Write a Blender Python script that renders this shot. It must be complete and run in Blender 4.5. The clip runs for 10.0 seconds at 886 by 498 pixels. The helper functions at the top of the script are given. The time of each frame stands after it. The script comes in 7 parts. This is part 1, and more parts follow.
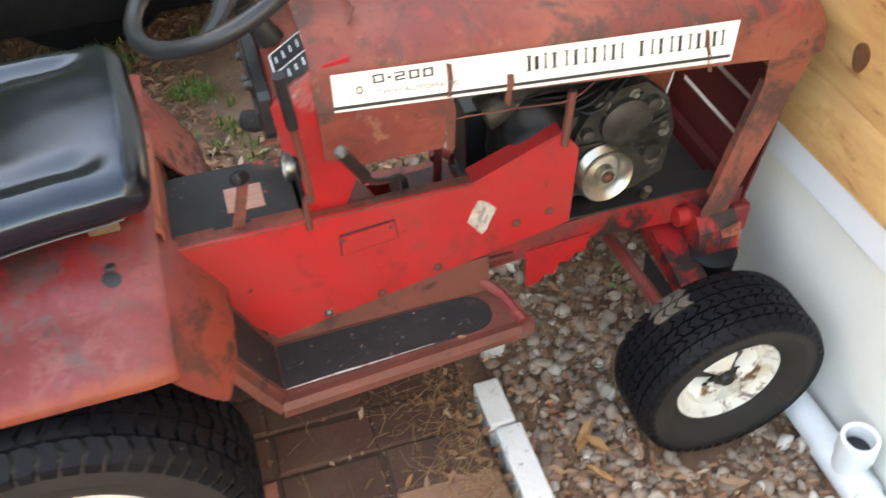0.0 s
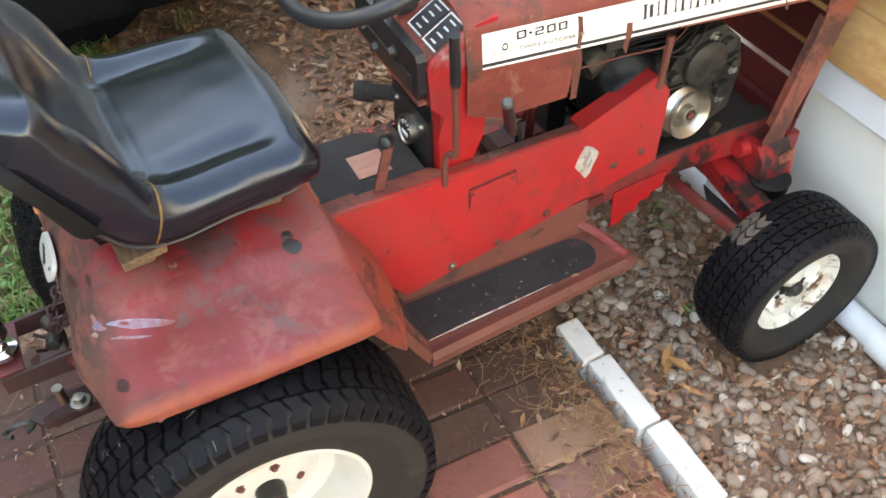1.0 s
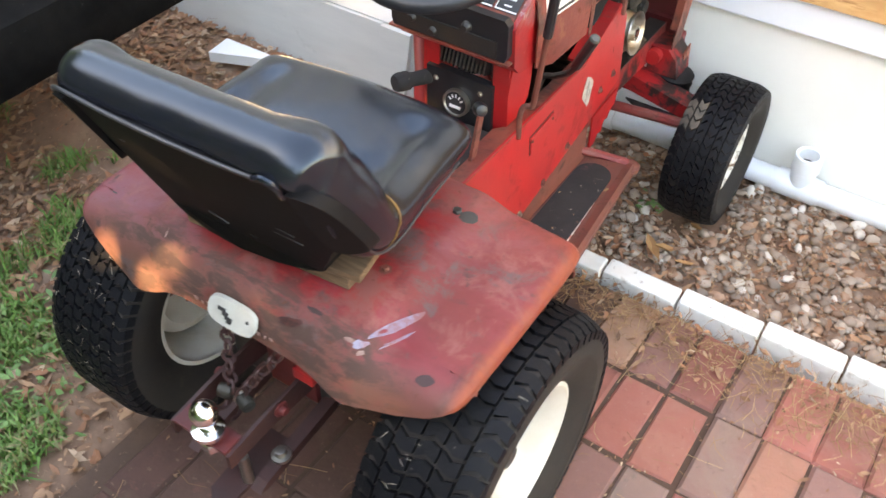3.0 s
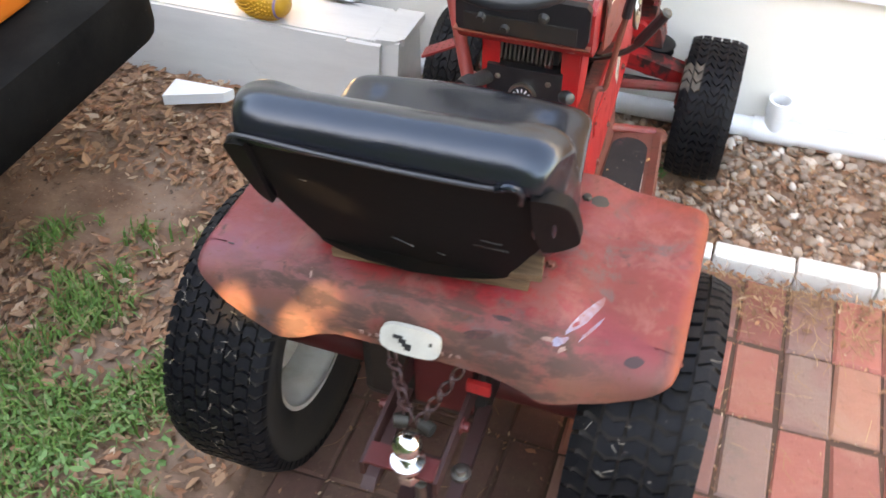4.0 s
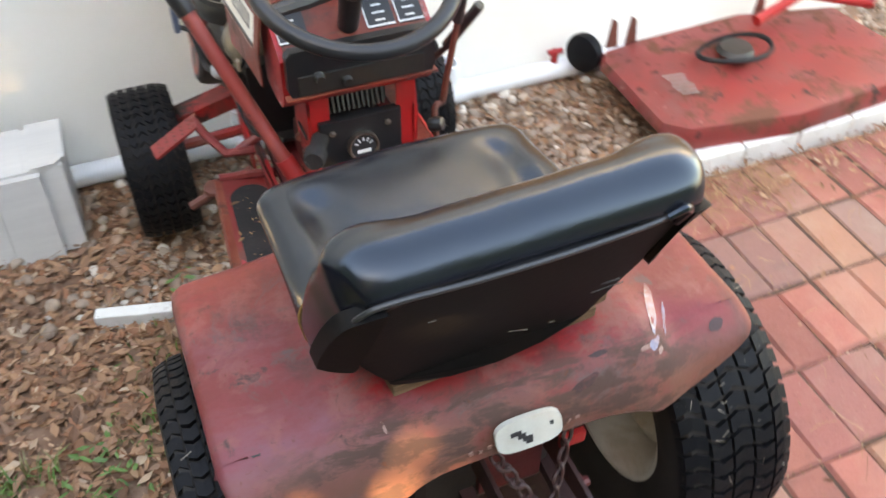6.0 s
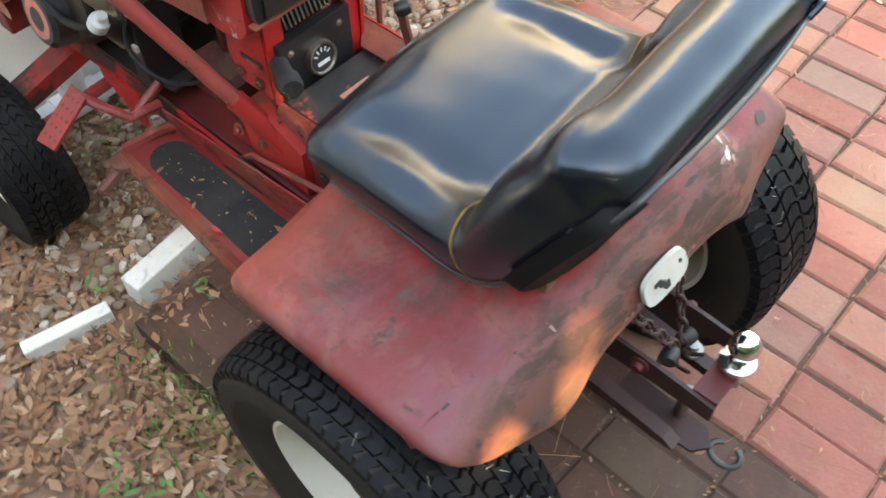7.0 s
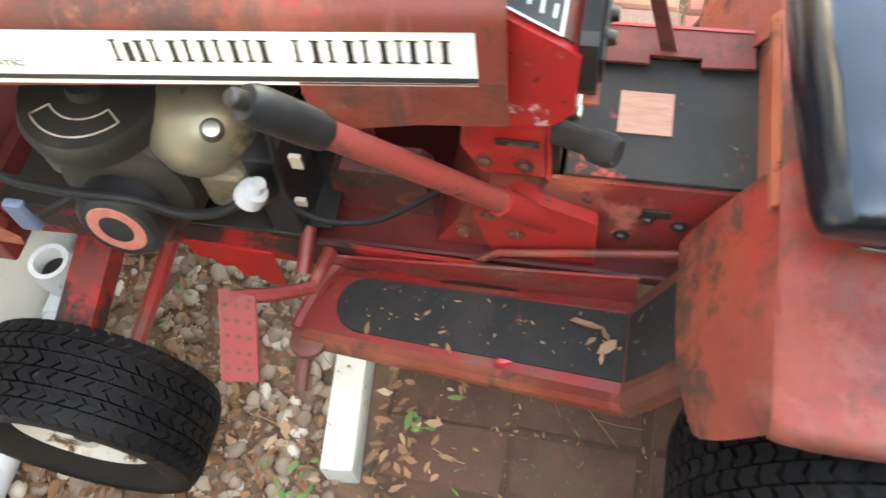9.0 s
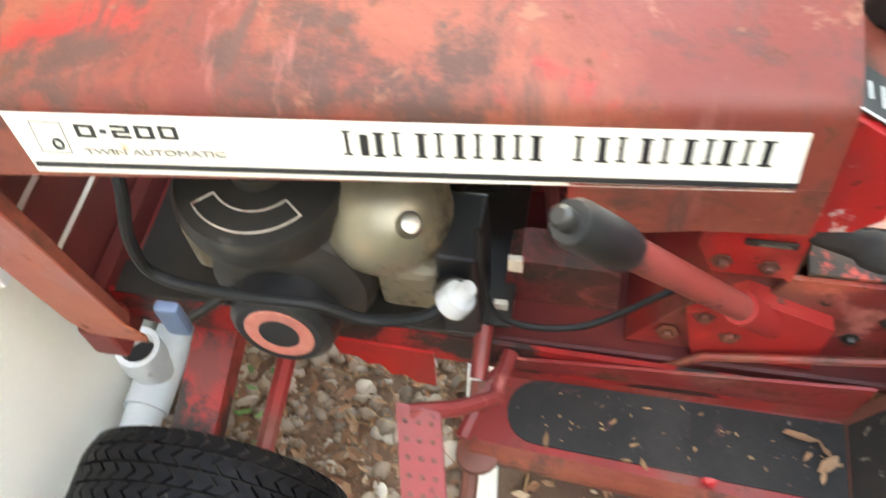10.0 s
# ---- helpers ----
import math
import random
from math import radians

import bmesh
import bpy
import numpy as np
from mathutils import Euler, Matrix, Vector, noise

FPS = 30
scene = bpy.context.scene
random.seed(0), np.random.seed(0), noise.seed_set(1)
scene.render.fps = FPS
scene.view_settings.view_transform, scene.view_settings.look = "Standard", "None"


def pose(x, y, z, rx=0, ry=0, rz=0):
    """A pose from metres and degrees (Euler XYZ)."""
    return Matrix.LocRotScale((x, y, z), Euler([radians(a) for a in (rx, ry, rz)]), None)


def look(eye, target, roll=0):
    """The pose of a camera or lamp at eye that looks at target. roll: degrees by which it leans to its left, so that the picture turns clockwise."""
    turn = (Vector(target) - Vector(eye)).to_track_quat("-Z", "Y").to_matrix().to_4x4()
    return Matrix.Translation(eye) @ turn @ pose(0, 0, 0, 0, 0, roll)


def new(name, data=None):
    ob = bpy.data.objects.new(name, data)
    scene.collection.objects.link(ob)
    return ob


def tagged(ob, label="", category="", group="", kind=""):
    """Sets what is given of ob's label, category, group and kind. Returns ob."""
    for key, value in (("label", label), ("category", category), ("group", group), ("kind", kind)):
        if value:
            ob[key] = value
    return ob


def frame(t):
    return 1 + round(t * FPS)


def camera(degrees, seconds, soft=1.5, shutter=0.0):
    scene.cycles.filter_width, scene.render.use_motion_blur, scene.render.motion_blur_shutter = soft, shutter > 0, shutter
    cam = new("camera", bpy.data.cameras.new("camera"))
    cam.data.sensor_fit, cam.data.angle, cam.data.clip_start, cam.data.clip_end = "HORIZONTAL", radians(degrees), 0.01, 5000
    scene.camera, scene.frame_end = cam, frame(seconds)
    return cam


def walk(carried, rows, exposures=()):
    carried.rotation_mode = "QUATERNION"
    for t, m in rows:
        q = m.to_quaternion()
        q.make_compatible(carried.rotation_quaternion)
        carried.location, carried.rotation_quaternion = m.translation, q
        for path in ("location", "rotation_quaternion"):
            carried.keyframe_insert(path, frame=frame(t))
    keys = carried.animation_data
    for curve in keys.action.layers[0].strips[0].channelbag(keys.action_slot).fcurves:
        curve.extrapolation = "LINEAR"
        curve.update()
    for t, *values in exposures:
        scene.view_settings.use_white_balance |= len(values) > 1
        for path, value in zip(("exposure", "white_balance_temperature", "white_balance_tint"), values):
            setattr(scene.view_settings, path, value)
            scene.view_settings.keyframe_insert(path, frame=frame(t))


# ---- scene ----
cam = camera(52.7, 10.0, shutter=0.4)
PATH = [
    (0, (1.279, 0.532, 1.622), (-0.091, 0.911, 0.215), -2.6),
    (0.5, (1.276, 0.285, 1.641), (-0.039, 0.761, 0.211), -2.6),
    (1, (1.229, 0.077, 1.659), (-0.024, 0.69, 0.226), -1.1),
    (1.5, (1.125, -0.039, 1.636), (-0.049, 0.651, 0.17), -0.9),
    (2, (0.989, -0.152, 1.661), (-0.066, 0.621, 0.147), -1.5),
    (2.2, (0.957, -0.226, 1.666), (-0.047, 0.629, 0.164), -1.4),
    (3.3, (0.703, -0.756, 1.676), (0.004, 0.506, 0.29), 0.6),
    (3.5, (0.608, -0.783, 1.657), (-0.035, 0.508, 0.272), 0.3),
    (4, (0.367, -0.881, 1.668), (-0.117, 0.468, 0.273), -0.6),
    (4.5, (0.113, -1.036, 1.669), (-0.07, 0.416, 0.306), 0.6),
    (5, (-0.071, -1.042, 1.668), (-0.109, 0.472, 0.361), 0.8),
    (5.5, (-0.22, -0.837, 1.641), (-0.022, 0.67, 0.341), 0.4),
    (5.7, (-0.265, -0.766, 1.627), (0.083, 0.697, 0.309), 0.9),
    (6.8, (-0.683, -0.375, 1.591), (0.199, 0.505, 0.027), -0.4),
    (7, (-0.706, -0.32, 1.577), (0.196, 0.517, 0.0), -1.1),
    (7.2, (-0.725, -0.263, 1.57), (0.187, 0.567, -0.004), -3.3),
    (7.5, (-0.703, -0.12, 1.532), (0.2, 0.703, -0.051), -7.3),
    (8, (-0.667, 0.109, 1.5), (0.257, 0.782, -0.142), -9.0),
    (8.5, (-0.658, 0.316, 1.488), (0.304, 0.862, -0.179), -12.5),
    (9, (-0.703, 0.544, 1.469), (0.259, 0.904, -0.247), -11.1),
    (9.5, (-0.685, 0.696, 1.452), (0.313, 1.017, -0.251), -6.3),
    (10, (-0.615, 0.846, 1.41), (0.427, 1.148, -0.27), -7.3),
]
walk(cam, [(t, look(eye, target, roll)) for t, eye, target, roll in PATH], exposures=[(0.0, 3.71, 9600, 13), (2.0, 3.91, 9600, 13), (4.0, 4.00, 9600, 17), (4.7, 4.12, 9600, 17), (5.5, 3.84, 9600, 16), (7.0, 4.02, 9600, 8), (8.5, 4.47, 10000, 9), (9.4, 4.64, 10600, 10), (10.0, 4.66, 10600, 9)])

# ---------------- world and sun ----------------
world = bpy.data.worlds.new("sky")
scene.world = world
world.use_nodes = True
wn = world.node_tree.nodes
sky = wn.new("ShaderNodeTexSky")
sky.sky_type = 'NISHITA'
sky.sun_disc = False
SUN_EL, SUN_AZ = radians(24), radians(215)   # azimuth clockwise from +y
sky.sun_elevation, sky.sun_rotation = SUN_EL, SUN_AZ
world.node_tree.links.new(sky.outputs[0], wn["Background"].inputs[0])
wn["Background"].inputs[1].default_value = 0.15
sun = new("sun", bpy.data.lights.new("sun", 'SUN'))
sun.data.energy, sun.data.angle, sun.data.color = 5.0, radians(0.5), (1.0, 0.74, 0.45)
SUN_DIR = Vector((math.sin(SUN_AZ) * math.cos(SUN_EL), math.cos(SUN_AZ) * math.cos(SUN_EL), math.sin(SUN_EL)))
sun.matrix_world = look(SUN_DIR * 30, (0, 0, 0))

# ---------------- materials ----------------


def ramp(n, fac, stops):
    r = n.nodes.new("ShaderNodeValToRGB")
    e = r.color_ramp.elements
    while len(e) < len(stops):
        e.new(0.5)
    for k, (p, c) in zip(e, stops):
        k.position, k.color = p, (*c, 1) if len(c) == 3 else c
    n.links.new(fac, r.inputs[0])
    return r.outputs[0]


def noise_tex(n, scale, detail=6, rough=0.6, stretch=None, dist=0.0):
    tc = n.nodes.new("ShaderNodeTexCoord")
    mp = n.nodes.new("ShaderNodeMapping")
    mp.inputs["Scale"].default_value = stretch or (1, 1, 1)
    n.links.new(tc.outputs["Object"], mp.inputs[0])
    t = n.nodes.new("ShaderNodeTexNoise")
    t.inputs["Scale"].default_value, t.inputs["Detail"].default_value, t.inputs["Roughness"].default_value = scale, detail, rough
    t.inputs["Distortion"].default_value = dist
    n.links.new(mp.outputs[0], t.inputs["Vector"])
    return t.outputs["Fac"]


def mix(n, fac, a, b, mode='MIX'):
    m = n.nodes.new("ShaderNodeMix")
    m.data_type, m.blend_type = 'RGBA', mode
    for sock, v in ((m.inputs[0], fac), (m.inputs[6], a), (m.inputs[7], b)):
        if isinstance(v, (int, float)):
            sock.default_value = v
        elif isinstance(v, tuple):
            sock.default_value = (*v, 1)
        else:
            n.links.new(v, sock)
    return m.outputs[2]


def material(name, base, rough=0.5, metal=0.0, grain=None, patches=(), bump=0.0, bump_scale=80, rough_var=0.0, coat=0.0, spread=None, bump_stretch=None, spec=0.5):
    """base: a colour or two colours mixed by a fine grain; patches: (scale, low, high, colour, roughness) laid over by noise."""
    m = bpy.data.materials.new(name)
    m.use_nodes = True
    n = m.node_tree
    b = n.nodes["Principled BSDF"]
    b.inputs["Metallic"].default_value = metal
    b.inputs["Coat Weight"].default_value = coat
    b.inputs["Specular IOR Level"].default_value = spec
    col = base
    if grain:
        other, gs = grain[0], grain[1]
        st = grain[2] if len(grain) > 2 else None
        col = ramp(n, noise_tex(n, gs, 8, 0.65, st), [(0.3, base), (0.7, other)])
    rgh = rough
    for p in patches:
        sc, lo, hi, c = p[:4]
        f = ramp(n, noise_tex(n, sc, 9, 0.68, p[5] if len(p) > 5 else None, 0.4), [(lo, (0, 0, 0)), (hi, (1, 1, 1))])
        for axis, a0, a1 in (p[6] if len(p) > 6 else ()):
            tc = n.nodes.new("ShaderNodeTexCoord")
            sp = n.nodes.new("ShaderNodeSeparateXYZ")
            n.links.new(tc.outputs["Object"], sp.inputs[0])
            ab = n.nodes.new("ShaderNodeMath")
            ab.operation = 'ABSOLUTE' if axis == 0 else 'MULTIPLY'
            ab.inputs[1].default_value = 1.0
            n.links.new(sp.outputs[axis], ab.inputs[0])
            mr = n.nodes.new("ShaderNodeMapRange")
            mr.inputs[1].default_value, mr.inputs[2].default_value = a0, a1
            n.links.new(ab.outputs[0], mr.inputs[0])
            f = mix(n, 1.0, f, mr.outputs[0], 'MULTIPLY')
        col = mix(n, f, col, c)
        if len(p) > 4 and p[4] is not None:
            rgh = mix(n, f, (rgh,) * 3 if isinstance(rgh, float) else rgh, (p[4],) * 3)
    if spread:
        src = n.nodes.new("ShaderNodeObjectInfo") if spread[0] == "object" else n.nodes.new("ShaderNodeNewGeometry")
        fac = src.outputs["Random"] if spread[0] == "object" else src.outputs["Random Per Island"]
        cs = ramp(n, fac, spread[1])
        col = mix(n, spread[2], cs, col) if isinstance(col, tuple) or True else col
    if isinstance(col, tuple):
        b.inputs["Base Color"].default_value = (*col, 1)
    else:
        n.links.new(col, b.inputs["Base Color"])
    if isinstance(rgh, float):
        if rough_var:
            rgh = ramp(n, noise_tex(n, 25, 6, 0.6), [(0.3, (rough - rough_var,) * 3), (0.7, (rough + rough_var,) * 3)])
            n.links.new(rgh, b.inputs["Roughness"])
        else:
            b.inputs["Roughness"].default_value = rough
    else:
        n.links.new(rgh, b.inputs["Roughness"])
    if spread and spread[0] == "object":
        # each piece takes its own stretch of the pattern
        for mp in [q for q in n.nodes if q.type == 'MAPPING']:
            oi = n.nodes.new("ShaderNodeObjectInfo")
            n.links.new(oi.outputs["Location"], mp.inputs["Location"])
    if bump:
        bp = n.nodes.new("ShaderNodeBump")
        bp.inputs["Strength"].default_value, bp.inputs["Distance"].default_value = bump, 0.003
        n.links.new(noise_tex(n, bump_scale, 6, 0.6, bump_stretch), bp.inputs["Height"])
        n.links.new(bp.outputs[0], b.inputs["Normal"])
    return m


RED = (0.32, 0.014, 0.016)
BRIGHT = (0.47, 0.012, 0.014)
FADED = (0.190, 0.033, 0.022)
RUST = (0.13, 0.042, 0.022)
DARKRUST = (0.045, 0.022, 0.016)
M_hood = material("faded_red_paint", FADED, 0.46, spec=0.36, grain=((0.165, 0.040, 0.032), 4), bump=0.2, bump_scale=120,
                  patches=[(2.2, 0.48, 0.62, (0.275, 0.075, 0.046), 0.5), (6, 0.52, 0.60, (0.090, 0.040, 0.031), 0.6), (3.6, 0.58, 0.66, (0.33, 0.028, 0.026), 0.38), (17, 0.60, 0.66, (0.24, 0.095, 0.06), 0.6), (38, 0.61, 0.68, RUST, 0.8), (11, 0.62, 0.68, (0.085, 0.05, 0.042), 0.7), (8, 0.57, 0.68, (0.10, 0.045, 0.036), 0.6, (0.6, 3, 0.6)), (5, 0.60, 0.70, (0.30, 0.10, 0.08), 0.5, (0.7, 2.5, 0.7))])
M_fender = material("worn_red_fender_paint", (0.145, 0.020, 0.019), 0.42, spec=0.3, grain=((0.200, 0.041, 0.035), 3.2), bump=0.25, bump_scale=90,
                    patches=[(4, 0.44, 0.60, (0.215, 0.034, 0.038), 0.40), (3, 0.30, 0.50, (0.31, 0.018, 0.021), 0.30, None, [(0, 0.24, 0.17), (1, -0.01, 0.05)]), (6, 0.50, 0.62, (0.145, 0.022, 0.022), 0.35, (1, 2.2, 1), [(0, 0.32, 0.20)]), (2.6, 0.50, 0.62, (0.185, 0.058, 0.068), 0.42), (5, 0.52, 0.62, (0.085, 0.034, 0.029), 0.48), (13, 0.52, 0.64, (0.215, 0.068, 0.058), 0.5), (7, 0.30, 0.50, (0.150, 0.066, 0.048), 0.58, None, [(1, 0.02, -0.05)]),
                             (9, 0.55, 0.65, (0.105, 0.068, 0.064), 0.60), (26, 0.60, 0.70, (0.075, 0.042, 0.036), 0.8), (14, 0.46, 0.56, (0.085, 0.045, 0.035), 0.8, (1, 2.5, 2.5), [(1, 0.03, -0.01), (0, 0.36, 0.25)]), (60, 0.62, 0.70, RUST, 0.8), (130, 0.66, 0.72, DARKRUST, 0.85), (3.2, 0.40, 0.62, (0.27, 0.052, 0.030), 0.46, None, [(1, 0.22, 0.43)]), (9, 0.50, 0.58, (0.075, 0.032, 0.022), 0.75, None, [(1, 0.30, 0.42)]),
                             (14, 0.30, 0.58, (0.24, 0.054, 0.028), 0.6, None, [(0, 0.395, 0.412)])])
M_orange = material("sun_bleached_orange_paint", (0.42, 0.115, 0.062), 0.45, grain=((0.30, 0.058, 0.046), 6), bump=0.2,
                    patches=[(5, 0.50, 0.62, (0.34, 0.13, 0.115), 0.45), (7, 0.56, 0.62, (0.15, 0.055, 0.035), 0.7), (16, 0.60, 0.66, RUST, 0.8), (40, 0.66, 0.72, DARKRUST, 0.8)])
M_red = material("red_paint", BRIGHT, 0.38, grain=(RED, 6), bump=0.1, bump_scale=90,
                 patches=[(9, 0.56, 0.68, (0.20, 0.03, 0.026), 0.55, (3, 1, 0.7)), (5, 0.60, 0.68, (0.17, 0.05, 0.038), 0.65), (2.5, 0.46, 0.62, (0.36, 0.026, 0.024), 0.45), (14, 0.58, 0.70, (0.24, 0.020, 0.018), 0.5), (7, 0.62, 0.68, (0.44, 0.055, 0.045), 0.5), (24, 0.655, 0.70, DARKRUST, 0.8), (60, 0.68, 0.72, (0.08, 0.03, 0.025), 0.8)])
M_redworn = material("dirty_red_paint", (0.27, 0.018, 0.018), 0.45, grain=((0.16, 0.022, 0.020), 8), bump=0.2,
                     patches=[(5, 0.48, 0.62, (0.19, 0.055, 0.042), 0.6), (11, 0.56, 0.66, RUST, 0.8), (8, 0.60, 0.68, (0.36, 0.10, 0.085), 0.5), (30, 0.62, 0.70, DARKRUST, 0.85)])
M_rust = material("rusty_brown_red_steel", (0.175, 0.044, 0.030), 0.6, grain=((0.105, 0.034, 0.022), 12), bump=0.3,
                  patches=[(14, 0.58, 0.68, DARKRUST, 0.85), (6, 0.6, 0.72, (0.28, 0.04, 0.03), 0.5)])
# red steel with the shade under hood and chassis put into its colour
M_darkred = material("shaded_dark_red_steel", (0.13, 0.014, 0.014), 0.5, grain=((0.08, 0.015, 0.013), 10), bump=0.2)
# base and specular tint lean blue to carry the sky's reflection
M_vinyl = material("black_seat_vinyl", (0.0075, 0.0085, 0.0135), 0.17, spec=0.64, grain=((0.010, 0.010, 0.012), 30), bump=0.10, bump_scale=400, rough_var=0.05,
                   patches=[(6, 0.6, 0.75, (0.014, 0.014, 0.016), 0.32)])
M_vinyl.node_tree.nodes["Principled BSDF"].inputs["Specular Tint"].default_value = (0.72, 0.86, 1.0, 1)
M_vinylback = material("dull_black_seat_shell", (0.006, 0.006, 0.0065), 0.58, spec=0.13, grain=((0.007, 0.006, 0.006), 12), bump=0.1, patches=[(45, 0.70, 0.74, (0.03, 0.03, 0.03), 0.7)])
M_piping = material("grey_black_piping", (0.03, 0.03, 0.032), 0.35)
M_thread = material("yellow_foam_seam", (0.30, 0.15, 0.035), 0.8, grain=((0.17, 0.08, 0.02), 60))
M_tyre = material("weathered_tyre_rubber", (0.0055, 0.0056, 0.0075), 0.50, spec=0.11, grain=((0.010, 0.0098, 0.0105), 18), bump=0.3, bump_scale=200,
                  patches=[(10, 0.60, 0.75, (0.020, 0.018, 0.016), 0.8), (80, 0.66, 0.70, (0.12, 0.105, 0.088), 0.9)])
M_side = material("brown_tyre_sidewall", (0.028, 0.022, 0.018), 0.75, spec=0.3, grain=((0.017, 0.015, 0.014), 9), bump=0.2, bump_scale=150,
                  patches=[(14, 0.60, 0.72, (0.05, 0.04, 0.03), 0.85)])
M_rim = material("off_white_wheel_paint", (0.74, 0.71, 0.65), 0.45, grain=((0.68, 0.63, 0.54), 10), bump=0.1,
                 patches=[(9, 0.52, 0.66, (0.48, 0.36, 0.22), 0.7), (13, 0.55, 0.61, (0.14, 0.06, 0.028), 0.85), (40, 0.63, 0.68, (0.05, 0.03, 0.02), 0.9)])
M_rimclean = material("cream_wheel_paint", (0.62, 0.59, 0.53), 0.40, grain=((0.52, 0.47, 0.38), 6), bump=0.1, patches=[(20, 0.66, 0.72, (0.14, 0.07, 0.03), 0.85), (5, 0.52, 0.66, (0.44, 0.38, 0.29), 0.5)])
M_chrome = material("chrome", (0.70, 0.70, 0.70), 0.14, 1.0)
M_steel = material("dull_steel", (0.42, 0.40, 0.36), 0.38, 1.0, grain=((0.30, 0.27, 0.22), 20), bump=0.1)
M_pulley = material("bare_pulley_metal", (0.52, 0.50, 0.43), 0.36, 1.0, grain=((0.40, 0.37, 0.31), 40))
M_alu = material("grimy_cast_aluminium", (0.075, 0.068, 0.055), 0.5, 0.5, grain=((0.028, 0.025, 0.021), 10), bump=0.5, bump_scale=60, patches=[(7, 0.48, 0.62, (0.015, 0.013, 0.011), 0.8), (30, 0.62, 0.68, (0.16, 0.15, 0.12), 0.5)])
M_black = material("greasy_black_metal", (0.016, 0.015, 0.014), 0.42, grain=((0.03, 0.026, 0.022), 12), bump=0.2, patches=[(16, 0.62, 0.72, (0.06, 0.05, 0.04), 0.8)])
M_plastic = material("black_plastic", (0.009, 0.009, 0.011), 0.36, grain=((0.02, 0.02, 0.021), 20), bump=0.1)
M_wheelplastic = material("dusty_black_steering_plastic", (0.012, 0.012, 0.0135), 0.38, spec=0.4, grain=((0.022, 0.022, 0.024), 12), bump=0.1)
M_rubbermat = material("black_step_rubber", (0.016, 0.015, 0.016), 0.8, spec=0.3, grain=((0.026, 0.023, 0.022), 14), bump=0.4, bump_scale=260,
                       patches=[(5, 0.50, 0.66, (0.036, 0.031, 0.030), 0.9), (22, 0.62, 0.70, (0.09, 0.035, 0.04), 0.9), (55, 0.63, 0.68, (0.22, 0.18, 0.15), 0.9)])
M_plate = material("worn_black_console_plate", (0.018, 0.017, 0.017), 0.65, spec=0.3, grain=((0.034, 0.030, 0.028), 9), bump=0.2, patches=[(4, 0.48, 0.64, (0.055, 0.045, 0.040), 0.8), (13, 0.62, 0.68, (0.33, 0.05, 0.045), 0.6), (40, 0.68, 0.73, (0.25, 0.2, 0.16), 0.7)])
M_copper = material("faded_copper_label", (0.50, 0.24, 0.17), 0.45, grain=((0.36, 0.15, 0.10), 30, (6, 1, 1)))
M_decal = material("aged_white_decal", (0.86, 0.84, 0.77), 0.35, grain=((0.80, 0.73, 0.60), 7), patches=[(10, 0.64, 0.72, (0.55, 0.28, 0.12), 0.6), (45, 0.70, 0.73, (0.20, 0.07, 0.04), 0.8)])
M_ink = material("black_print", (0.02, 0.02, 0.022), 0.5)
M_inkgrey = material("grey_print", (0.25, 0.23, 0.21), 0.5)
M_whiteprint = material("white_print", (0.72, 0.72, 0.70), 0.5)
M_sticker = material("torn_silver_sticker", (0.52, 0.47, 0.40), 0.4, grain=((0.30, 0.25, 0.21), 50), patches=[(40, 0.55, 0.62, (0.3, 0.06, 0.05), 0.6)])
M_wood = material("weathered_wood", (0.20, 0.125, 0.075), 0.8, spec=0.2, grain=((0.085, 0.05, 0.03), 10, (1, 14, 14)), bump=0.3, bump_stretch=(1, 10, 10))
M_pine = material("knotty_bare_pine_board", (0.62, 0.37, 0.16), 0.55, grain=((0.40, 0.19, 0.07), 3.2, (1, 14, 5)), bump=0.15, patches=[(2.4, 0.54, 0.66, (0.42, 0.19, 0.065), 0.55, (1, 3, 2)), (8, 0.60, 0.68, (0.30, 0.12, 0.04), 0.6, (0.6, 4, 3))])
M_stucco = material("off_white_stucco", (0.83, 0.81, 0.75), 0.85, grain=((0.77, 0.75, 0.685), 2.2), bump=0.25, bump_scale=70, patches=[(1.3, 0.58, 0.8, (0.62, 0.60, 0.54), 0.9)])
M_trim = material("white_trim_paint", (0.80, 0.82, 0.84), 0.5, grain=((0.74, 0.76, 0.78), 3), bump=0.1, patches=[(50, 0.72, 0.75, (0.3, 0.28, 0.25), 0.8)])
M_board = material("pale_grey_painted_board", (0.56, 0.545, 0.51), 0.6, grain=((0.48, 0.465, 0.44), 3, (1, 6, 6)), bump=0.15, patches=[(5, 0.64, 0.75, (0.38, 0.37, 0.34), 0.8)])
M_pvc = material("white_pvc", (0.78, 0.80, 0.82), 0.35, grain=((0.72, 0.73, 0.73), 8), patches=[(18, 0.64, 0.74, (0.40, 0.36, 0.30), 0.7)])
M_kerb = material("white_painted_kerb", (0.78, 0.77, 0.73), 0.7, grain=((0.66, 0.62, 0.56), 10), bump=0.5, bump_scale=50, patches=[(12, 0.58, 0.68, (0.40, 0.31, 0.24), 0.9), (40, 0.62, 0.68, (0.25, 0.17, 0.12), 0.9)])
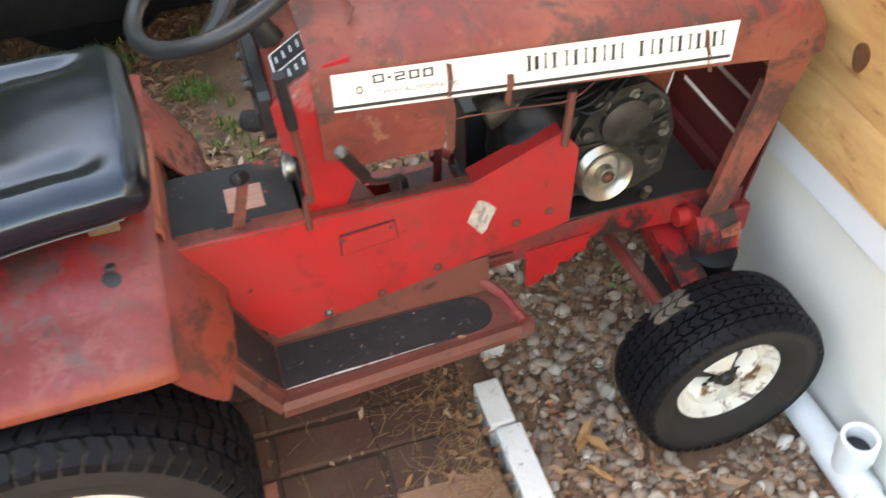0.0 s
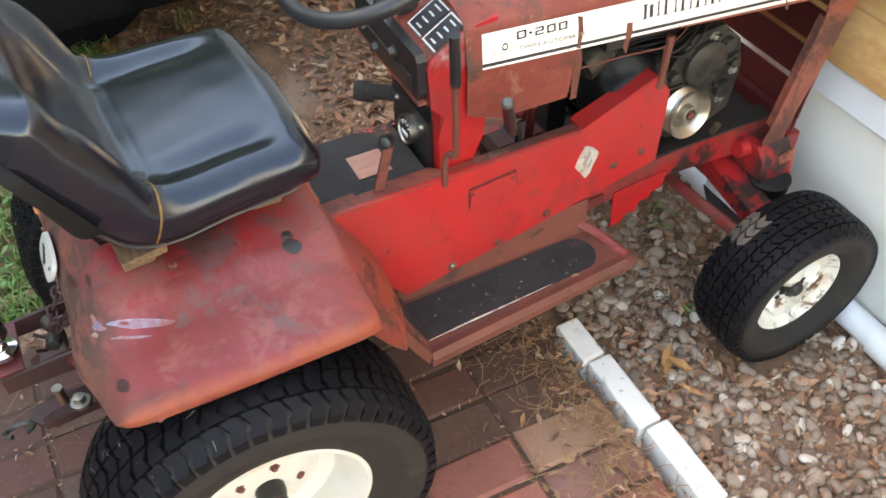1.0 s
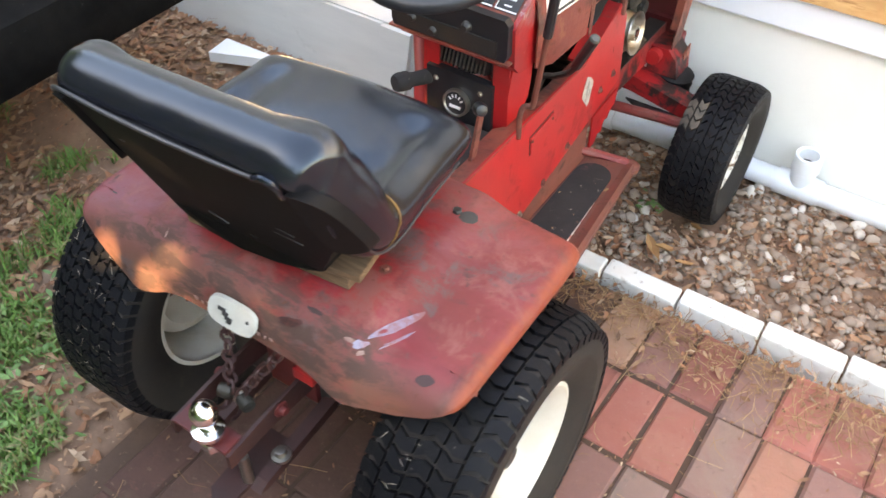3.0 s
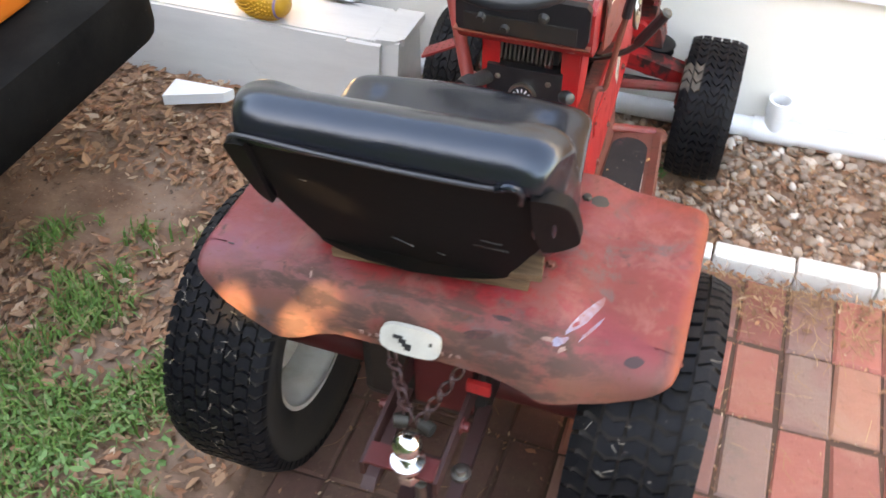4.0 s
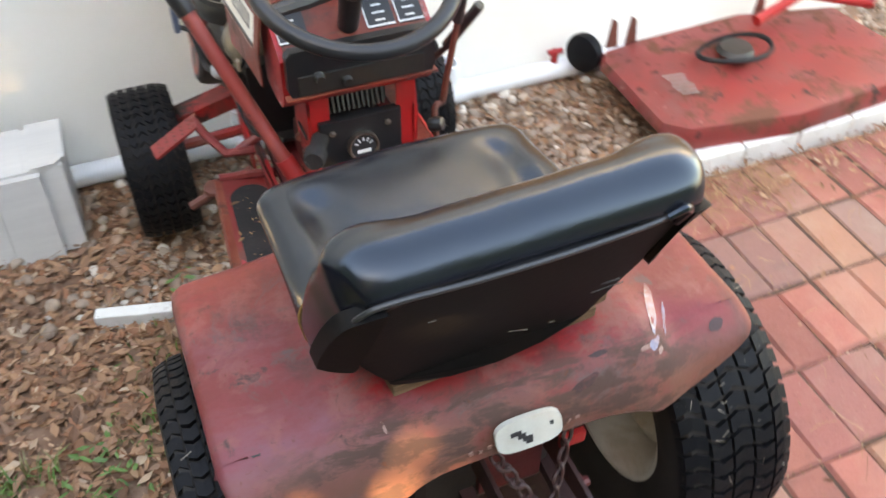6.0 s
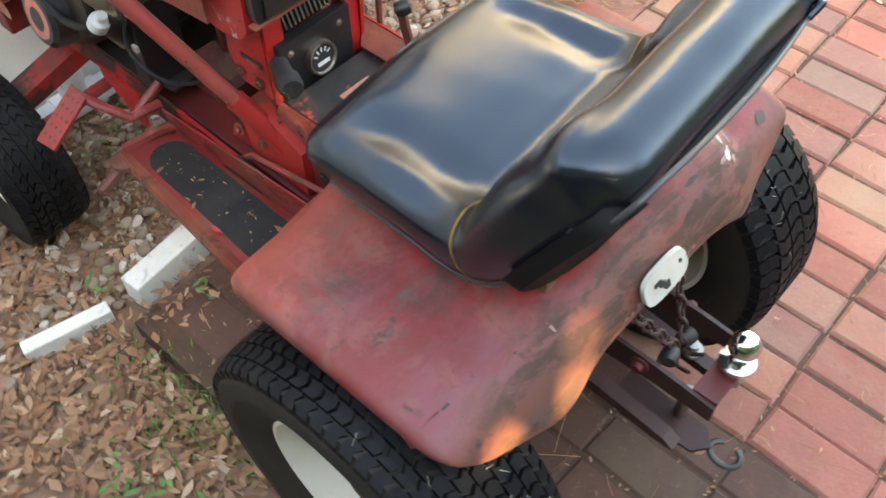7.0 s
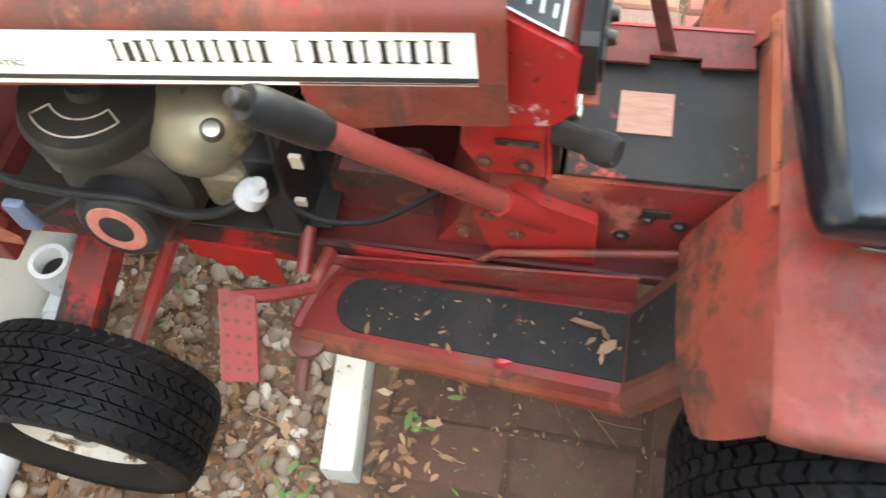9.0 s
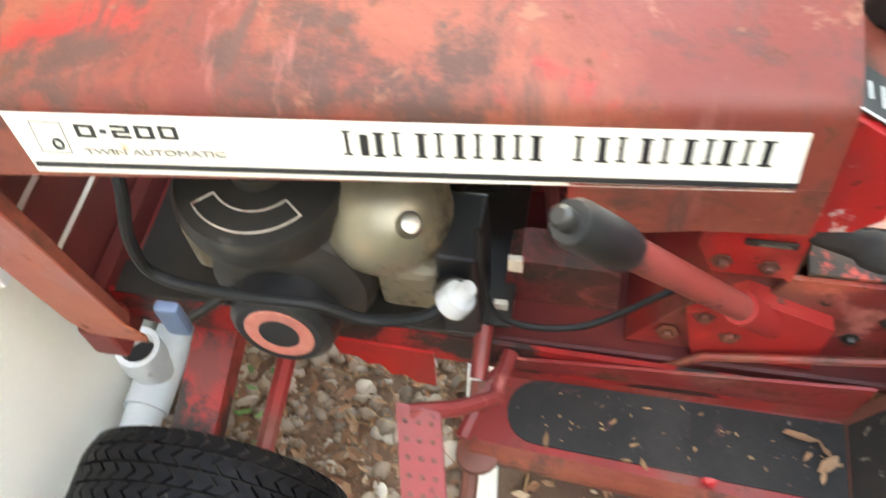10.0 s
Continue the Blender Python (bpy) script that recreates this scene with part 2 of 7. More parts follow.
M_paver = material("fired_clay_paver", (0.33, 0.13, 0.10), 0.85, grain=((0.25, 0.095, 0.075), 30), bump=0.7, bump_scale=110, patches=[(8, 0.52, 0.68, (0.15, 0.095, 0.07), 0.9), (3, 0.50, 0.64, (0.36, 0.24, 0.18), 0.9), (35, 0.60, 0.67, (0.10, 0.06, 0.045), 0.9), (90, 0.62, 0.67, (0.44, 0.30, 0.23), 0.9)],
                   spread=("object", [(0.0, (0.36, 0.125, 0.088)), (0.12, (0.24, 0.075, 0.055)), (0.25, (0.42, 0.135, 0.098)), (0.38, (0.33, 0.19, 0.115)), (0.5, (0.37, 0.10, 0.075)), (0.60, (0.20, 0.145, 0.115)), (0.72, (0.43, 0.175, 0.115)), (0.80, (0.21, 0.095, 0.08)), (0.90, (0.24, 0.175, 0.14)), (1.0, (0.31, 0.085, 0.07))], 0.30))
M_paverfar = material("fired_clay_paver_field", (0.33, 0.13, 0.10), 0.85, grain=((0.25, 0.095, 0.075), 30), bump=0.5, bump_scale=140,
                      spread=("island", [(0.0, (0.36, 0.125, 0.088)), (0.12, (0.24, 0.075, 0.055)), (0.25, (0.42, 0.135, 0.098)), (0.38, (0.33, 0.19, 0.115)), (0.5, (0.37, 0.10, 0.075)), (0.60, (0.20, 0.145, 0.115)), (0.72, (0.43, 0.175, 0.115)), (0.80, (0.21, 0.095, 0.08)), (0.90, (0.24, 0.175, 0.14)), (1.0, (0.31, 0.085, 0.07))], 0.30))
M_stone = material("river_pebbles", (0.36, 0.235, 0.16), 0.7, grain=((0.23, 0.14, 0.09), 50), bump=0.3, bump_scale=90,
                   spread=("island", [(0.0, (0.13, 0.090, 0.066)), (0.2, (0.36, 0.265, 0.20)), (0.4, (0.22, 0.155, 0.115)), (0.6, (0.47, 0.375, 0.295)), (0.75, (0.17, 0.125, 0.098)), (0.86, (0.34, 0.165, 0.09)), (0.93, (0.58, 0.49, 0.40)), (1.0, (0.76, 0.70, 0.62))], 0.25))
M_leaf = material("dry_oak_leaves", (0.26, 0.14, 0.07), 0.75, grain=((0.15, 0.07, 0.035), 45), bump=0.3, bump_scale=60,
                  spread=("island", [(0.0, (0.085, 0.036, 0.020)), (0.15, (0.27, 0.125, 0.066)), (0.32, (0.40, 0.215, 0.12)), (0.48, (0.165, 0.075, 0.042)), (0.62, (0.38, 0.15, 0.075)), (0.75, (0.29, 0.165, 0.11)), (0.88, (0.47, 0.245, 0.135)), (1.0, (0.60, 0.45, 0.32))], 0.25))
M_grass = material("green_grass", (0.09, 0.17, 0.035), 0.6, spread=("island", [(0.0, (0.05, 0.12, 0.022)), (0.5, (0.11, 0.23, 0.040)), (0.78, (0.17, 0.20, 0.06)), (0.9, (0.22, 0.17, 0.08)), (1.0, (0.30, 0.21, 0.11))], 0.2))
M_weed = material("soft_green_weed_leaf", (0.10, 0.19, 0.05), 0.6, spread=("island", [(0.0, (0.075, 0.15, 0.04)), (1.0, (0.15, 0.25, 0.07))], 0.2))
M_straw = material("dry_straw_and_twigs", (0.32, 0.17, 0.075), 0.8, spread=("island", [(0.0, (0.12, 0.055, 0.025)), (0.7, (0.36, 0.20, 0.095)), (1.0, (0.52, 0.35, 0.18))], 0.2))
M_soil = material("sandy_leaf_soil", (0.28, 0.165, 0.108), 0.95, grain=((0.145, 0.074, 0.045), 7), bump=0.8, bump_scale=45, patches=[(2.0, 0.52, 0.66, (0.28, 0.19, 0.14), 0.95), (5, 0.55, 0.65, (0.13, 0.072, 0.044), 0.95), (26, 0.60, 0.68, (0.05, 0.031, 0.02), 0.95), (90, 0.62, 0.68, (0.40, 0.26, 0.165), 0.95)])
M_football = material("yellow_spiked_rubber", (0.62, 0.33, 0.03), 0.5, grain=((0.50, 0.24, 0.02), 20))
M_purple = material("purple_rubber_band", (0.22, 0.16, 0.35), 0.5)
M_truck = material("dusty_black_bumper", (0.0040, 0.0038, 0.0038), 0.65, spec=0.05, grain=((0.013, 0.012, 0.011), 7), bump=0.2, patches=[(26, 0.70, 0.73, (0.24, 0.23, 0.22), 0.8), (60, 0.69, 0.72, (0.20, 0.19, 0.18), 0.8)])
M_lamp = material("orange_lamp_plastic", (0.60, 0.14, 0.02), 0.25)
M_primer = material("pale_bare_primer", (0.22, 0.22, 0.32), 0.26, spec=0.8, grain=((0.17, 0.085, 0.095), 16), patches=[(16, 0.44, 0.58, (0.19, 0.055, 0.052), 0.4), (30, 0.58, 0.66, (0.36, 0.38, 0.47), 0.25)])
M_chip = material("pale_paint_chip", (0.34, 0.21, 0.17), 0.6, grain=((0.20, 0.09, 0.07), 80))
# mud colour, darkened further for the shade under the tractor
M_pavermudshade = material("muddy_shaded_paver", (0.125, 0.056, 0.040), 0.9, grain=((0.060, 0.034, 0.025), 12), bump=0.6, bump_scale=90, patches=[(6, 0.48, 0.62, (0.125, 0.080, 0.052), 0.95), (22, 0.58, 0.66, (0.17, 0.07, 0.05), 0.9), (60, 0.60, 0.66, (0.20, 0.13, 0.08), 0.95)],
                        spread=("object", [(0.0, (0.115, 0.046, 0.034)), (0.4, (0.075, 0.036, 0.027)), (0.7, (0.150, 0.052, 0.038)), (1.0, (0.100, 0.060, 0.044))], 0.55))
M_badge = material("aged_white_enamel", (0.50, 0.50, 0.45), 0.4, grain=((0.42, 0.40, 0.35), 30))
M_darkrust = material("dark_oily_rust", (0.055, 0.015, 0.012), 0.55, grain=((0.026, 0.010, 0.009), 12), bump=0.3, patches=[(9, 0.6, 0.7, (0.13, 0.026, 0.02), 0.5)])
M_knot = material("dark_wood_knot", (0.17, 0.065, 0.025), 0.6, grain=((0.09, 0.035, 0.015), 60))
M_joint = material("packed_joint_soil", (0.10, 0.055, 0.036), 0.95, grain=((0.075, 0.04, 0.026), 25), bump=0.8, bump_scale=70, patches=[(50, 0.62, 0.70, (0.26, 0.16, 0.10), 0.95)])
M_dash = material("scuffed_dash_red", BRIGHT, 0.42, grain=(RED, 6), bump=0.15, bump_scale=90, patches=[(4, 0.48, 0.60, (0.27, 0.022, 0.022), 0.5), (7, 0.56, 0.62, (0.40, 0.12, 0.11), 0.55), (14, 0.62, 0.66, (0.44, 0.30, 0.29), 0.5), (7, 0.60, 0.66, (0.10, 0.03, 0.028), 0.6), (24, 0.65, 0.70, (0.44, 0.24, 0.22), 0.6), (40, 0.64, 0.70, DARKRUST, 0.8)])
M_grimered = material("grease_stained_red_steel", (0.40, 0.012, 0.014), 0.42, grain=((0.24, 0.016, 0.016), 7), bump=0.25, patches=[(8, 0.47, 0.54, (0.022, 0.013, 0.011), 0.5), (3, 0.52, 0.62, (0.17, 0.03, 0.026), 0.6), (30, 0.62, 0.68, (0.09, 0.035, 0.025), 0.8)])
M_emblem = material("pink_faded_ring_print", (0.55, 0.22, 0.17), 0.5, grain=((0.42, 0.10, 0.08), 40))
M_tan = material("tan_shroud_metal", (0.30, 0.25, 0.175), 0.34, 0.5, grain=((0.19, 0.155, 0.11), 7), bump=0.2, patches=[(10, 0.58, 0.7, (0.06, 0.05, 0.04), 0.8)])
M_bluegrip = material("blue_grey_plastic", (0.10, 0.14, 0.22), 0.4)
M_fin = material("dull_dark_fins", (0.10, 0.095, 0.085), 0.5, 0.8)
M_deck = material("scratched_faded_red_deck", (0.27, 0.026, 0.024), 0.45, grain=((0.17, 0.034, 0.030), 5), bump=0.25, patches=[(3, 0.50, 0.62, (0.20, 0.06, 0.05), 0.55), (7, 0.52, 0.60, RUST, 0.8), (16, 0.58, 0.64, DARKRUST, 0.85), (30, 0.66, 0.70, (0.40, 0.20, 0.17), 0.7)])
M_cap = material("milky_bluish_plastic", (0.48, 0.50, 0.53), 0.4, grain=((0.40, 0.40, 0.40), 20), patches=[(30, 0.60, 0.68, (0.16, 0.12, 0.09), 0.7)])
M_tanleaf = material("fresh_fallen_tan_leaf", (0.46, 0.24, 0.095), 0.7, grain=((0.33, 0.15, 0.055), 30), bump=0.3, bump_scale=60)
M_grimebox = material("grimy_dark_red_sheet", (0.20, 0.022, 0.022), 0.45, grain=((0.11, 0.020, 0.018), 6), bump=0.25, patches=[(4, 0.46, 0.60, (0.075, 0.026, 0.020), 0.6), (9, 0.52, 0.62, (0.045, 0.028, 0.022), 0.7), (18, 0.58, 0.66, (0.26, 0.06, 0.05), 0.5), (45, 0.64, 0.70, (0.14, 0.10, 0.08), 0.8)])
M_clip = material("bleached_grass_clipping", (0.40, 0.35, 0.28), 0.8, grain=((0.30, 0.25, 0.19), 60))
M_handle = material("faded_coral_red_paint", (0.34, 0.048, 0.040), 0.45, grain=((0.25, 0.055, 0.046), 8), bump=0.15, patches=[(9, 0.58, 0.64, (0.12, 0.045, 0.040), 0.6), (30, 0.62, 0.68, (0.07, 0.035, 0.03), 0.8)])
M_mud = material("dry_tan_mud", (0.15, 0.115, 0.085), 0.9, grain=((0.05, 0.042, 0.035), 30), bump=0.4)
M_hose = material("black_rubber_hose", (0.008, 0.008, 0.009), 0.5, spec=0.2, grain=((0.014, 0.0135, 0.0135), 30))

# ---------------- mesh helpers ----------------


def part(name, bm, mat, parent=None, label="", smooth=False, bevel=0.0, angle=35):
    """Links a bmesh as one mesh object, under parent if given."""
    if bevel:
        edges = [e for e in bm.edges if len(e.link_faces) == 2 and e.calc_face_angle(0) > radians(30)]
        bmesh.ops.bevel(bm, geom=edges, offset=bevel, segments=2, affect='EDGES', profile=0.6, clamp_overlap=True)
    bmesh.ops.recalc_face_normals(bm, faces=bm.faces)
    me = bpy.data.meshes.new(name)
    bm.to_mesh(me)
    bm.free()
    if smooth:
        for p in me.polygons:
            p.use_smooth = True
        me.set_sharp_from_angle(angle=radians(angle))
    me.materials.append(mat)
    ob = new(name, me)
    ob.parent = parent
    if label:
        ob["label"] = label
    return ob


def thing(name, label, category, group="", at=(0, 0, 0)):
    ob = new(name)
    ob.empty_display_size = 0.05
    ob.location = at
    return tagged(ob, label, category, group)


def box(c, s, rot=None, bm=None):
    bm = bm or bmesh.new()
    m = Matrix.Translation(c) @ (rot or Matrix()) @ Matrix.Diagonal((*s, 1))
    bmesh.ops.create_cube(bm, size=1, matrix=m)
    return bm


def slab(pts, axis, lo, hi, bm=None):
    """An outline in the plane across axis, given thickness from lo to hi. x: pts are (y, z); y: (x, z); z: (x, y)."""
    bm = bm or bmesh.new()
    put = {"x": lambda p, v: (v, p[0], p[1]), "y": lambda p, v: (p[0], v, p[1]), "z": lambda p, v: (p[0], p[1], v)}[axis]
    a = [bm.verts.new(put(p, lo)) for p in pts]
    b = [bm.verts.new(put(p, hi)) for p in pts]
    bm.faces.new(a)
    bm.faces.new(b[::-1])
    for i in range(len(pts)):
        j = (i + 1) % len(pts)
        bm.faces.new((a[i], b[i], b[j], a[j]))
    return bm


def tube(path, r, seg=10, bm=None, closed=False):
    """A round bar along a path; r a radius or one for each point."""
    bm = bm or bmesh.new()
    path = [Vector(p) for p in path]
    rs = r if isinstance(r, (list, tuple)) else [r] * len(path)
    rings, up = [], None
    for i, p in enumerate(path):
        if closed:
            d = path[(i + 1) % len(path)] - path[i - 1]
        else:
            d = path[min(i + 1, len(path) - 1)] - path[max(i - 1, 0)]
        d.normalize()
        if up is None:
            up = Vector((0, 0, 1)) if abs(d.z) < 0.9 else Vector((1, 0, 0))
        side = d.cross(up).normalized()
        up = side.cross(d).normalized()
        rings.append([bm.verts.new(p + rs[i] * (side * math.cos(a) + up * math.sin(a))) for a in (2 * math.pi * k / seg for k in range(seg))])
    n = len(rings)
    for i in range(n if closed else n - 1):
        a, b = rings[i], rings[(i + 1) % n]
        for k in range(seg):
            bm.faces.new((a[k], a[(k + 1) % seg], b[(k + 1) % seg], b[k]))
    if not closed:
        bm.faces.new(rings[0][::-1])
        bm.faces.new(rings[-1])
    return bm


def curve_path(pts, steps=6):
    """A smooth line through points."""
    p = [Vector(q) for q in pts]
    p = [p[0] * 2 - p[1]] + p + [p[-1] * 2 - p[-2]]
    out = []
    for i in range(1, len(p) - 2):
        for k in range(steps):
            t = k / steps
            out.append(0.5 * ((2 * p[i]) + (p[i + 1] - p[i - 1]) * t + (2 * p[i - 1] - 5 * p[i] + 4 * p[i + 1] - p[i + 2]) * t * t + (3 * p[i] - p[i - 1] - 3 * p[i + 1] + p[i + 2]) * t ** 3))
    out.append(p[-2])
    return out


def lathe(profile, m=None, seg=32, bm=None, closed=False):
    """Turns (radius, height) about the local z axis, laid by the matrix m."""
    bm = bm or bmesh.new()
    m = m or Matrix()
    rings = []
    for r, h in profile:
        if r < 1e-5:
            rings.append([bm.verts.new(m @ Vector((0, 0, h)))])
        else:
            rings.append([bm.verts.new(m @ Vector((r * math.cos(a), r * math.sin(a), h))) for a in (2 * math.pi * k / seg for k in range(seg))])
    pairs = list(zip(rings, rings[1:])) + ([(rings[-1], rings[0])] if closed else [])
    for a, b in pairs:
        for k in range(seg):
            j = (k + 1) % seg
            if len(a) == 1 and len(b) > 1:
                bm.faces.new((a[0], b[k], b[j]))
            elif len(b) == 1 and len(a) > 1:
                bm.faces.new((a[k], a[j], b[0]))
            elif len(a) > 1:
                bm.faces.new((a[k], a[j], b[j], b[k]))
    return bm


def axis_to(p, d):
    """A matrix at p whose z axis points along d."""
    return Matrix.Translation(p) @ Vector(d).to_track_quat('Z', 'Y').to_matrix().to_4x4()


def sheet(rows, thick, bm=None):
    """A grid of points made into sheet metal of a thickness along its normals."""
    bm = bm or bmesh.new()
    v = [[bm.verts.new(p) for p in r] for r in rows]
    ni, nj = len(v), len(v[0])
    for i in range(ni - 1):
        for j in range(nj - 1):
            bm.faces.new((v[i][j], v[i][j + 1], v[i + 1][j + 1], v[i + 1][j]))
    bm.normal_update()
    w = [[bm.verts.new(q.co - q.normal * thick) for q in r] for r in v]
    for i in range(ni - 1):
        for j in range(nj - 1):
            bm.faces.new((w[i][j], w[i + 1][j], w[i + 1][j + 1], w[i][j + 1]))
    rim_ = [(0, j) for j in range(nj)] + [(i, nj - 1) for i in range(1, ni)] + [(ni - 1, j) for j in range(nj - 2, -1, -1)] + [(i, 0) for i in range(ni - 2, 0, -1)]
    for (a, b), (c, d) in zip(rim_, rim_[1:] + rim_[:1]):
        bm.faces.new((v[a][b], w[a][b], w[c][d], v[c][d]))
    return bm


def bolt(name, p, d, r, parent, mat):
    bm = lathe([(0, r * 0.9), (r * 0.8, r * 0.85), (r, r * 0.5), (r, 0), (r * 1.7, 0), (r * 1.7, -0.002), (0, -0.002)], axis_to(p, d), 6)
    return part(name, bm, mat, parent)


def lettering(name, text, size, m, mat, parent, thick=0.0004, width=None):
    """Words in the built-in font, made into a mesh."""
    cu = bpy.data.curves.new(name, 'FONT')
    cu.body, cu.size, cu.extrude = text, size, thick
    tmp = bpy.data.objects.new(name, cu)
    me = bpy.data.meshes.new_from_object(tmp)
    bpy.data.objects.remove(tmp)
    xs = [v.co.x for v in me.vertices]
    if width:
        k = width / (max(xs) - min(xs))
        me.transform(Matrix.Diagonal((k, 1, 1, 1)))
    me.transform(m)
    me.materials.append(mat)
    ob = new(name, me)
    ob.parent = parent
    return ob


def between(vals, steps):
    """Rows of numbers with smooth rows put between them."""
    p = [np.array(v, float) for v in vals]
    p = [2 * p[0] - p[1]] + p + [2 * p[-1] - p[-2]]
    out = []
    for i in range(1, len(p) - 2):
        for k in range(steps):
            t = k / steps
            out.append(0.5 * (2 * p[i] + (p[i + 1] - p[i - 1]) * t + (2 * p[i - 1] - 5 * p[i] + 4 * p[i + 1] - p[i + 2]) * t * t + (3 * p[i] - p[i - 1] - 3 * p[i + 1] + p[i + 2]) * t ** 3))
    return out + [p[-2]]

# ---------------- setting: ground, house wall ----------------
WALL_Y = 1.60


def ground_height(x, y):
    """Paved part level, the gravel bed by the wall a little lower, the lawn side uneven."""
    h = -0.035
    if y < 0.93 and x > -0.40:
        return -0.075
    if y > 0.93:
        h = -0.045
    far = max(0.0, -0.45 - x)
    h += 0.02 * min(1.0, far * 2)
    return h + 0.012 * noise.noise((x * 2.3, y * 2.3, 3.0)) + 0.006 * noise.noise((x * 9, y * 9, 1.0))


bm = bmesh.new()
xs = [-60, -20, -8, -4.5] + [-3 + 0.06 * i for i in range(103)] + [4.5, 8, 20, 60]
ys = [-60, -20, -8, -4.5] + [-3 + 0.06 * i for i in range(82)] + [2.4, 6, 20, 60]
rows = [[bm.verts.new((x, y, ground_height(x, y))) for x in xs] for y in ys]
for i in range(len(ys) - 1):
    for j in range(len(xs) - 1):
        bm.faces.new((rows[i][j], rows[i][j + 1], rows[i + 1][j + 1], rows[i + 1][j]))
tagged(part("ground", bm, M_soil, smooth=True, angle=80), "sandy soil with leaf litter round the paving", "ground", kind="structure")

bm = box((0, WALL_Y + 0.10, 1.25), (9.0, 0.2, 2.7))
tagged(part("wall_north", bm, M_stucco), "off-white painted stucco house wall", "wall", kind="structure")
bm = box((1.35, WALL_Y - 0.012, 0.492), (3.0, 0.03, 0.096))
tagged(part("trim", bm, M_trim, bevel=0.004), "white painted trim board below the boarded opening", "trim", kind="structure")
bm = slab([(WALL_Y - 0.045, 0.541), (WALL_Y + 0.01, 0.541), (WALL_Y + 0.01, 0.66), (WALL_Y - 0.02, 0.66)], "x", -0.15, 2.85)
tagged(part("window_ledge", bm, M_pine, bevel=0.003), "bare pine sill board fixed over white trim", "sill", kind="structure")
bm = box((1.35, WALL_Y - 0.004, 1.05), (3.0, 0.02, 0.775))
plywood = tagged(part("plywood_panel", bm, M_pine), "knotty bare plywood panel boarding up an opening", "panel", kind="structure")
for x, z, w_, h_, a in ((0.22, 0.75, 0.020, 0.030, 0.3), (0.285, 0.835, 0.026, 0.016, 0.1), (0.60, 0.80, 0.03, 0.018, 0.0), (0.95, 0.78, 0.02, 0.03, 0.5)):
    bm = bmesh.new()
    ring_ = [bm.verts.new((x + w_ * math.cos(q) * (1 + 0.1 * math.sin(3 * q)) + a * h_ * math.sin(q) * 0.3, WALL_Y - 0.0152, z + h_ * math.sin(q))) for q in (2 * math.pi * k / 18 for k in range(18))]
    c_ = bm.verts.new((x, WALL_Y - 0.0160, z))
    for k in range(18):
        bm.faces.new((c_, ring_[k], ring_[(k + 1) % 18]))
    part("knot", bm, M_knot, plywood, "dark brown wood knot")

# ---------------- the garden tractor ----------------
tractor = thing("garden_tractor", "old rusty red garden tractor parked facing a house wall", "garden tractor")


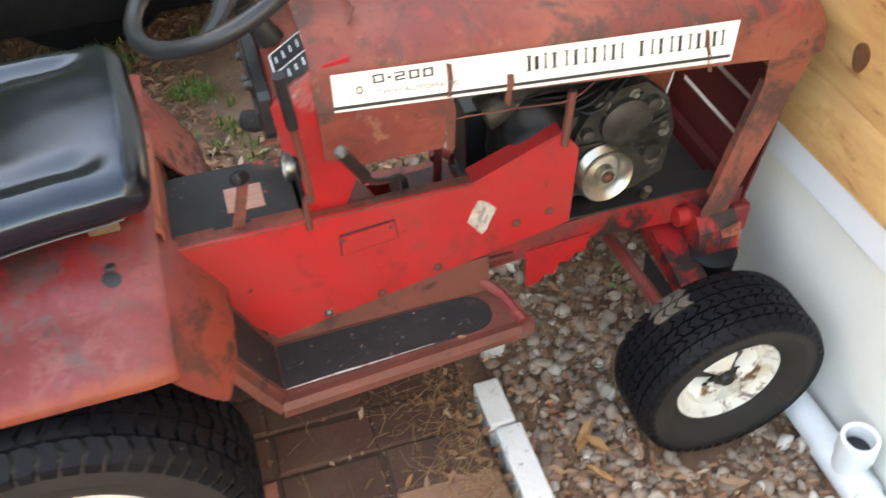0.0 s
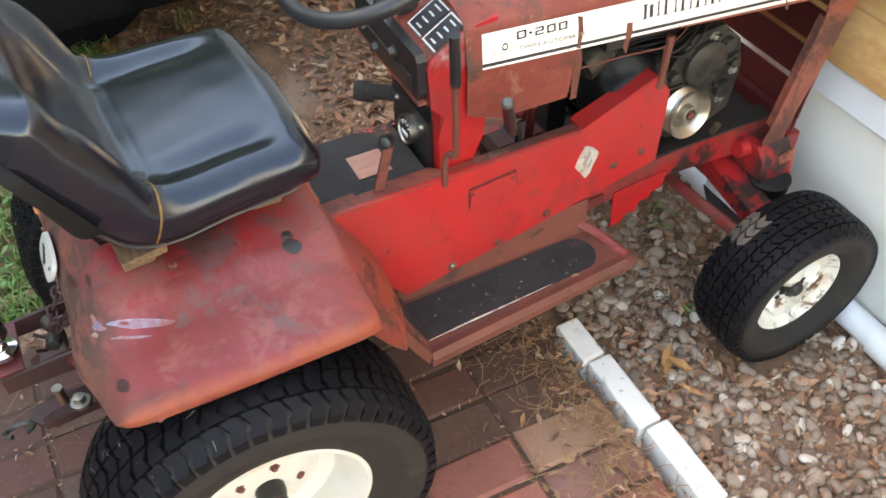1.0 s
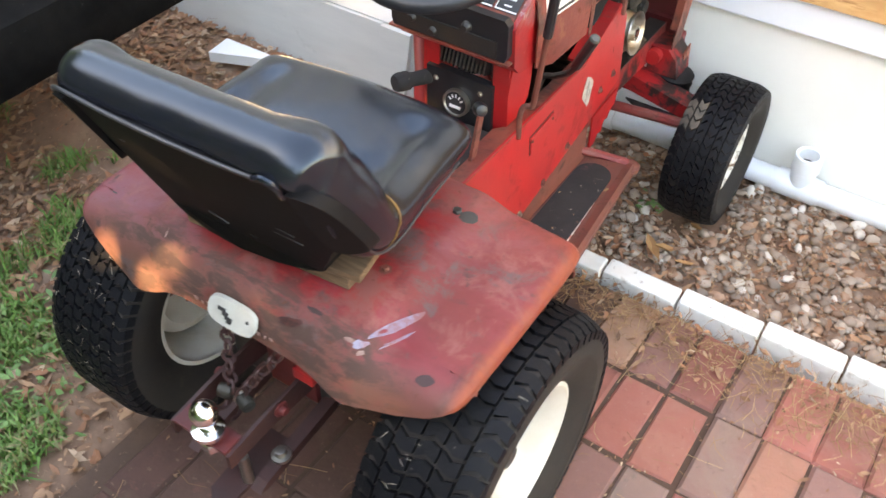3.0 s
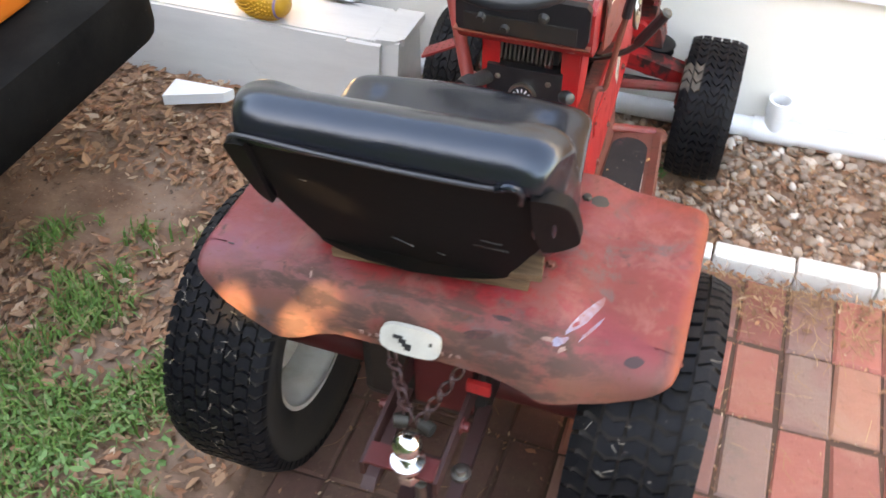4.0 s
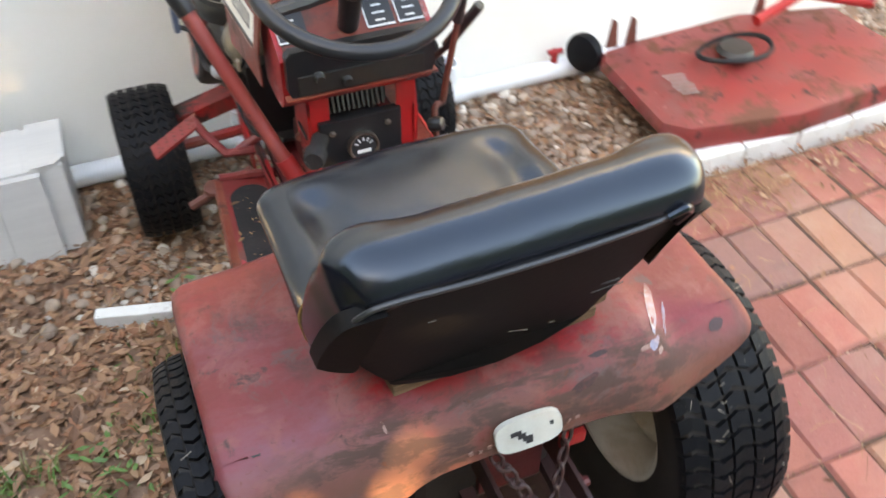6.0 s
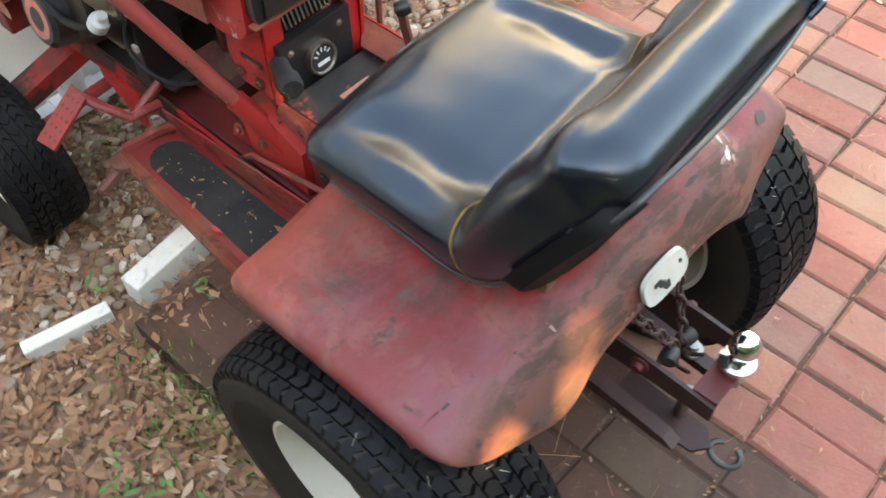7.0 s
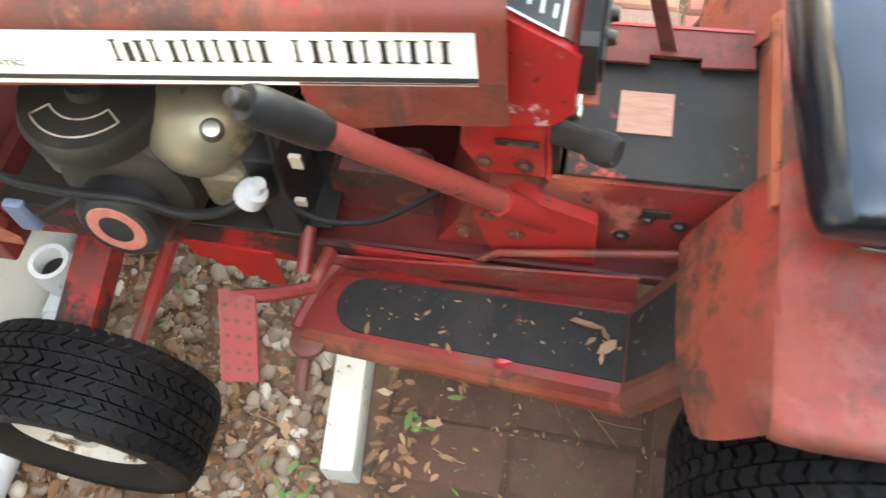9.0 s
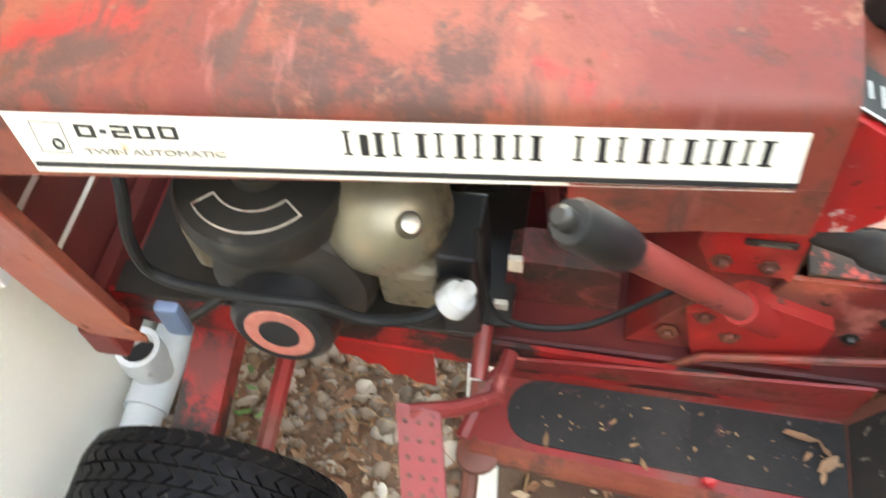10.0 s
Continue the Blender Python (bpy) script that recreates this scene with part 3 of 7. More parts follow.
def wheel(c, out, R, w, rim_r, lug_rows, lugs, lug_h, mat_rim, dish):
    """A wheel with its axle along x; out is the side (1 or -1) of its open face."""
    m = axis_to(c, (out, 0, 0))
    h = w / 2
    ins = 0.85 if R < 0.25 else 1.0
    rim = lathe([(rim_r * 0.97, -h * 0.72), (rim_r * 1.05, -h * 0.74), (rim_r * 1.05, -h * 0.66), (rim_r * 0.9, -h * 0.5), (rim_r * 0.86, -h * 0.1), (rim_r * 0.86, h * 0.3),
                 (rim_r * 0.92, h * 0.55 * ins), (rim_r * 1.05, h * 0.66 * ins), (rim_r * 1.06, h * 0.73 * ins), (rim_r * 0.99, h * 0.75 * ins), (rim_r * 0.93, h * 0.66 * ins), (rim_r * 0.84, h * 0.5 * ins), (rim_r * 0.78, h * dish),
                 ] + ([(rim_r * 0.62, h * (dish - 0.12)), (rim_r * 0.42, h * (dish + 0.10)), (rim_r * 0.30, h * (dish + 0.14)), (0, h * (dish + 0.14))] if R > 0.25 else []), m, 48)
    if R < 0.25:
        # pressed disc with three raised lobes and dirty gaps between them
        last = None
        for rr in (0.78, 0.74, 0.68, 0.60, 0.52, 0.44, 0.36, 0.28, 0.18):
            ring_ = []
            for k in range(48):
                a = 2 * math.pi * k / 48
                lobe = min(1.0, max(0.0, (math.cos(3 * a + 0.4) + 0.45) / 0.6))
                sink = 0.0 if rr > 0.77 else -0.30 + 0.42 * lobe * lobe * (3 - 2 * lobe) * min(1.0, (0.80 - rr) * 9) * min(1.0, (rr - 0.12) * 6)
                ring_.append(rim.verts.new(m @ Vector((rim_r * rr * math.cos(a), rim_r * rr * math.sin(a), h * (dish + sink)))))
            if last:
                for k in range(48):
                    rim.faces.new((last[k], last[(k + 1) % 48], ring_[(k + 1) % 48], ring_[k]))
            last = ring_
    ob = part("wheel", rim, mat_rim, tractor, smooth=True, angle=50)
    s = 0.62
    tyre = lathe([(rim_r * 1.0, -h * 0.70), (rim_r * 1.12, -h * 0.86), (R * 0.80, -h * 0.99), (R * 0.90, -h * 0.97), (R * 0.965, -h * 0.86), (R - lug_h, -h * s), (R - lug_h * 0.9, 0), (R - lug_h, h * s),
                  (R * 0.965, h * 0.86), (R * 0.90, h * 0.97), (R * 0.885, h * 0.985), (R * 0.80, h * 0.99), (R * 0.785, h * 1.0), (R * 0.77, h * 0.985), (rim_r * 1.25, h * 0.92), (rim_r * 1.10, h * 0.80 * ins), (rim_r * 1.0, h * 0.70 * ins)], m, 64)
    part("tyre", tyre, M_side, ob, "brownish black rubber sidewall", smooth=True, angle=60)
    clean, muddy = bmesh.new(), bmesh.new()
    for i in range(lugs):
        for k, (u0, u1, phase, skew) in enumerate(lug_rows):
            a0 = 2 * math.pi * (i + phase) / lugs
            da = 2 * math.pi / lugs * (0.39 if R > 0.25 else 0.42)
            pts = []
            um = (u0 + u1) / 2
            jog = (0.45 if R > 0.25 else 0.9) * (1 if k % 2 else -1) * 2 * math.pi / lugs
            for u, da_s in ((u0, -1), (um, -1), (u1, -1), (u1, 1), (um, 1), (u0, 1)):
                pts.append((a0 + da_s * da * (1.0 if u != um else 0.9) + skew * (u - um) * 2 * math.pi / lugs + (jog * 0.5 if u == um else 0), u))

            def at(a, u, top):
                drop = 0.055 * R * max(0.0, abs(u) - 0.55) ** 1.5 * 3.2
                r = R - drop - (0 if top else lug_h * 1.6)
                return m @ Vector((r * math.cos(a), r * math.sin(a), u * h))
            p = at(a0, um, True) - Vector(c)
            bm = muddy if R < 0.25 and out > 0 and abs(math.degrees(math.atan2(p.z, p.y)) - 124) < 11 and p.x < -0.012 else clean
            lo = [bm.verts.new(at(a, u, False)) for a, u in pts]
            hi = [bm.verts.new(at(a, u * 0.985, True)) for a, u in pts]
            bm.faces.new(hi)
            for q in range(6):
                bm.faces.new((lo[q], lo[(q + 1) % 6], hi[(q + 1) % 6], hi[q]))
    if len(muddy.verts):
        tagged(part("muddy_tread", muddy, M_mud, ob, "tread blocks caked with dry tan mud"), kind="stuff")
    tagged(part("tread", clean, M_tyre, ob, "black rubber turf tread blocks"), kind="stuff")
    cap_ = 0.045 if R > 0.25 else 0.014
    hub = lathe([(0, h * dish + cap_), (rim_r * 0.13, h * dish + cap_), (rim_r * 0.16, h * dish + cap_ * 0.66), (rim_r * 0.17, h * dish), (rim_r * 0.24, h * dish), (rim_r * 0.24, h * dish - 0.01)], m, 16)
    part("hub", hub, M_black, ob, "greasy black axle hub", smooth=True)
    if R < 0.25:
        for q in range(3):
            a = 2 * math.pi * (q + 0.5) / 3 - 0.133
            mm = m @ Matrix.Rotation(a, 4, 'Z')
            bm = slab([(rim_r * 0.16, -0.012), (rim_r * 0.38, -0.008), (rim_r * 0.56, -0.003), (rim_r * 0.58, 0.002), (rim_r * 0.40, 0.007), (rim_r * 0.18, 0.013)], "z", h * (dish - 0.32), h * (dish - 0.17))
            bmesh.ops.transform(bm, matrix=mm, verts=bm.verts)
            part("rim_gap", bm, M_black, ob, "muddy dark gap in the wheel disc", bevel=0.001)
        r_ = random.Random(4)
        bm = bmesh.new()
        for q in range(26):
            a, rr = r_.uniform(0, 6.28), rim_r * r_.uniform(0.10, 0.42)
            bmesh.ops.create_icosphere(bm, subdivisions=1, radius=r_.uniform(0.006, 0.012), matrix=m @ Matrix.Translation((rr * math.cos(a), rr * math.sin(a), h * (dish - 0.05))) @ Matrix.Diagonal((1.3, 0.8, 0.6, 1)))
        tagged(part("caked_mud", bm, M_alu, ob, "caked grease and mud round the hub", smooth=True), kind="stuff")
    for q in range(5):
        a = 2 * math.pi * q / 5
        p = m @ Vector((rim_r * 0.34 * math.cos(a), rim_r * 0.34 * math.sin(a), h * (dish + 0.13)))
        if R > 0.25:
            bolt("wheel_bolt", p, (out, 0, 0), 0.006, ob, M_rust)
    return ob


TURF_REAR = [(-0.99, -0.62, 0.5, 0.2), (-0.57, -0.22, 0.0, 0.35), (-0.17, 0.17, 0.0, -0.35), (0.22, 0.57, 0.0, 0.35), (0.62, 0.99, 0.5, -0.2)]
TURF_FINE = [(-0.99 + 0.2475 * k, -0.99 + 0.2475 * (k + 1) - 0.032, 0.5 * (k % 2), 0.0) for k in range(8)]
TURF_FRONT = [(-0.99, -0.68, 0.0, 0.5), (-0.63, -0.34, 0.5, 0.0), (-0.29, 0.0, 0.0, 0.0), (0.05, 0.34, 0.5, 0.0), (0.39, 0.64, 0.0, 0.0), (0.69, 0.99, 0.5, -0.5)]
AX_Y = 0.145
for s, xc in ((1, 0.382), (-1, -0.348)):
    wheel((xc, AX_Y, 0.288), s, 0.291, 0.205, 0.160, TURF_REAR if s > 0 else TURF_FINE, 58 if s > 0 else 66, 0.011, M_rimclean, 0.05)
for s, xc in ((1, 0.364), (-1, -0.344)):
    wheel((xc, 1.345 if s > 0 else 1.318, 0.174 if s > 0 else 0.166), s, 0.199 if s > 0 else 0.194, 0.152, 0.107, TURF_FRONT, 46, 0.010, M_rim, 0.42)

# fender pan
prof = [(-0.394, 0.600), (-0.394, 0.612), (-0.388, 0.621), (-0.372, 0.627), (-0.30, 0.633), (-0.255, 0.637), (-0.215, 0.650), (-0.19, 0.654), (-0.1, 0.654), (0, 0.654)]
prof = prof + [(-x + 0.008, z) for x, z in prof[-2::-1]]
prof = [tuple(p) for p in between(prof, 3)]
LOWX = [-0.40, -0.37, -0.338, -0.29, -0.233, -0.172, -0.142, 0.0, 0.15, 0.186, 0.215, 0.30, 0.36, 0.40]
LOWZ = [0.603, 0.588, 0.555, 0.535, 0.528, 0.550, 0.566, 0.566, 0.564, 0.558, 0.545, 0.556, 0.580, 0.610]
SKY, SKF = [-0.070, -0.066, -0.056, -0.04, -0.018, 0.012, 0.05], [1.0, 0.76, 0.50, 0.27, 0.10, 0.02, 0.0]
TOPX, TOPZ = [p[0] for p in prof[3:-3]], [p[1] for p in prof[3:-3]]


def fender_top(x, y, zt=None):
    """Height of the fender's sheet over a place in the plan."""
    zt = float(np.interp(x, TOPX, TOPZ)) if zt is None else zt
    f_ = float(np.interp(y, SKY, SKF))
    z = zt - max(0.0, zt - float(np.interp(x, LOWX, LOWZ))) * f_
    z -= 0.006 * math.exp(-((x - 0.262) / 0.03) ** 2 - ((y - 0.005) / 0.04) ** 2) + 0.0035 * math.exp(-((x + 0.21) / 0.025) ** 2 - ((y + 0.02) / 0.03) ** 2)
    return z + 0.0015 * noise.noise((x * 9, y * 9, 2.0))


FX = 0.017   # the fender pan sits a little off the middle line


def fender_y(y):
    """The rear of the pan stands a little further forward than its plan."""
    return y + 0.015 * min(1.0, max(0.0, (0.30 - y) / 0.25))


def fender_out(x, y):
    """How far the rear skirt stands out at a place."""
    f_ = float(np.interp(y, SKY, SKF))
    return 0.024 * abs(x / 0.40) ** 4 * (y < 0.005) - 0.014 * f_ * math.exp(-((abs(x) - 0.225) / 0.06) ** 2)


rows = []
for y, k in ((0.372, 0.975), (0.36, 0.992), (0.33, 1.0), (0.25, 1), (0.18, 1), (0.12, 1), (0.08, 1), (0.05, 1), (0.03, 1), (0.012, 1), (-0.004, 1), (-0.018, 0.998), (-0.030, 0.995), (-0.04, 0.99), (-0.049, 0.984), (-0.056, 0.977), (-0.061, 0.967), (-0.066, 0.955), (-0.0685, 0.943), (-0.070, 0.93)):
    rows.append([(x * k * (1.035 if x < 0 else 1.0) + FX, fender_y(y) + fender_out(x, y), fender_top(x * k, y, z) - (0.006 if y > 0.37 else 0)) for x, z in prof])
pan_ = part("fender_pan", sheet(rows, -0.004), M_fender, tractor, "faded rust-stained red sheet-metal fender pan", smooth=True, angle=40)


def flake(name, x, y, L, W, turn, mat, seed, label=""):
    """A ragged flat patch lying on the fender."""
    r_ = random.Random(seed)
    bm_ = bmesh.new()
    n_ = 14
    ring_ = []
    c_ = bm_.verts.new((x + FX, fender_y(y) + fender_out(x, y), fender_top(x, y) + 0.0012))
    for k in range(n_):
        a = 2 * math.pi * k / n_
        q = r_.uniform(0.6, 1.1) if W < 0.015 else r_.uniform(0.85, 1.05)
        u, v = L / 2 * math.cos(a) * q, W / 2 * math.sin(a) * q
        px, py = x + u * math.cos(turn) - v * math.sin(turn), y + u * math.sin(turn) + v * math.cos(turn)
        ring_.append(bm_.verts.new((px + FX, fender_y(py) + fender_out(px, py), fender_top(px, py) + 0.0010)))
    for k in range(n_):
        bm_.faces.new((c_, ring_[k], ring_[(k + 1) % n_]))
    bm_.normal_update()
    for f_ in bm_.faces:
        if f_.normal.z < 0:
            f_.normal_flip()
    return part(name, bm_, mat, pan_, label, smooth=True)


flake("bare_scrape", 0.250, 0.034, 0.110, 0.0150, 1.15, M_primer, 1, "bluish white scrape down to primer")
flake("bare_scrape", 0.262, 0.012, 0.070, 0.006, 1.10, M_primer, 5)
flake("bare_scrape", 0.222, -0.026, 0.026, 0.012, 0.5, M_primer, 2)
for k, (x, y, L, W, a) in enumerate(((0.208, -0.028, 0.034, 0.006, 0.2), (0.228, -0.034, 0.014, 0.007, 0.5), (-0.19, -0.02, 0.005, 0.016, 0.3))):
    flake("paint_chip", x, y, L, W, a, M_chip, 10 + k)
for k, (x, y, L, W, a) in enumerate(((0.335, -0.030, 0.03, 0.018, 0.1), (-0.255, -0.02, 0.05, 0.006, -0.9), (-0.225, -0.045, 0.02, 0.005, 1.3), (0.10, -0.045, 0.05, 0.010, 0.2), (0.13, -0.02, 0.035, 0.008, 0), (-0.36, 0.0, 0.03, 0.012, 0.3), (0.215, 0.298, 0.036, 0.028, 0.7))):
    flake("rust_spot", x, y, L, W, a, M_black if k > 4 and k < 7 else M_darkrust, 30 + k)
for s in (1, -1):
    rows = []
    for y, z, x0, x1 in ((0.368, 0.630, 0.105, 0.388), (0.382, 0.620, 0.105, 0.389), (0.396, 0.597, 0.108, 0.388), (0.412, 0.570, 0.112, 0.385), (0.432, 0.538, 0.118, 0.380), (0.448, 0.512, 0.125, 0.372), (0.455, 0.498, 0.13, 0.362)):
        rows.append([(s * (x0 + (x1 - x0) * u) + FX, y - 0.03 * u ** 4, z + 0.004 * math.sin(u * 5) - (0.014 * u ** 6)) for u in (0, 0.1, 0.2, 0.35, 0.5, 0.65, 0.78, 0.88, 0.95, 1.0)])
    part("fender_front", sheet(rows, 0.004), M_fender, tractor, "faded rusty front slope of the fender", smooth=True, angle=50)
bm = sheet([[(x, 0.372, 0.650) for x in (-0.14, 0, 0.14)], [(x, 0.380, 0.64) for x in (-0.14, 0, 0.14)], [(x, 0.385, 0.54) for x in (-0.14, 0, 0.14)]], 0.004)
part("fender_apron", bm, M_orange, tractor)
badge = slab([(0.016 + 0.050 * math.copysign(abs(math.cos(a)) ** 0.6, math.cos(a)), 0.600 + 0.021 * math.copysign(abs(math.sin(a)) ** 0.6, math.sin(a))) for a in (2 * math.pi * k / 36 for k in range(36))], "y", -0.060, -0.053)
for v in badge.verts:
    v.co = Vector((v.co.x, v.co.y + (v.co.z - 0.600) * 0.5, v.co.z))
bd = part("badge", badge, M_badge, tractor, "chipped oval white plate", bevel=0.001)
for dx, dz, w_, h_ in ((-0.020, 0.004, 0.016, 0.006), (-0.012, -0.001, 0.012, 0.007), (-0.004, -0.006, 0.015, 0.006), (-0.002, -0.011, 0.010, 0.004), (0.034, 0.004, 0.005, 0.005)):
    part("badge_mark", box((0.016 + dx, -0.0608 + dz * 0.5, 0.600 + dz), (w_, 0.002, h_), Matrix.Rotation(radians(-26), 4, 'X')), M_ink, bd)
r_ = random.Random(12)
for k in range(13):
    x = -0.085 + k * 0.0135
    y_ = -0.066
    part("worn_mark", box((x + FX, fender_y(y_) - 0.0042 + fender_out(x, y_), fender_top(x, y_) + r_.uniform(-0.002, 0.004)), (r_.uniform(0.003, 0.008), 0.0015, r_.uniform(0.004, 0.010)), Matrix.Rotation(r_.uniform(-0.4, 0.4), 4, 'Y')), M_chip, pan_)
bolt("fender_bolt", (0.209, 0.299, 0.652), (0, 0, 1), 0.009, tractor, M_black)
bolt("fender_bolt", (0.19, 0.12, 0.655), (0, 0, 1), 0.007, tractor, M_rust)

# seat: stations over the cushion and up the backrest (y, z, half width, thickness, side roll)
ST = [(0.300, 0.792, 0.219, 0.088, 0.002), (0.25, 0.790, 0.222, 0.086, 0.006), (0.21, 0.787, 0.224, 0.083, 0.008), (0.17, 0.783, 0.227, 0.080, 0.012), (0.130, 0.782, 0.231, 0.080, 0.018), (0.098, 0.791, 0.235, 0.080, 0.025),
      (0.074, 0.815, 0.238, 0.074, 0.031), (0.054, 0.858, 0.239, 0.080, 0.033), (0.034, 0.908, 0.237, 0.080, 0.028), (0.018, 0.945, 0.232, 0.076, 0.019)]
NRM = []
for i, (y, z, w, th, bol) in enumerate(ST):
    a, b = ST[max(i - 1, 0)], ST[min(i + 1, len(ST) - 1)]
    d = Vector((0, b[0] - a[0], b[1] - a[1])).normalized()
    NRM.append(Vector((0, d.z, -d.y)))


def fan(centre, r, foot, rows):
    """Stations of a padded roll: round a centre, all of them reaching down to one foot line."""
    out_ = []
    for deg, w, bol in rows:
        q = radians(deg)
        top = Vector((0, centre[0] + r * math.cos(q), centre[1] + r * math.sin(q)))
        way = top - Vector((0, *foot))
        out_.append(((top.y, top.z, w, way.length, bol), way.normalized()))
    return out_


nose = fan((0.338, 0.751), 0.042, (0.322, 0.706), ((-58, 0.190, 0), (-25, 0.202, 0), (5, 0.209, 0), (35, 0.214, 0), (65, 0.217, 0), (90, 0.218, 0.001)))
crest = fan((-0.034, 0.958), 0.050, (-0.058, 0.925), ((38, 0.230, 0.010), (62, 0.226, 0.002), (90, 0.220, 0), (118, 0.214, 0), (145, 0.208, 0), (172, 0.203, 0)))
ST = [q[0] for q in nose] + ST + [q[0] for q in crest]
NRM = [q[1] for q in nose] + NRM + [q[1] for q in crest]


def soft(a, b, v):
    """Rises smoothly from 0 at a to 1 at b."""
    t = min(1.0, max(0.0, (v - a) / (b - a)))
    return t * t * (3 - 2 * t)


def seat_half(w, th, bol, y, z):
    """Half a cross-section of the seat: flat pad, shallow valley, one thick side roll, inset underside."""
    R = min(0.052, 0.5 * th + 0.012)
    cush = soft(0.07, 0.13, y) * (z < 0.83)
    front = 1 - soft(0.270, 0.340, y)
    pts = []
    for k in range(27):
        x = (w - R) * k / 26
        u = x / w
        n_ = bol * soft(0.50, 0.80, u) - cush * front * 0.0095 * math.exp(-((u - 0.665) / 0.115) ** 2) + cush * 0.008 * (1 - (u / 0.8) ** 2)
        # the crease across the rear of the pad and puckers by the wings
        n_ -= 0.003 * math.exp(-((y - 0.128) / 0.008) ** 2) * (1 - soft(0.42, 0.60, u)) * (z < 0.80)
        n_ += 0.002 * math.sin(y * 170 + u * 26) * math.exp(-((u - 0.62) / 0.10) ** 2 - ((y - 0.11) / 0.035) ** 2)
        pts.append((x, n_))
    mid, half_ = (bol - 0.62 * th) / 2, (bol + 0.62 * th) / 2
    for k in range(1, 13):
        a = math.pi / 2 - k / 12 * math.pi * 0.5
        pts.append((w - R + R * math.cos(a) ** 0.9, mid + half_ * math.sin(a)))
    g = 0.30 if z < 0.83 else 0.12 * soft(0.97, 0.85, z)
    for k in range(1, 9):
        a = k / 8 * math.pi / 2
        pts.append((w - g * 0.10 * (1 - math.cos(a)) - 0.3 * R * (1 - math.cos(a)), mid - (th + mid) * math.sin(a)))
    x1 = pts[-1][0]
    for k in range(1, 6):
        pts.append((x1 * (1 - k / 5), -th))
    return pts


bm = bmesh.new()
rings, wraps, SEAM = [], {1: [], -1: []}, {1: [], -1: []}
for row in between([(*st, nv.y, nv.z) for st, nv in zip(ST, NRM)], 4):
    y, z, w, th, bol = row[:5]
    nrm = Vector((0, row[5], row[6])).normalized()
    pts = seat_half(w, th, max(0.0, bol), y, z)
    at = lambda x, n_: Vector((x - 0.008 + 0.0015 * noise.noise((x * 14, y * 14, z * 14)), y, z)) + nrm * (n_ + 0.0012 * noise.noise((x * 16, y * 16, z * 16)))
    ring = [bm.verts.new(at(x, n_)) for x, n_ in pts] + [bm.verts.new(at(-x, n_)) for x, n_ in pts[-2:0:-1]]
    for s in (1, -1):
        if abs(y - 0.110) < 0.006 and z < 0.80 and not SEAM[s]:
            SEAM[s] = [at(s * (x + 0.001), n_ + 0.001) for x, n_ in pts[22:45:2]]
        wraps[s].append([at(s * (x + 0.002), n_ - 0.001) for x, n_ in pts[37:47]])
    rings.append(ring)
NS = len(rings[0])
for a, b in zip(rings, rings[1:]):
    for k in range(NS):
        bm.faces.new((a[k], b[k], b[(k + 1) % NS], a[(k + 1) % NS]))
bm.faces.new(rings[0])
bm.faces.new(rings[-1][::-1])
bmesh.ops.recalc_face_normals(bm, faces=bm.faces[:])
seat = part("seat", bm, M_vinyl, tractor, "glossy black vinyl bucket seat with worn seams", smooth=True, angle=75)


def shell_y(x, z):
    """Rear face of the seat's back panel."""
    return -0.090 + 0.34 * (0.965 - z) + (0.30 + 2.6 * (0.965 - z)) * (x + 0.008) ** 2


out = [(-0.208, 0.800), (-0.206, 0.87), (-0.203, 0.930), (-0.192, 0.958), (-0.16, 0.967), (0, 0.965), (0.13, 0.957), (0.160, 0.950), (0.180, 0.93), (0.188, 0.87), (0.190, 0.800), (0.174, 0.765), (0.147, 0.716), (0.112, 0.690), (-0.127, 0.690), (-0.162, 0.716), (-0.192, 0.765)]
bm = slab([tuple(q) for q in between(out + out[:1], 4)[:-1]], "y", 0.0, 0.055)
for v in bm.verts:
    v.co.y += shell_y(v.co.x, v.co.z)
part("seat_shell", bm, M_vinylback, seat, "scuffed dull black seat back panel", smooth=True, bevel=0.006)
# vinyl flaps lying flush over both ends of the back
for s in (1, -1):
    if s > 0:
        o = [(0.183, 0.948), (0.205, 0.946), (0.224, 0.932), (0.234, 0.905), (0.240, 0.860), (0.243, 0.815), (0.238, 0.803), (0.215, 0.797), (0.196, 0.800), (0.188, 0.83), (0.184, 0.88)]
    else:
        o = [(-0.196, 0.957), (-0.216, 0.955), (-0.236, 0.940), (-0.246, 0.905), (-0.251, 0.860), (-0.253, 0.806), (-0.248, 0.796), (-0.225, 0.790), (-0.212, 0.792), (-0.208, 0.83), (-0.202, 0.89)]
    bm = slab([tuple(q) for q in between(o + o[:1], 3)[:-1]], "y", -0.011, 0.014)
    for v in bm.verts:
        v.co.y += shell_y(v.co.x, v.co.z) + 5.0 * max(0.0, abs(v.co.x + 0.008) - 0.205) ** 2
    part("side_flap", bm, M_vinylback, seat, "black vinyl flap folded over the end of the seat back", smooth=True, bevel=0.007)
pp = [(x, shell_y(x, z) - 0.003, z) for x, z in ((-0.232, 0.925), (-0.222, 0.957), (-0.195, 0.973), (-0.1, 0.972), (0.0, 0.968), (0.1, 0.961), (0.150, 0.958))]
part("piping", tube(curve_path(pp), 0.0034, 8), M_piping, seat, smooth=True)
pp = [(0.140, shell_y(0.14, 0.96) - 0.004, 0.960), (0.158, shell_y(0.16, 0.967) - 0.007, 0.969), (0.172, shell_y(0.17, 0.957) - 0.006, 0.957), (0.170, shell_y(0.17, 0.93) - 0.004, 0.930)]
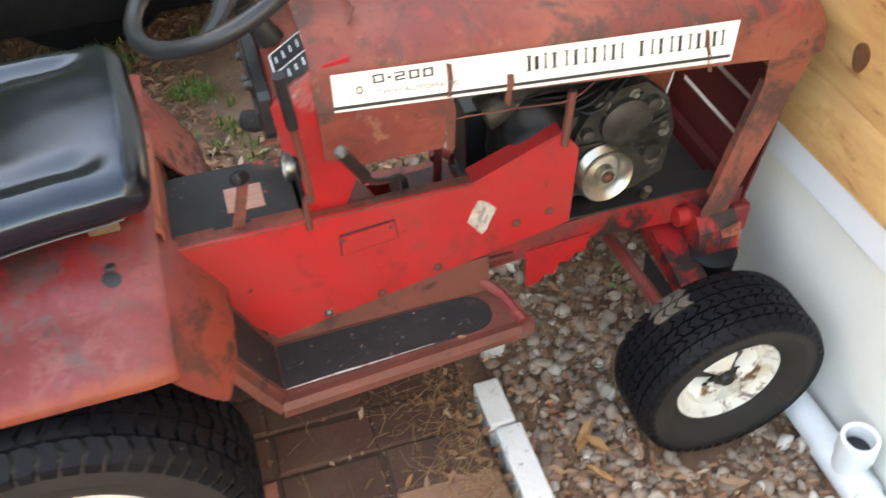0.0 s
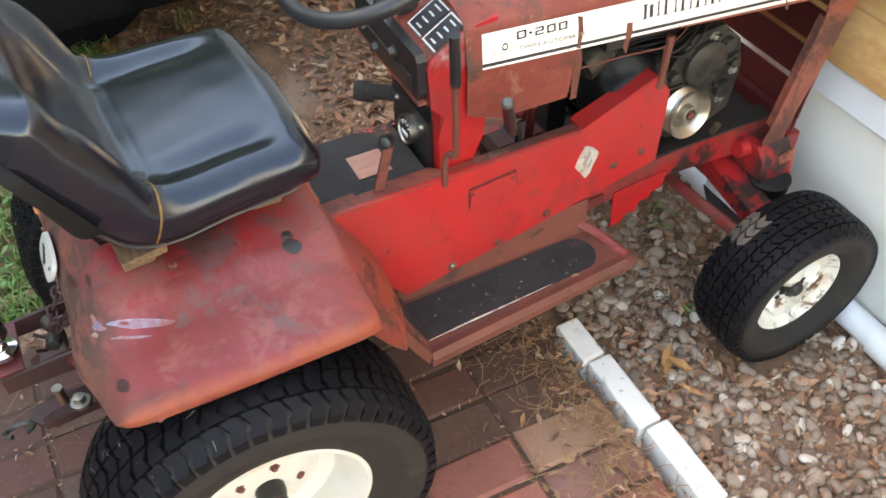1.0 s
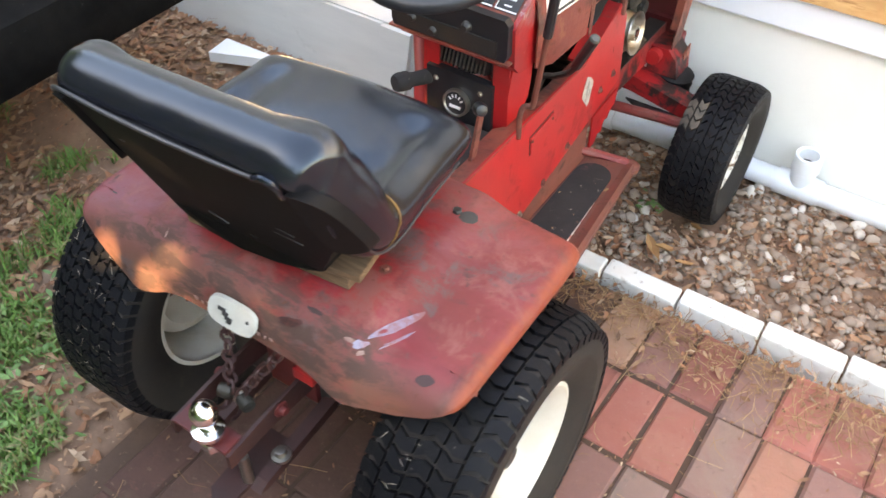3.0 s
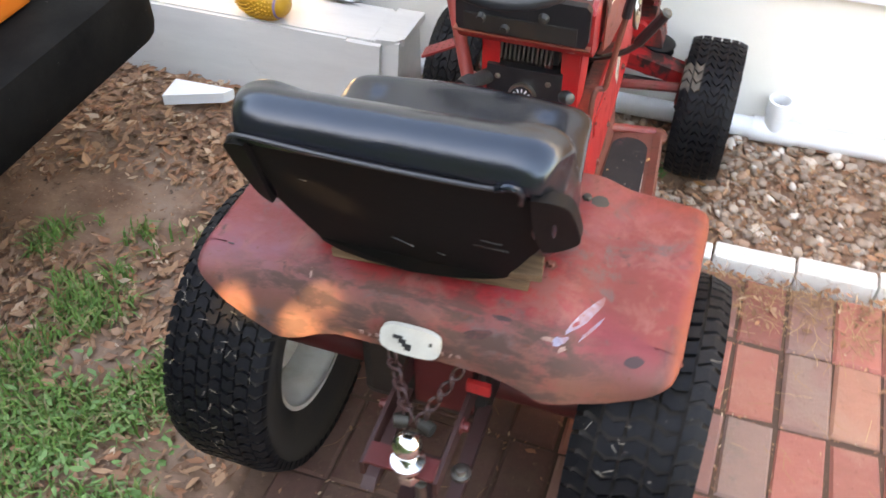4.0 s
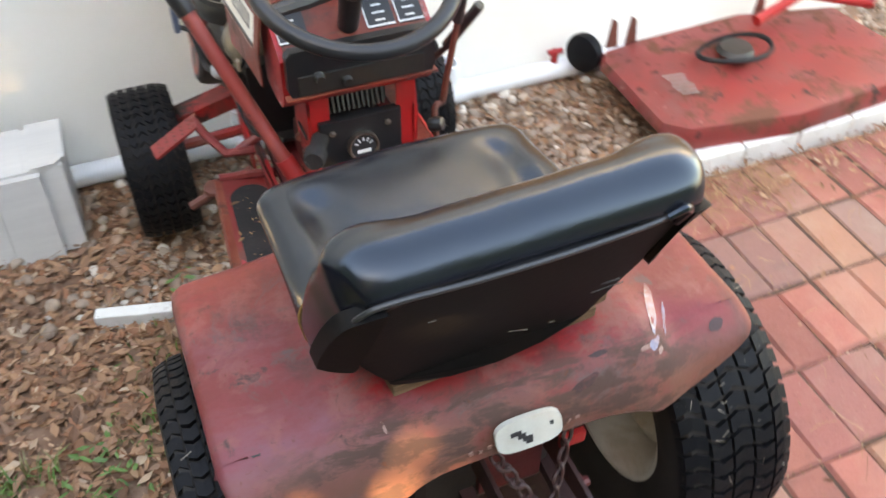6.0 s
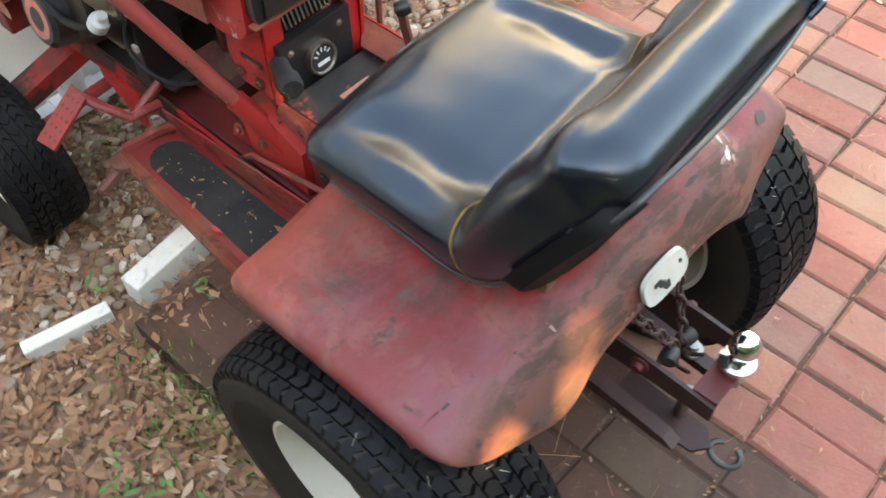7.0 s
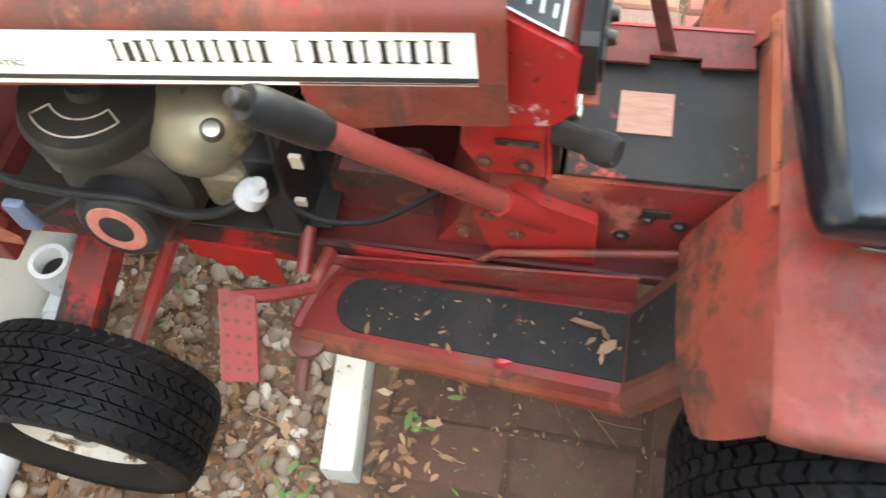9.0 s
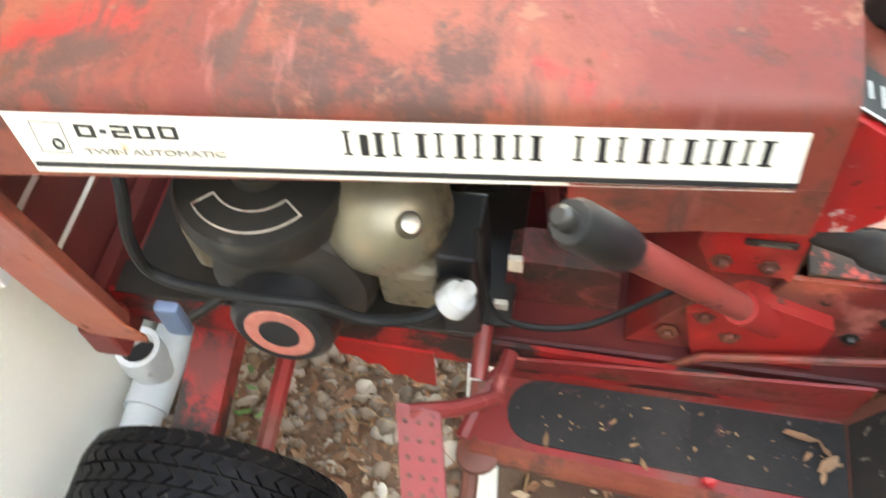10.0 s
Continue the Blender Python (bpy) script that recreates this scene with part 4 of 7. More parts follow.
part("torn_edge", tube(curve_path(pp), 0.005, 8), M_vinyl, seat, smooth=True)
for k, (x, z, L, a) in enumerate(((-0.02, 0.79, 0.035, 0.5), (0.10, 0.80, 0.05, 0.05), (0.11, 0.815, 0.03, 0.1), (0.045, 0.765, 0.012, 0.4), (-0.14, 0.89, 0.010, 0.2))):
    part("scuff_line", tube([(x, shell_y(x, z) - 0.0006, z), (x + L * math.cos(a), shell_y(x, z - L * math.sin(a)) - 0.0006, z - L * math.sin(a))], [0.0004, 0.0010], 5), M_piping, seat, "pale grey scuff")
for s in (1, -1):
    pts = [r[5] + Vector((s * 0.002, 0, 0)) for r in wraps[s][18:62:3]]
    part("piping", tube(curve_path(pts, 3), 0.0024, 8), M_piping, seat, "thin piping along the lower seat edge", smooth=True)
for s in (1, -1):
    q_ = [Vector(v) for v in SEAM[s]]
    part("seam", tube(q_, [0.0008 + 0.0009 * math.sin(math.pi * k / (len(q_) - 1)) for k in range(len(q_))], 6), M_thread, seat, "split seam showing yellow foam", smooth=True)
for yc, long_, turn in ((0.062, 0.320, 4.8), (0.295, 0.240, 0.0)):
    part("seat_support_board", box((0.010, yc, 0.666), (long_, 0.050, 0.020), Matrix.Rotation(radians(turn), 4, 'Z')), M_wood, tractor, "rough weathered board under the seat", bevel=0.002)
part("seat_support_block", box((0.150, 0.083, 0.684), (0.070, 0.066, 0.015), Matrix.Rotation(radians(10), 4, 'Z')), M_wood, tractor, "short weathered block of wood under the seat", bevel=0.002)
seat.matrix_basis = Matrix.Translation((-0.008, 0.05, 0)) @ Matrix.Rotation(radians(3.2), 4, 'Z') @ Matrix.Translation((0.008, -0.05, 0))
part("seat_bracket", box((-0.01, 0.2, 0.700), (0.27, 0.27, 0.055)), M_black, tractor, bevel=0.006)

# console tunnel between the fender and the dash
bm = box((0.018, 0.488, 0.573), (0.19, 0.235, 0.006))
cons = part("console_plate", bm, M_plate, tractor, "worn black console plate", bevel=0.001)
part("console_label", box((0.022, 0.517, 0.5775), (0.066, 0.066, 0.002)), M_copper, cons, "faded copper-coloured square label")
part("console_side", slab([(0.375, 0.37), (0.375, 0.568), (0.62, 0.568), (0.66, 0.48), (0.66, 0.37)], "x", -0.082, -0.076), M_redworn, tractor, "dirty red side plate of the tunnel", bevel=0.001)
for y, z in ((0.50, 0.50), (0.53, 0.455), (0.46, 0.49)):
    bolt("plate_bolt", (-0.083, y, z), (-1, 0, 0), 0.007, tractor, M_black)
part("slot_plate", box((-0.084, 0.49, 0.515), (0.004, 0.035, 0.014)), M_black, tractor, bevel=0.001)

# right side panel with folded top flange


def lean_x(x, z):
    """The panel leans inwards towards its top."""
    return x + 0.075 * (0.49 - z)


pan = slab([(0.395, 0.603), (0.905, 0.603), (1.072, 0.668), (1.104, 0.625), (1.091, 0.465), (0.89, 0.425), (0.52, 0.352), (0.45, 0.43), (0.40, 0.52)], "x", 0.151, 0.156)
for v in pan.verts:
    v.co.x = lean_x(v.co.x, v.co.z)
side = part("side_panel", pan, M_red, tractor, "bright red dented side panel", bevel=0.0015)
bm = slab([(0.115, 0.39), (0.166, 0.39), (0.166, 0.905), (0.13, 0.905), (0.13, 0.62), (0.112, 0.605), (0.112, 0.52), (0.124, 0.52), (0.124, 0.455), (0.112, 0.455)], "z", 0.598, 0.602)
for v in bm.verts:
    v.co.z -= 0.5 * max(0, 0.166 - v.co.x) * 0.5
    v.co.x -= 0.018
part("flange", bm, M_hood, side)
bm = slab([(0.905, 0.6), (1.072, 0.665), (1.075, 0.66), (0.905, 0.594)], "x", 0.102, 0.145)
part("flange", bm, M_red, side)
bm = slab([(0.657, 0.511), (0.763, 0.521), (0.760, 0.566), (0.659, 0.557)], "x", 0.1561, 0.1567)
for v in bm.verts:
    v.co.x = lean_x(v.co.x, v.co.z)
part("plate_gap", bm, M_darkrust, side)
bm = slab([(0.66, 0.515), (0.76, 0.525), (0.757, 0.562), (0.662, 0.553)], "x", 0.1566, 0.160)
for v in bm.verts:
    v.co.x = lean_x(v.co.x, v.co.z)
part("access_plate", bm, M_red, side, bevel=0.001)
for y, z in ((0.665, 0.545), (0.75, 0.552)):
    bolt("panel_rivet", (lean_x(0.160, z), y, z), (1, 0, 0), 0.003, side, M_rust)
bm = slab([(0.891, 0.519), (0.900, 0.541), (0.913, 0.563), (0.931, 0.554), (0.947, 0.535), (0.934, 0.511), (0.927, 0.492), (0.917, 0.484), (0.904, 0.503)], "x", 0.1563, 0.1573)
for v in bm.verts:
    v.co.x = lean_x(v.co.x, v.co.z)
sticker = part("torn_sticker", bm, M_sticker, side, "torn silver paper sticker")
for o in ([(0.909, 0.520), (0.922, 0.549), (0.928, 0.543), (0.915, 0.512)], [(0.921, 0.512), (0.928, 0.528), (0.931, 0.524), (0.925, 0.506)]):
    bm = slab(o, "x", 0.1571, 0.1577)
    for v in bm.verts:
        v.co.x = lean_x(v.co.x, v.co.z)
    part("sticker_print", bm, M_inkgrey, sticker)
for y, z in ((0.617, 0.384), (0.72, 0.40), (0.83, 0.43), (0.985, 0.49), (1.05, 0.5)):
    bolt("panel_bolt", (lean_x(0.157, z), y, z), (1, 0, 0), 0.006, side, M_steel if y < 0.63 else M_rust)

# running boards
for s in (1, -1):
    bm = slab([(0.168, 0.50), (0.298, 0.505), (0.262, 0.945), (0.245, 0.962), (0.22, 0.965), (0.168, 0.93)], "z", 0.334, 0.339)
    if s < 0:
        for v in bm.verts:
            v.co.x = -v.co.x
    paint_ = M_rust if s > 0 else M_redworn
    st = part("running_board", bm, paint_, tractor, "rust-brown red metal footboard", bevel=0.001)
    rows = [[(s * 0.168, 0.50, 0.338), (s * 0.168, 0.93, 0.338)], [(s * 0.165, 0.50, 0.36), (s * 0.165, 0.93, 0.36)], [(s * (0.160 if s > 0 else 0.174), 0.50, 0.40 if s > 0 else 0.445), (s * (0.160 if s > 0 else 0.174), 0.93, 0.425 if s > 0 else 0.405)]]
    part("inner_flange", sheet(rows, 0.004), paint_, st)
    rows = [[(s * 0.295, 0.500, 0.339), (s * 0.262, 0.95, 0.339)], [(s * 0.312, 0.500, 0.347), (s * 0.276, 0.955, 0.344)], [(s * 0.318, 0.497, 0.335), (s * 0.281, 0.955, 0.330)], [(s * 0.318, 0.497, 0.318), (s * 0.281, 0.955, 0.316)]]
    part("outer_lip", sheet(rows, 0.003), M_hood if s < 0 else M_rust, st)
    o = [(0.178, 0.505)] + [(0.278, 0.505)] + [(0.215 + 0.043 * math.cos(a), 0.872 + 0.043 * math.sin(a)) for a in (math.pi * k / 10 for k in range(11))]
    bm = slab(o, "z", 0.339, 0.343)
    if s < 0:
        for v in bm.verts:
            v.co.x = -v.co.x
    part("rubber_mat", bm, M_rubbermat, st, "gritty black rubber foot mat", bevel=0.001)
    if s > 0:
        part("worn_edge", tube([(0.2795, 0.51, 0.343), (0.274, 0.60, 0.3435), (0.270, 0.68, 0.343), (0.263, 0.79, 0.3425)], [0.0008, 0.0022, 0.0016, 0.0005], 6), M_sticker, st, "bare worn edge of the mat")
    rows = [[(s * (0.160 + 0.135 * u), 0.507, 0.337) for u in (0, 0.5, 1)], [(s * (0.160 + 0.137 * u), 0.478, 0.395) for u in (0, 0.5, 1)], [(s * (0.160 + 0.14 * u), 0.436, 0.49) for u in (0, 0.5, 1)]]
    part("rear_ramp", sheet(rows, 0.004), M_rust, st, "rusty upturned rear of the footboard")
    rows = [[(s * 0.295, 0.507, 0.337), (s * 0.297, 0.478, 0.395), (s * 0.30, 0.436, 0.49)], [(s * 0.315, 0.50, 0.345), (s * 0.317, 0.472, 0.40), (s * 0.32, 0.43, 0.49)], [(s * 0.318, 0.492, 0.325), (s * 0.32, 0.46, 0.385), (s * 0.322, 0.42, 0.475)]]
    part("ramp_lip", sheet(rows, 0.003), M_rust, st)
    bm = sheet([[(s * 0.180, 0.503, 0.345), (s * 0.280, 0.503, 0.345)], [(s * 0.178, 0.476, 0.402), (s * 0.286, 0.476, 0.402)], [(s * 0.178, 0.446, 0.472), (s * 0.290, 0.446, 0.472)]], 0.004)
    part("rear_mat", bm, M_rubbermat, st)
    part("board_tip", lathe([(0, 0.004), (0.024, 0.004), (0.027, 0.002), (0.028, -0.006), (0, -0.006)], axis_to((s * (0.266 if s > 0 else 0.276), 0.958 if s > 0 else 0.944, 0.334), (0, 0, 1)), 18), M_rust, st, smooth=True)
    part("board_arm", tube([(s * 0.14, 0.90, 0.37), (s * 0.19, 0.945, 0.345), (s * 0.262, 0.965, 0.336)], 0.011, 8), M_redworn, st, smooth=True)
    if s < 0:
        st.location = (0.038, 0, 0)

# frame rails, axle, underside
for s in (1, -1):
    bm = slab([(0.62, 0.34), (0.62, 0.41), (0.95, 0.425), (1.20, 0.44), (1.44, 0.44), (1.46, 0.38), (1.40, 0.36), (1.15, 0.375), (0.95, 0.36)], "x", s * 0.125, s * 0.132)
    part("frame_rail", bm, M_grimered, tractor, "red chassis rail with worn patches", bevel=0.002)
    part("rail_flange", box((s * 0.11, 1.19, 0.441), (0.045, 0.48, 0.006)), M_black, tractor, bevel=0.001)
    bm = slab([(1.015, 0.385), (1.150, 0.395), (1.143, 0.352), (1.12, 0.348), (1.108, 0.330), (1.09, 0.334), (1.078, 0.305), (1.06, 0.310), (1.045, 0.290), (1.018, 0.286)], "x", s * 0.133, s * 0.137)
    part("hanger_plate", bm, M_red, tractor, "bright red hanger plate under the rail", bevel=0.001)
# the housing's black stands in for shade beneath the fender
part("rear_body", box((0.0, 0.20, 0.45), (0.24, 0.34, 0.30)), M_black, tractor, "grimy transmission housing, blackened for the shade under the fender", bevel=0.02)
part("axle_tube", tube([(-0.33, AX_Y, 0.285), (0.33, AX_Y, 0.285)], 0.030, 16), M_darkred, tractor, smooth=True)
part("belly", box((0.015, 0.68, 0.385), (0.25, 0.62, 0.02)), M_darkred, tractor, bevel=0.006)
part("engine_plate", box((0.0, 1.17, 0.432), (0.22, 0.50, 0.008)), M_black, tractor, bevel=0.002)
bm = slab([(-0.28, 0.285), (-0.09, 0.335), (0.11, 0.342), (0.285, 0.302), (0.285, 0.262), (0.11, 0.295), (-0.09, 0.29), (-0.28, 0.245)], "y", 1.300, 1.362)
part("front_axle", bm, M_grimered, tractor, "dirty red front axle beam", bevel=0.004)
part("axle_pivot", box((0, 1.38, 0.34), (0.10, 0.08, 0.10)), M_redworn, tractor, bevel=0.008)
# black plate paints the shadowed web between the axle's flanges
part("axle_web", slab([(0.105, 1.304), (0.275, 1.304), (0.285, 1.262), (0.165, 1.268)], "z", 0.262, 0.268), M_black, tractor, "front axle web, black for the shadow inside the channel", bevel=0.001)
part("tie_rod", tube([(-0.27, 1.240, 0.250), (0.06, 1.250, 0.264), (0.285, 1.250, 0.288)], 0.014, 8), M_redworn, tractor, smooth=True)
for s in (1, -1):
    part("kingpin", tube([(s * 0.30, 1.35, 0.16), (s * 0.30, 1.36, 0.31)], 0.018, 12), M_redworn, tractor, smooth=True)
    if s > 0:
        part("dust_boot", lathe([(0.040, 0)] + [(0.044 + 0.006 * (k % 2), 0.012 + 0.011 * k) for k in range(8)] + [(0.036, 0.098), (0, 0.098)], axis_to((s * 0.190, 1.398, 0.240), (0.1, 0, 1)), 24), M_hose, tractor, "ribbed black rubber boot", smooth=True, angle=60)
    part("spindle", tube([(s * 0.28, 1.33, 0.185), (s * 0.37, 1.325, 0.18)], 0.016, 10), M_black, tractor, smooth=True)
    part("steering_arm", box((s * 0.295, 1.31, 0.232), (0.03, 0.10, 0.012)), M_redworn, tractor, bevel=0.002)
part("front_cross_plate", box((0, 1.455, 0.375), (0.36, 0.05, 0.07)), M_redworn, tractor, bevel=0.006)
part("pivot_block", slab([(0.128, 0.335), (0.215, 0.335), (0.205, 0.385), (0.180, 0.412), (0.130, 0.412)], "y", 1.355, 1.440), M_grimered, tractor, "worn red pivot block", bevel=0.006)
part("pivot_tube", tube([(0.148, 1.33, 0.392), (0.148, 1.37, 0.390)], 0.020, 14), M_red, tractor, smooth=True)
part("post_tab", slab([(1.40, 0.385), (1.44, 0.40), (1.455, 0.32), (1.43, 0.30)], "x", 0.205, 0.209), M_orange, tractor, "faded orange triangular tab", bevel=0.001)

# hood
SL = 0.055


def hz(y, z):
    return z - SL * (y - 0.655)


sec = [(-0.152, 0.815), (-0.1465, 0.85), (-0.141, 0.880), (-0.137, 0.892), (-0.124, 0.902), (-0.08, 0.913), (-0.025, 0.919), (0.025, 0.919), (0.08, 0.913), (0.124, 0.902), (0.137, 0.892), (0.141, 0.880), (0.1465, 0.85), (0.152, 0.815)]


def half_wide(y, z):
    """Half the hood's width: it flares towards the grille and leans in towards its top."""
    return 0.152 + 0.050 * (y - 0.68) - 0.17 * max(0.0, hz(y, z) - hz(y, 0.815)) * (1 if z > 0.815 else 0)


rows = []
for y, k, dz in ((0.655, 1.0, 0), (0.66, 1.0, 0.001), (0.86, 1.06, 0), (1.1, 1.14, 0), (1.3, 1.205, 0), (1.44, 1.25, 0), (1.50, 1.26, -0.004), (1.522, 1.25, -0.016), (1.532, 1.23, -0.034)):
    rows.append([(x * k, y, hz(y, z if z > 0.84 else 0.815 - 0.012 * (y - .655)) + (dz if z > 0.85 else 0)) for x, z in sec])
hood = part("hood", sheet(rows, 0.003), M_hood, tractor, "faded rust-mottled red engine hood", smooth=True, angle=40)
for s in (1, -1):
    o = [(0.655, 0.725), (0.655, 0.816), (0.862, 0.806), (0.85, 0.706), (0.72, 0.703)] if s > 0 else [(0.655, 0.752), (0.655, 0.816), (0.862, 0.806), (0.862, 0.728), (0.745, 0.748)]
    bm = slab(o, "x", -0.0015, 0.0015)
    for v in bm.verts:
        v.co.x += s * half_wide(v.co.y, 0.8)
    part("hood_side", bm, M_hood, hood)
    o = [(1.425, 0.775), (1.512, 0.800), (1.516, 0.760), (1.506, 0.725), (1.470, 0.593), (1.428, 0.460), (1.420, 0.418), (1.362, 0.412), (1.360, 0.43), (1.372, 0.46), (1.430, 0.71)] if s > 0 else [(1.425, 0.775), (1.525, 0.81), (1.528, 0.78), (1.505, 0.60), (1.470, 0.445), (1.455, 0.418), (1.375, 0.412), (1.372, 0.43), (1.39, 0.45), (1.44, 0.71)]
    bm = slab(o, "x", s * 0.184 - 0.0015, s * 0.184 + 0.0015)
    part("front_post", bm, M_orange if s < 0 else M_hood, hood, "faded red side post of the grille", bevel=0.001)
    bm = slab([(1.432, 0.71), (1.376, 0.46), (1.382, 0.457), (1.438, 0.71)] if s > 0 else [(1.44, 0.71), (1.395, 0.44), (1.40, 0.437), (1.446, 0.71)], "x", s * 0.184, s * 0.165)
    part("post_fold", bm, M_hood, hood)

    def spot(y, z):
        """A place on the decal."""
        return Vector((s * (0.1536 + 0.050 * (y - 0.68) - 0.17 * max(0.0, z - 0.815 + SL * (y - 0.68))), y, z))

    rows = [[(spot(y, zt).x, y + e, zt) for y, e, zt in ((0.684, 0, 0.873), (0.85, 0, 0.866), (1.1, 0, 0.856), (1.352, 0.006, 0.846))],
            [(spot(y, zb).x, y, zb) for y, zb in ((0.682, 0.812), (0.85, 0.803), (1.1, 0.790), (1.348, 0.777))]]
    dec = part("side_decal", sheet(rows, 0.0004), M_decal, hood, "yellowed white side decal with dark print")

    def bars(name, items, mat):
        for y0, y1, z0, z1 in items:
            a = slab([(y0, z0), (y1, z0), (y1, z1), (y0, z1)], "x", 0, 0.0012)
            for v in a.verts:
                v.co.x = spot(v.co.y, v.co.z).x + (v.co.x - 0.0006)
            part(name, a, mat, dec)
    f = lambda y: 0.803 - 0.048 * (y - 0.85)
    for o, th in ((0.005, 0.0055), ):
        a = slab([(0.682, f(0.682) + o), (1.346, f(1.346) + o), (1.346, f(1.346) + o + th), (0.682, f(0.682) + o + th)], "x", 0, 0.0012)
        for v in a.verts:
            v.co.x = spot(v.co.y, v.co.z).x + (v.co.x - 0.0006)
        part("stripe", a, M_ink, dec)
    # plain letter-shaped bars for the maker's name, read along the side
    def along(t):
        return (0.686 + t) if s > 0 else (1.352 - t)
    widths = [0.034, 0.027, 0.023, 0.023, 0.021, None, 0.025, 0.025, 0.024, 0.019, 0.021]
    t, fit_ = (0.306, 0.925) if s > 0 else (0.303, 0.93)
    for w_ in widths:
        if w_ is None:
            t += 0.020 * fit_
            continue
        w_ *= fit_
        y0, y1 = along(t), along(t + w_)
        ym = (y0 + y1) / 2
        zc = f(ym) + 0.041
        st_ = 0.0055
        lo_, hi_ = min(y0, y1), max(y0, y1)
        if w_ > 0.029:
            bars("letter_bar", [((lo_ + hi_) / 2 - 0.004, (lo_ + hi_) / 2 + 0.003, zc - 0.0125, zc + 0.010)], M_ink)
        bars("letter_bar", [(lo_, lo_ + st_, zc - 0.0125, zc + 0.0125), (hi_ - st_ * 0.55, hi_, zc - 0.0125, zc + 0.0125), (lo_ - 0.0025, lo_ + st_ + 0.0025, zc + 0.0115, zc + 0.013), (lo_ - 0.0025, lo_ + st_ + 0.0025, zc - 0.013, zc - 0.0115), (hi_ - st_ * 0.55 - 0.0025, hi_ + 0.0025, zc + 0.0115, zc + 0.013), (hi_ - st_ * 0.55 - 0.0025, hi_ + 0.0025, zc - 0.013, zc - 0.0115)], M_ink)
        t += w_ + 0.0115 * fit_
    y0, y1 = along(0.018), along(0.048)
    zc = f((y0 + y1) / 2) + 0.040
    lo_, hi_ = min(y0, y1), max(y0, y1)
    bars("logo_frame", [(lo_, hi_, zc + 0.017, zc + 0.018), (lo_, hi_, zc - 0.018, zc - 0.017), (lo_, lo_ + 0.001, zc - 0.017, zc + 0.017), (hi_ - 0.001, hi_, zc - 0.017, zc + 0.017)], M_inkgrey)
    ym = (lo_ + hi_) / 2 + s * 0.005
    part("logo_ring", tube([spot(ym + 0.0045 * math.cos(q), zc - 0.007 + 0.0055 * math.sin(q)) + Vector((s * 0.0006, 0, 0)) for q in (2 * math.pi * k / 16 for k in range(16))], 0.0013, 6, closed=True), M_ink, dec)
    t = 0.060
    for n_, w_ in enumerate((0.018, 0.006, 0.017, 0.017, 0.017)):
        y0, y1 = along(t), along(t + w_)
        zc = f((y0 + y1) / 2) + 0.048
        lo_, hi_ = min(y0, y1), max(y0, y1)
        if w_ < 0.01:
            bars("letter_bar", [(lo_, hi_, zc - 0.002, zc + 0.002)], M_ink)
        elif n_ == 2:
            # the figure two, of five strokes
            a0, a1 = (lo_, hi_ - 0.004) if s > 0 else (hi_ - 0.004, lo_)
            bars("figure", [(lo_, hi_, zc + 0.0045, zc + 0.007), (a1, a1 + 0.004, zc + 0.0012, zc + 0.0045), (lo_, hi_, zc - 0.0013, zc + 0.0012), (a0, a0 + 0.004, zc - 0.0045, zc - 0.0013), (lo_, hi_, zc - 0.007, zc - 0.0045)], M_ink)
        else:
            bars("letter_bar", [(lo_, lo_ + 0.004, zc - 0.007, zc + 0.007), (hi_ - 0.004, hi_, zc - 0.007, zc + 0.007), (lo_ + 0.004, hi_ - 0.004, zc + 0.0045, zc + 0.007), (lo_ + 0.004, hi_ - 0.004, zc - 0.007, zc - 0.0045)], M_ink)
        t += w_ + 0.005
    ya = along(0.062)
    rot = Matrix(((0.05, 0, s, 0), (s, 0, 0, 0), (-0.048 * s, 1, 0, 0), (0, 0, 0, 1)))
    lettering("small_print", "TWIN AUTOMATIC", 0.012, Matrix.Translation(spot(ya, f(ya) + 0.022) + Vector((s * 0.0009, 0, 0))) @ rot, M_inkgrey, dec, width=0.132)
for pts in ([(0.861, 0.862), (0.870, 0.858), (0.871, 0.83), (0.866, 0.81), (0.872, 0.78), (0.868, 0.70), (0.855, 0.70), (0.855, 0.78), (0.860, 0.81), (0.862, 0.84)], [(0.958, 0.826), (0.969, 0.824), (0.970, 0.808), (0.965, 0.795), (0.962, 0.765), (0.953, 0.78), (0.956, 0.80)],
            [(1.296, 0.842), (1.303, 0.838), (1.306, 0.81), (1.312, 0.79), (1.316, 0.762), (1.308, 0.765), (1.304, 0.795), (1.298, 0.815)]):
    bm = slab(pts, "x", 0, 0.0006)
    for v in bm.verts:
        v.co.x += 0.1546 + 0.050 * (v.co.y - 0.68) - 0.17 * max(0.0, v.co.z - 0.815 + SL * (v.co.y - 0.68))
    part("rust_streak", bm, M_rust, hood, "brown rust run over the decal")
bm = bmesh.new()
gaps = [0.432, 0.514, 0.596, 0.678, 0.752]
for z0, z1 in zip([0.36] + gaps, gaps + [0.82]):
    box((0, 1.462 + ((z0 + z1) / 2 - 0.40) * 0.155, (z0 + z1) / 2), (0.335, 0.005, z1 - z0 - 0.013), Matrix.Rotation(radians(-8.8), 4, 'X'), bm=bm)
for z in gaps:
    for x in (-0.152, 0.152):
        box((x, 1.462 + (z - 0.40) * 0.155, z), (0.03, 0.004, 0.016), bm=bm)
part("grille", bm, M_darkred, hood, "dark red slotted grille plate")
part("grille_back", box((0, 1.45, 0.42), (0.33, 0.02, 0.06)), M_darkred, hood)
part("hood_catch", tube([(-0.0, 0.74, 0.922), (0.05, 0.745, 0.925), (0.09, 0.73, 0.922)], 0.003, 6), M_rust, hood)

